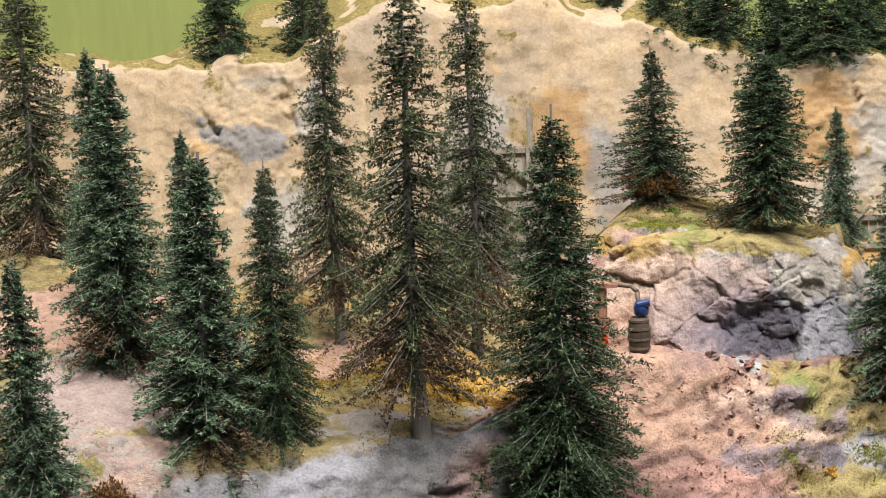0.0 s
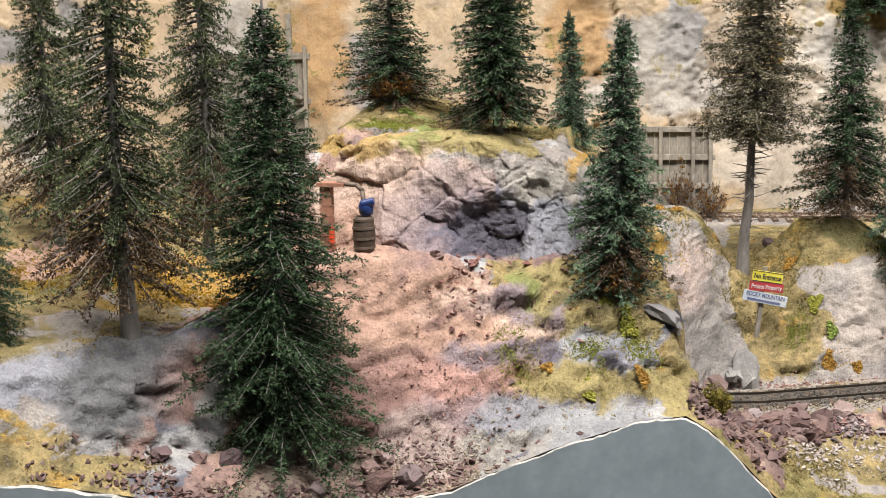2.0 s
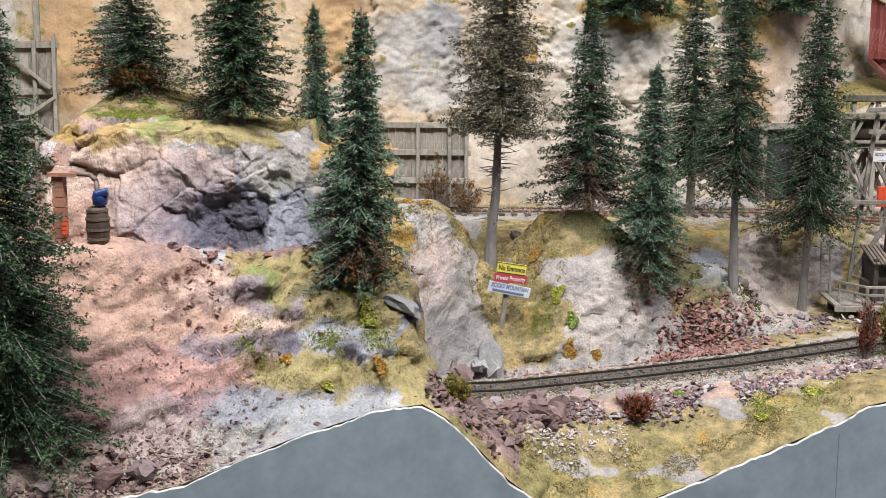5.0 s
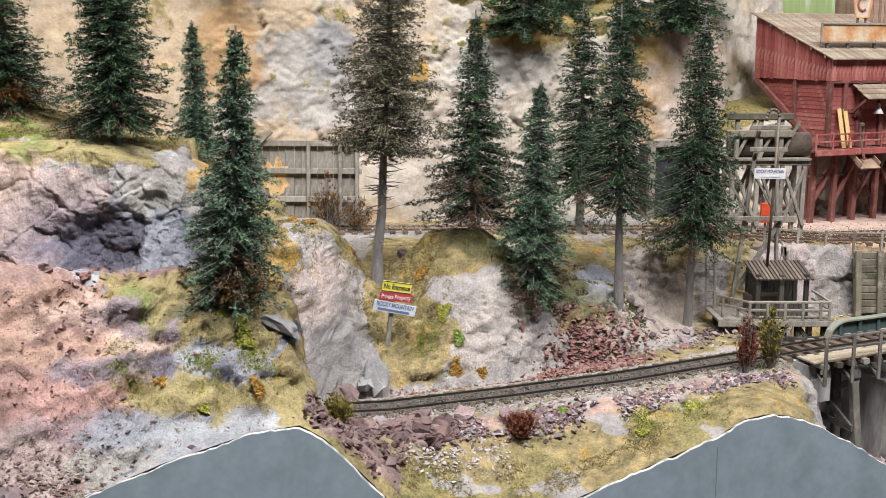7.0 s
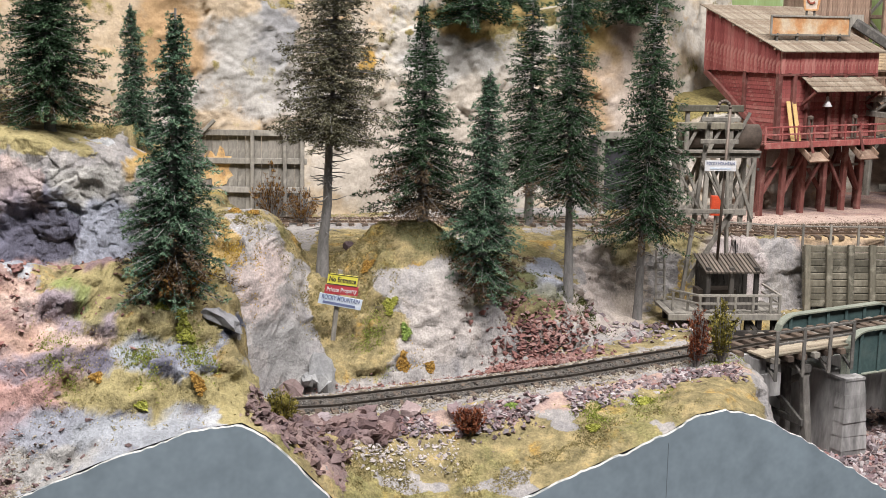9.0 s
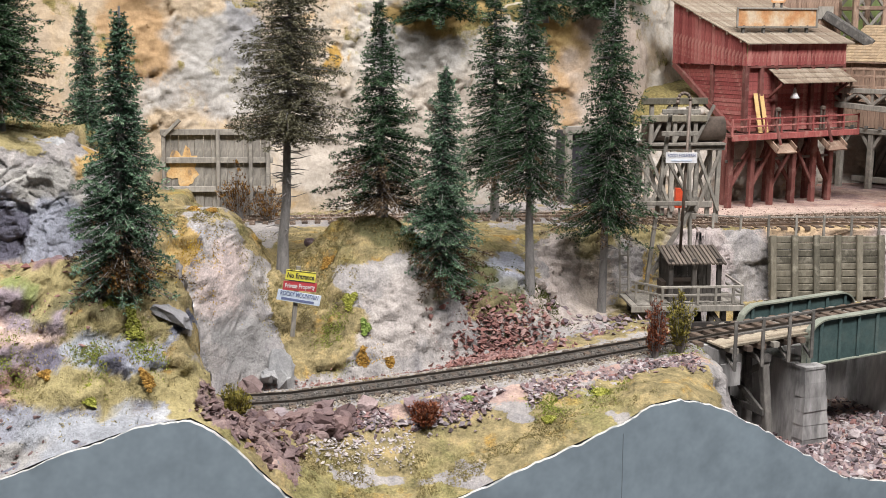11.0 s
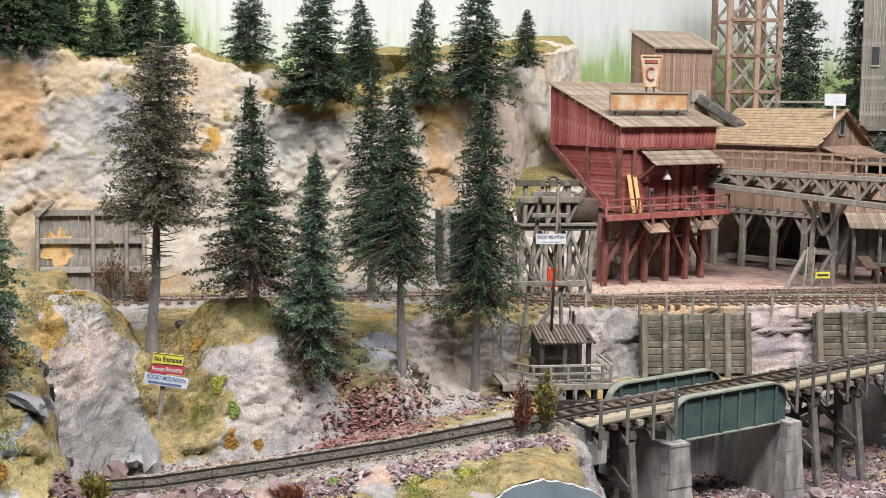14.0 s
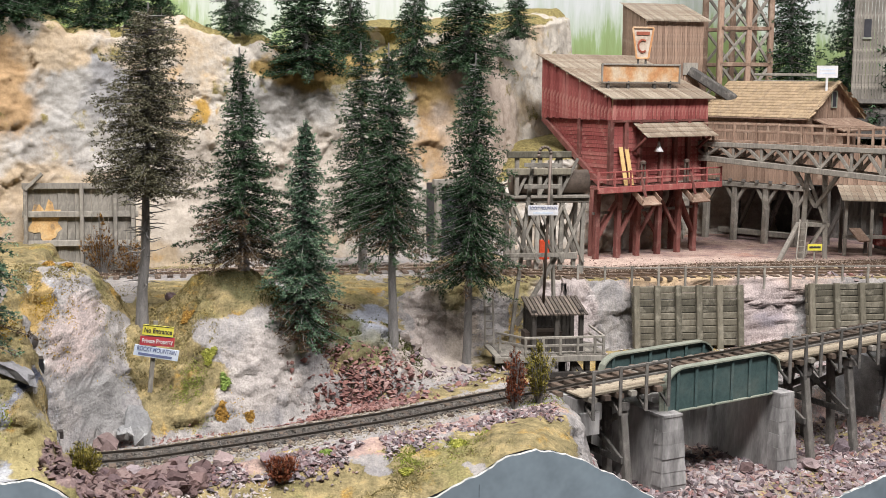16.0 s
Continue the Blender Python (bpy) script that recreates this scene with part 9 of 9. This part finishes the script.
xs, ys = many([(-20, 65.5, 2.6), (-25.5, 64.5, 2.4), (-16.5, 64.5, 1.2), (-23, 67, 2.5)], 420)
ys = np.maximum(ys, 62.8)
turf("grass", xs, ys, 0.28, MAT_TURF, "ochre green scatter grass on the rock top")
xs, ys = many([(-14.5, 57.5, 1.6), (-12.0, 58.5, 1.3), (-15.5, 55.6, 1.2)], 110)
turf("grass", xs, ys, 0.28, MAT_TURF, "ochre green scatter grass on the front shoulder")
xs, ys = many([(-7.2, 75.5, 1.1), (-5.6, 77.0, 1.3), (-4.4, 75.4, 0.9), (-6.4, 79.5, 1.4), (-2.6, 79.5, 1.3), (0.2, 79.3, 1.2), (-11.4, 75.3, 1.0), (-12.8, 74.6, 0.9)], 520)
turf("grass", xs, ys, 0.30, MAT_TURF, "ochre green scatter grass on the bank")
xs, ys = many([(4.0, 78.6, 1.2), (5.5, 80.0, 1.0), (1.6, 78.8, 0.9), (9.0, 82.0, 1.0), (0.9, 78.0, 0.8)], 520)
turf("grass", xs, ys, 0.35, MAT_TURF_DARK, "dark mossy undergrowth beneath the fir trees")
xs, ys = many([(-4.1, 74.3, 0.55), (-3.4, 73.6, 0.4), (-11.4, 58.0, 0.5), (-13.6, 57.0, 0.5), (11.0, 68.8, 1.0), (9.0, 67.6, 0.8), (17.8, 73.8, 1.0), (-25.2, 62.2, 0.8), (-17.2, 56.0, 0.5)], 900)
turf("grass", xs, ys, 0.28, MAT_TURF_GREEN, "patches of fresh green scatter grass")
xs, ys = many([(-14.3, 63.0, 0.7), (-12.4, 61.0, 0.8), (-11.6, 73.0, 0.8), (-33.5, 53.5, 1.6), (-30.5, 53.0, 1.4), (-36.5, 53.0, 1.5), (-39, 50, 1.2), (-1.5, 73.3, 0.5)], 420)
turf("grass", xs, ys, 0.26, MAT_TURF_GOLD, "golden scatter grass patches")
xs = rs.uniform(-4.5, 14, 5200)
ys = front_y(xs) + rs.uniform(0.15, 0.62, 5200) * (track_y(xs) - 4 - front_y(xs))
k = fbm(xs * 0.35, ys * 0.35, xs * 0, 3) > -0.12
turf("grass", xs[k], ys[k], 0.26, MAT_TURF, "ochre green scatter grass on the front slope")
xs = rs.uniform(-60, -28, 9000)
ys = front_y(xs) + 0.3 + rs.rand(9000) * 22
k = fbm(xs * 0.22, ys * 0.22, xs * 0, 3) > 0.05
xs, ys = keep_flat(xs[k], ys[k], 1.0)
turf("grass", xs, ys, 0.26, MAT_TURF, "ochre green scatter grass among the left trees")
xs = rs.uniform(-14, 58, 5000)
ys = np.interp(xs, [-14, 0, 8, 12, 16, 24, 60], [84, 86, 89, 91, 92.5, 95.6, 96.6]) + rs.rand(5000) ** 1.5 * 5
k = (np.abs(ys - upper_y(xs)) > 1.9) & (fbm(xs * 0.2, ys * 0.3, xs * 0, 3) > -0.1 + 0.25 * (xs > 24))
turf("grass", xs[k], ys[k], 0.24, MAT_TURF, "ochre grass along the upper track", zs=shelf_z(xs[k]))


def bush(x, y, height, radius, mat, label, n=70, seed=1, z=None, leafy=5):
    r1 = np.random.RandomState(seed)
    t = thing("bush", x, y, (float(ground(x, y)) if z is None else z) - 0.1, label, "bush", "bushes")
    g = Bag()
    cen, dr = [], []
    for i in range(n):
        a, q = r1.uniform(0, 6.28), r1.rand() ** 0.6
        tip = np.array([math.cos(a) * radius * q, math.sin(a) * radius * q, height * r1.uniform(0.55, 1.0) * (1 - 0.35 * q)])
        base = np.array([tip[0] * 0.15, tip[1] * 0.15, 0])
        cone_between(g.v, g.f, base, tip, 0.035, 0.012, 3)
        for k in range(leafy):
            f = r1.uniform(0.35, 1.0)
            cen.append(base + (tip - base) * f + r1.normal(0, 0.06, 3))
            dr.append((tip - base) / (np.linalg.norm(tip) + 1e-6))
    part("twig", g.mesh(), MAT_BARK, t)
    v = blades(r1, np.array(cen), np.array(dr), 0.2, 0.045, 8)
    ob = mesh_object("leaf_mass", v, np.arange(len(v)).reshape(-1, 3), mat)
    ob.parent = t


MAT_BUSH_RED = foliage("red_brown_leaves", (0.10, 0.03, 0.02), (0.20, 0.07, 0.04), (0.30, 0.13, 0.07))
MAT_BUSH_YELLOW = foliage("yellow_green_leaves", (0.09, 0.08, 0.02), (0.22, 0.19, 0.05), (0.36, 0.30, 0.09))
bush(15.0, 73.3, 4.3, 0.75, MAT_BUSH_RED, "red brown twiggy bush beside the bridge end", 70, 61, leafy=4)
bush(16.6, 73.9, 4.6, 0.85, MAT_BUSH_YELLOW, "yellow green twiggy bush beside the bridge end", 80, 62, leafy=5)
bush(-8.2, 62.6, 2.2, 1.0, MAT_BUSH_YELLOW, "olive bush in the cutting by the grey fascia", 90, 63)
bush(1.5, 66.0, 1.8, 0.9, MAT_BUSH_RED, "small red brown bush below the track", 70, 64)
bush(-12.6, 93.6, 5.2, 1.5, MAT_BUSH_BROWN, "dry brown bush before the mine door", 70, 65, 6.3, leafy=3)
bush(-10.4, 93.4, 3.8, 1.4, MAT_BUSH_BROWN, "dry brown bush beside the mine door", 60, 66, 6.3, leafy=3)
bush(-42.0, 37.0, 2.6, 1.3, MAT_BUSH_BROWN, "dry brown bush on the front slope", 90, 67)
bush(-12.6, 59.3, 2.4, 1.5, MAT_BUSH_BROWN, "dry brown growth round the foot of a fir tree", 90, 68)
bush(-25.9, 65.4, 2.2, 2.0, MAT_BUSH_BROWN, "dry brown growth under the fir tree on the rock top", 110, 69)


# ---- clumps of coarse scatter foam ----
MAT_FOAM_LIME = foliage("lime_green_foam", (0.15, 0.155, 0.03), (0.28, 0.285, 0.06), (0.40, 0.395, 0.11))
MAT_FOAM_GREEN = foliage("grass_green_foam", (0.09, 0.13, 0.03), (0.18, 0.25, 0.065), (0.28, 0.34, 0.11))
MAT_FOAM_GOLD = foliage("golden_foam", (0.17, 0.09, 0.025), (0.30, 0.175, 0.045), (0.42, 0.27, 0.08))


def foam_clump(x, y, r, mat, label, seed, n=340):
    r1 = np.random.RandomState(seed)
    q, a = np.sqrt(r1.rand(n)), r1.uniform(0, 6.28, n)
    reach = 0.62 * r * (0.75 + 0.25 * np.sin(3 * a + seed))
    xs, ys = x + q * reach * np.cos(a), y + 0.7 * q * reach * np.sin(a)
    zs = ground(xs, ys) + 0.05 + 0.3 * r * (1 - q ** 2) * r1.rand(n)
    v, f = stones(xs - x, ys - y, r1.uniform(0.07, 0.19, n), r1, 0.2, 0.9, zs=zs - float(ground(x, y)))
    ob = mesh_object("foam_clump", v, f, mat)
    ob.location = (x * U, y * U, float(ground(x, y)) * U)
    tagged(ob, label, "ground cover", "foam clumps")


LIME, FRESH, GOLD = "lime green foam clump on the ground", "fresh green foam clump in the grass", "golden brown foam clump in the grass"
for i, (x, y, r, mat, label) in enumerate([
        (-12.0, 58.5, 0.85, MAT_FOAM_LIME, LIME), (-13.1, 58.7, 0.6, MAT_FOAM_LIME, LIME), (-13.6, 56.0, 0.8, MAT_FOAM_LIME, LIME), (-15.5, 56.1, 0.55, MAT_FOAM_GOLD, GOLD), (-11.1, 57.0, 0.6, MAT_FOAM_GOLD, GOLD),
        (-3.1, 75.1, 0.8, MAT_FOAM_LIME, LIME), (-2.1, 74.3, 0.6, MAT_FOAM_GREEN, FRESH), (-17.1, 58.1, 0.6, MAT_FOAM_GREEN, FRESH), (-2.2, 73.5, 0.75, MAT_FOAM_GOLD, GOLD), (-12.3, 75.5, 0.7, MAT_FOAM_GOLD, GOLD),
        (-11.2, 75.3, 0.6, MAT_FOAM_GOLD, GOLD), (8.2, 66.3, 0.7, MAT_FOAM_LIME, LIME), (11.2, 68.4, 0.8, MAT_FOAM_LIME, LIME), (-4.6, 77.2, 0.7, MAT_FOAM_GOLD, GOLD), (-24.6, 64.2, 0.9, MAT_FOAM_GREEN, FRESH),
        (-14.6, 62.2, 0.5, MAT_FOAM_GOLD, GOLD), (-0.6, 73.7, 0.5, MAT_FOAM_GOLD, GOLD), (3.9, 68.0, 0.6, MAT_FOAM_GREEN, FRESH), (-31.4, 53.4, 1.1, MAT_FOAM_GOLD, GOLD), (-29.8, 51.0, 0.8, MAT_FOAM_GOLD, GOLD)]):
    foam_clump(x, y, r, mat, label, 900 + i)
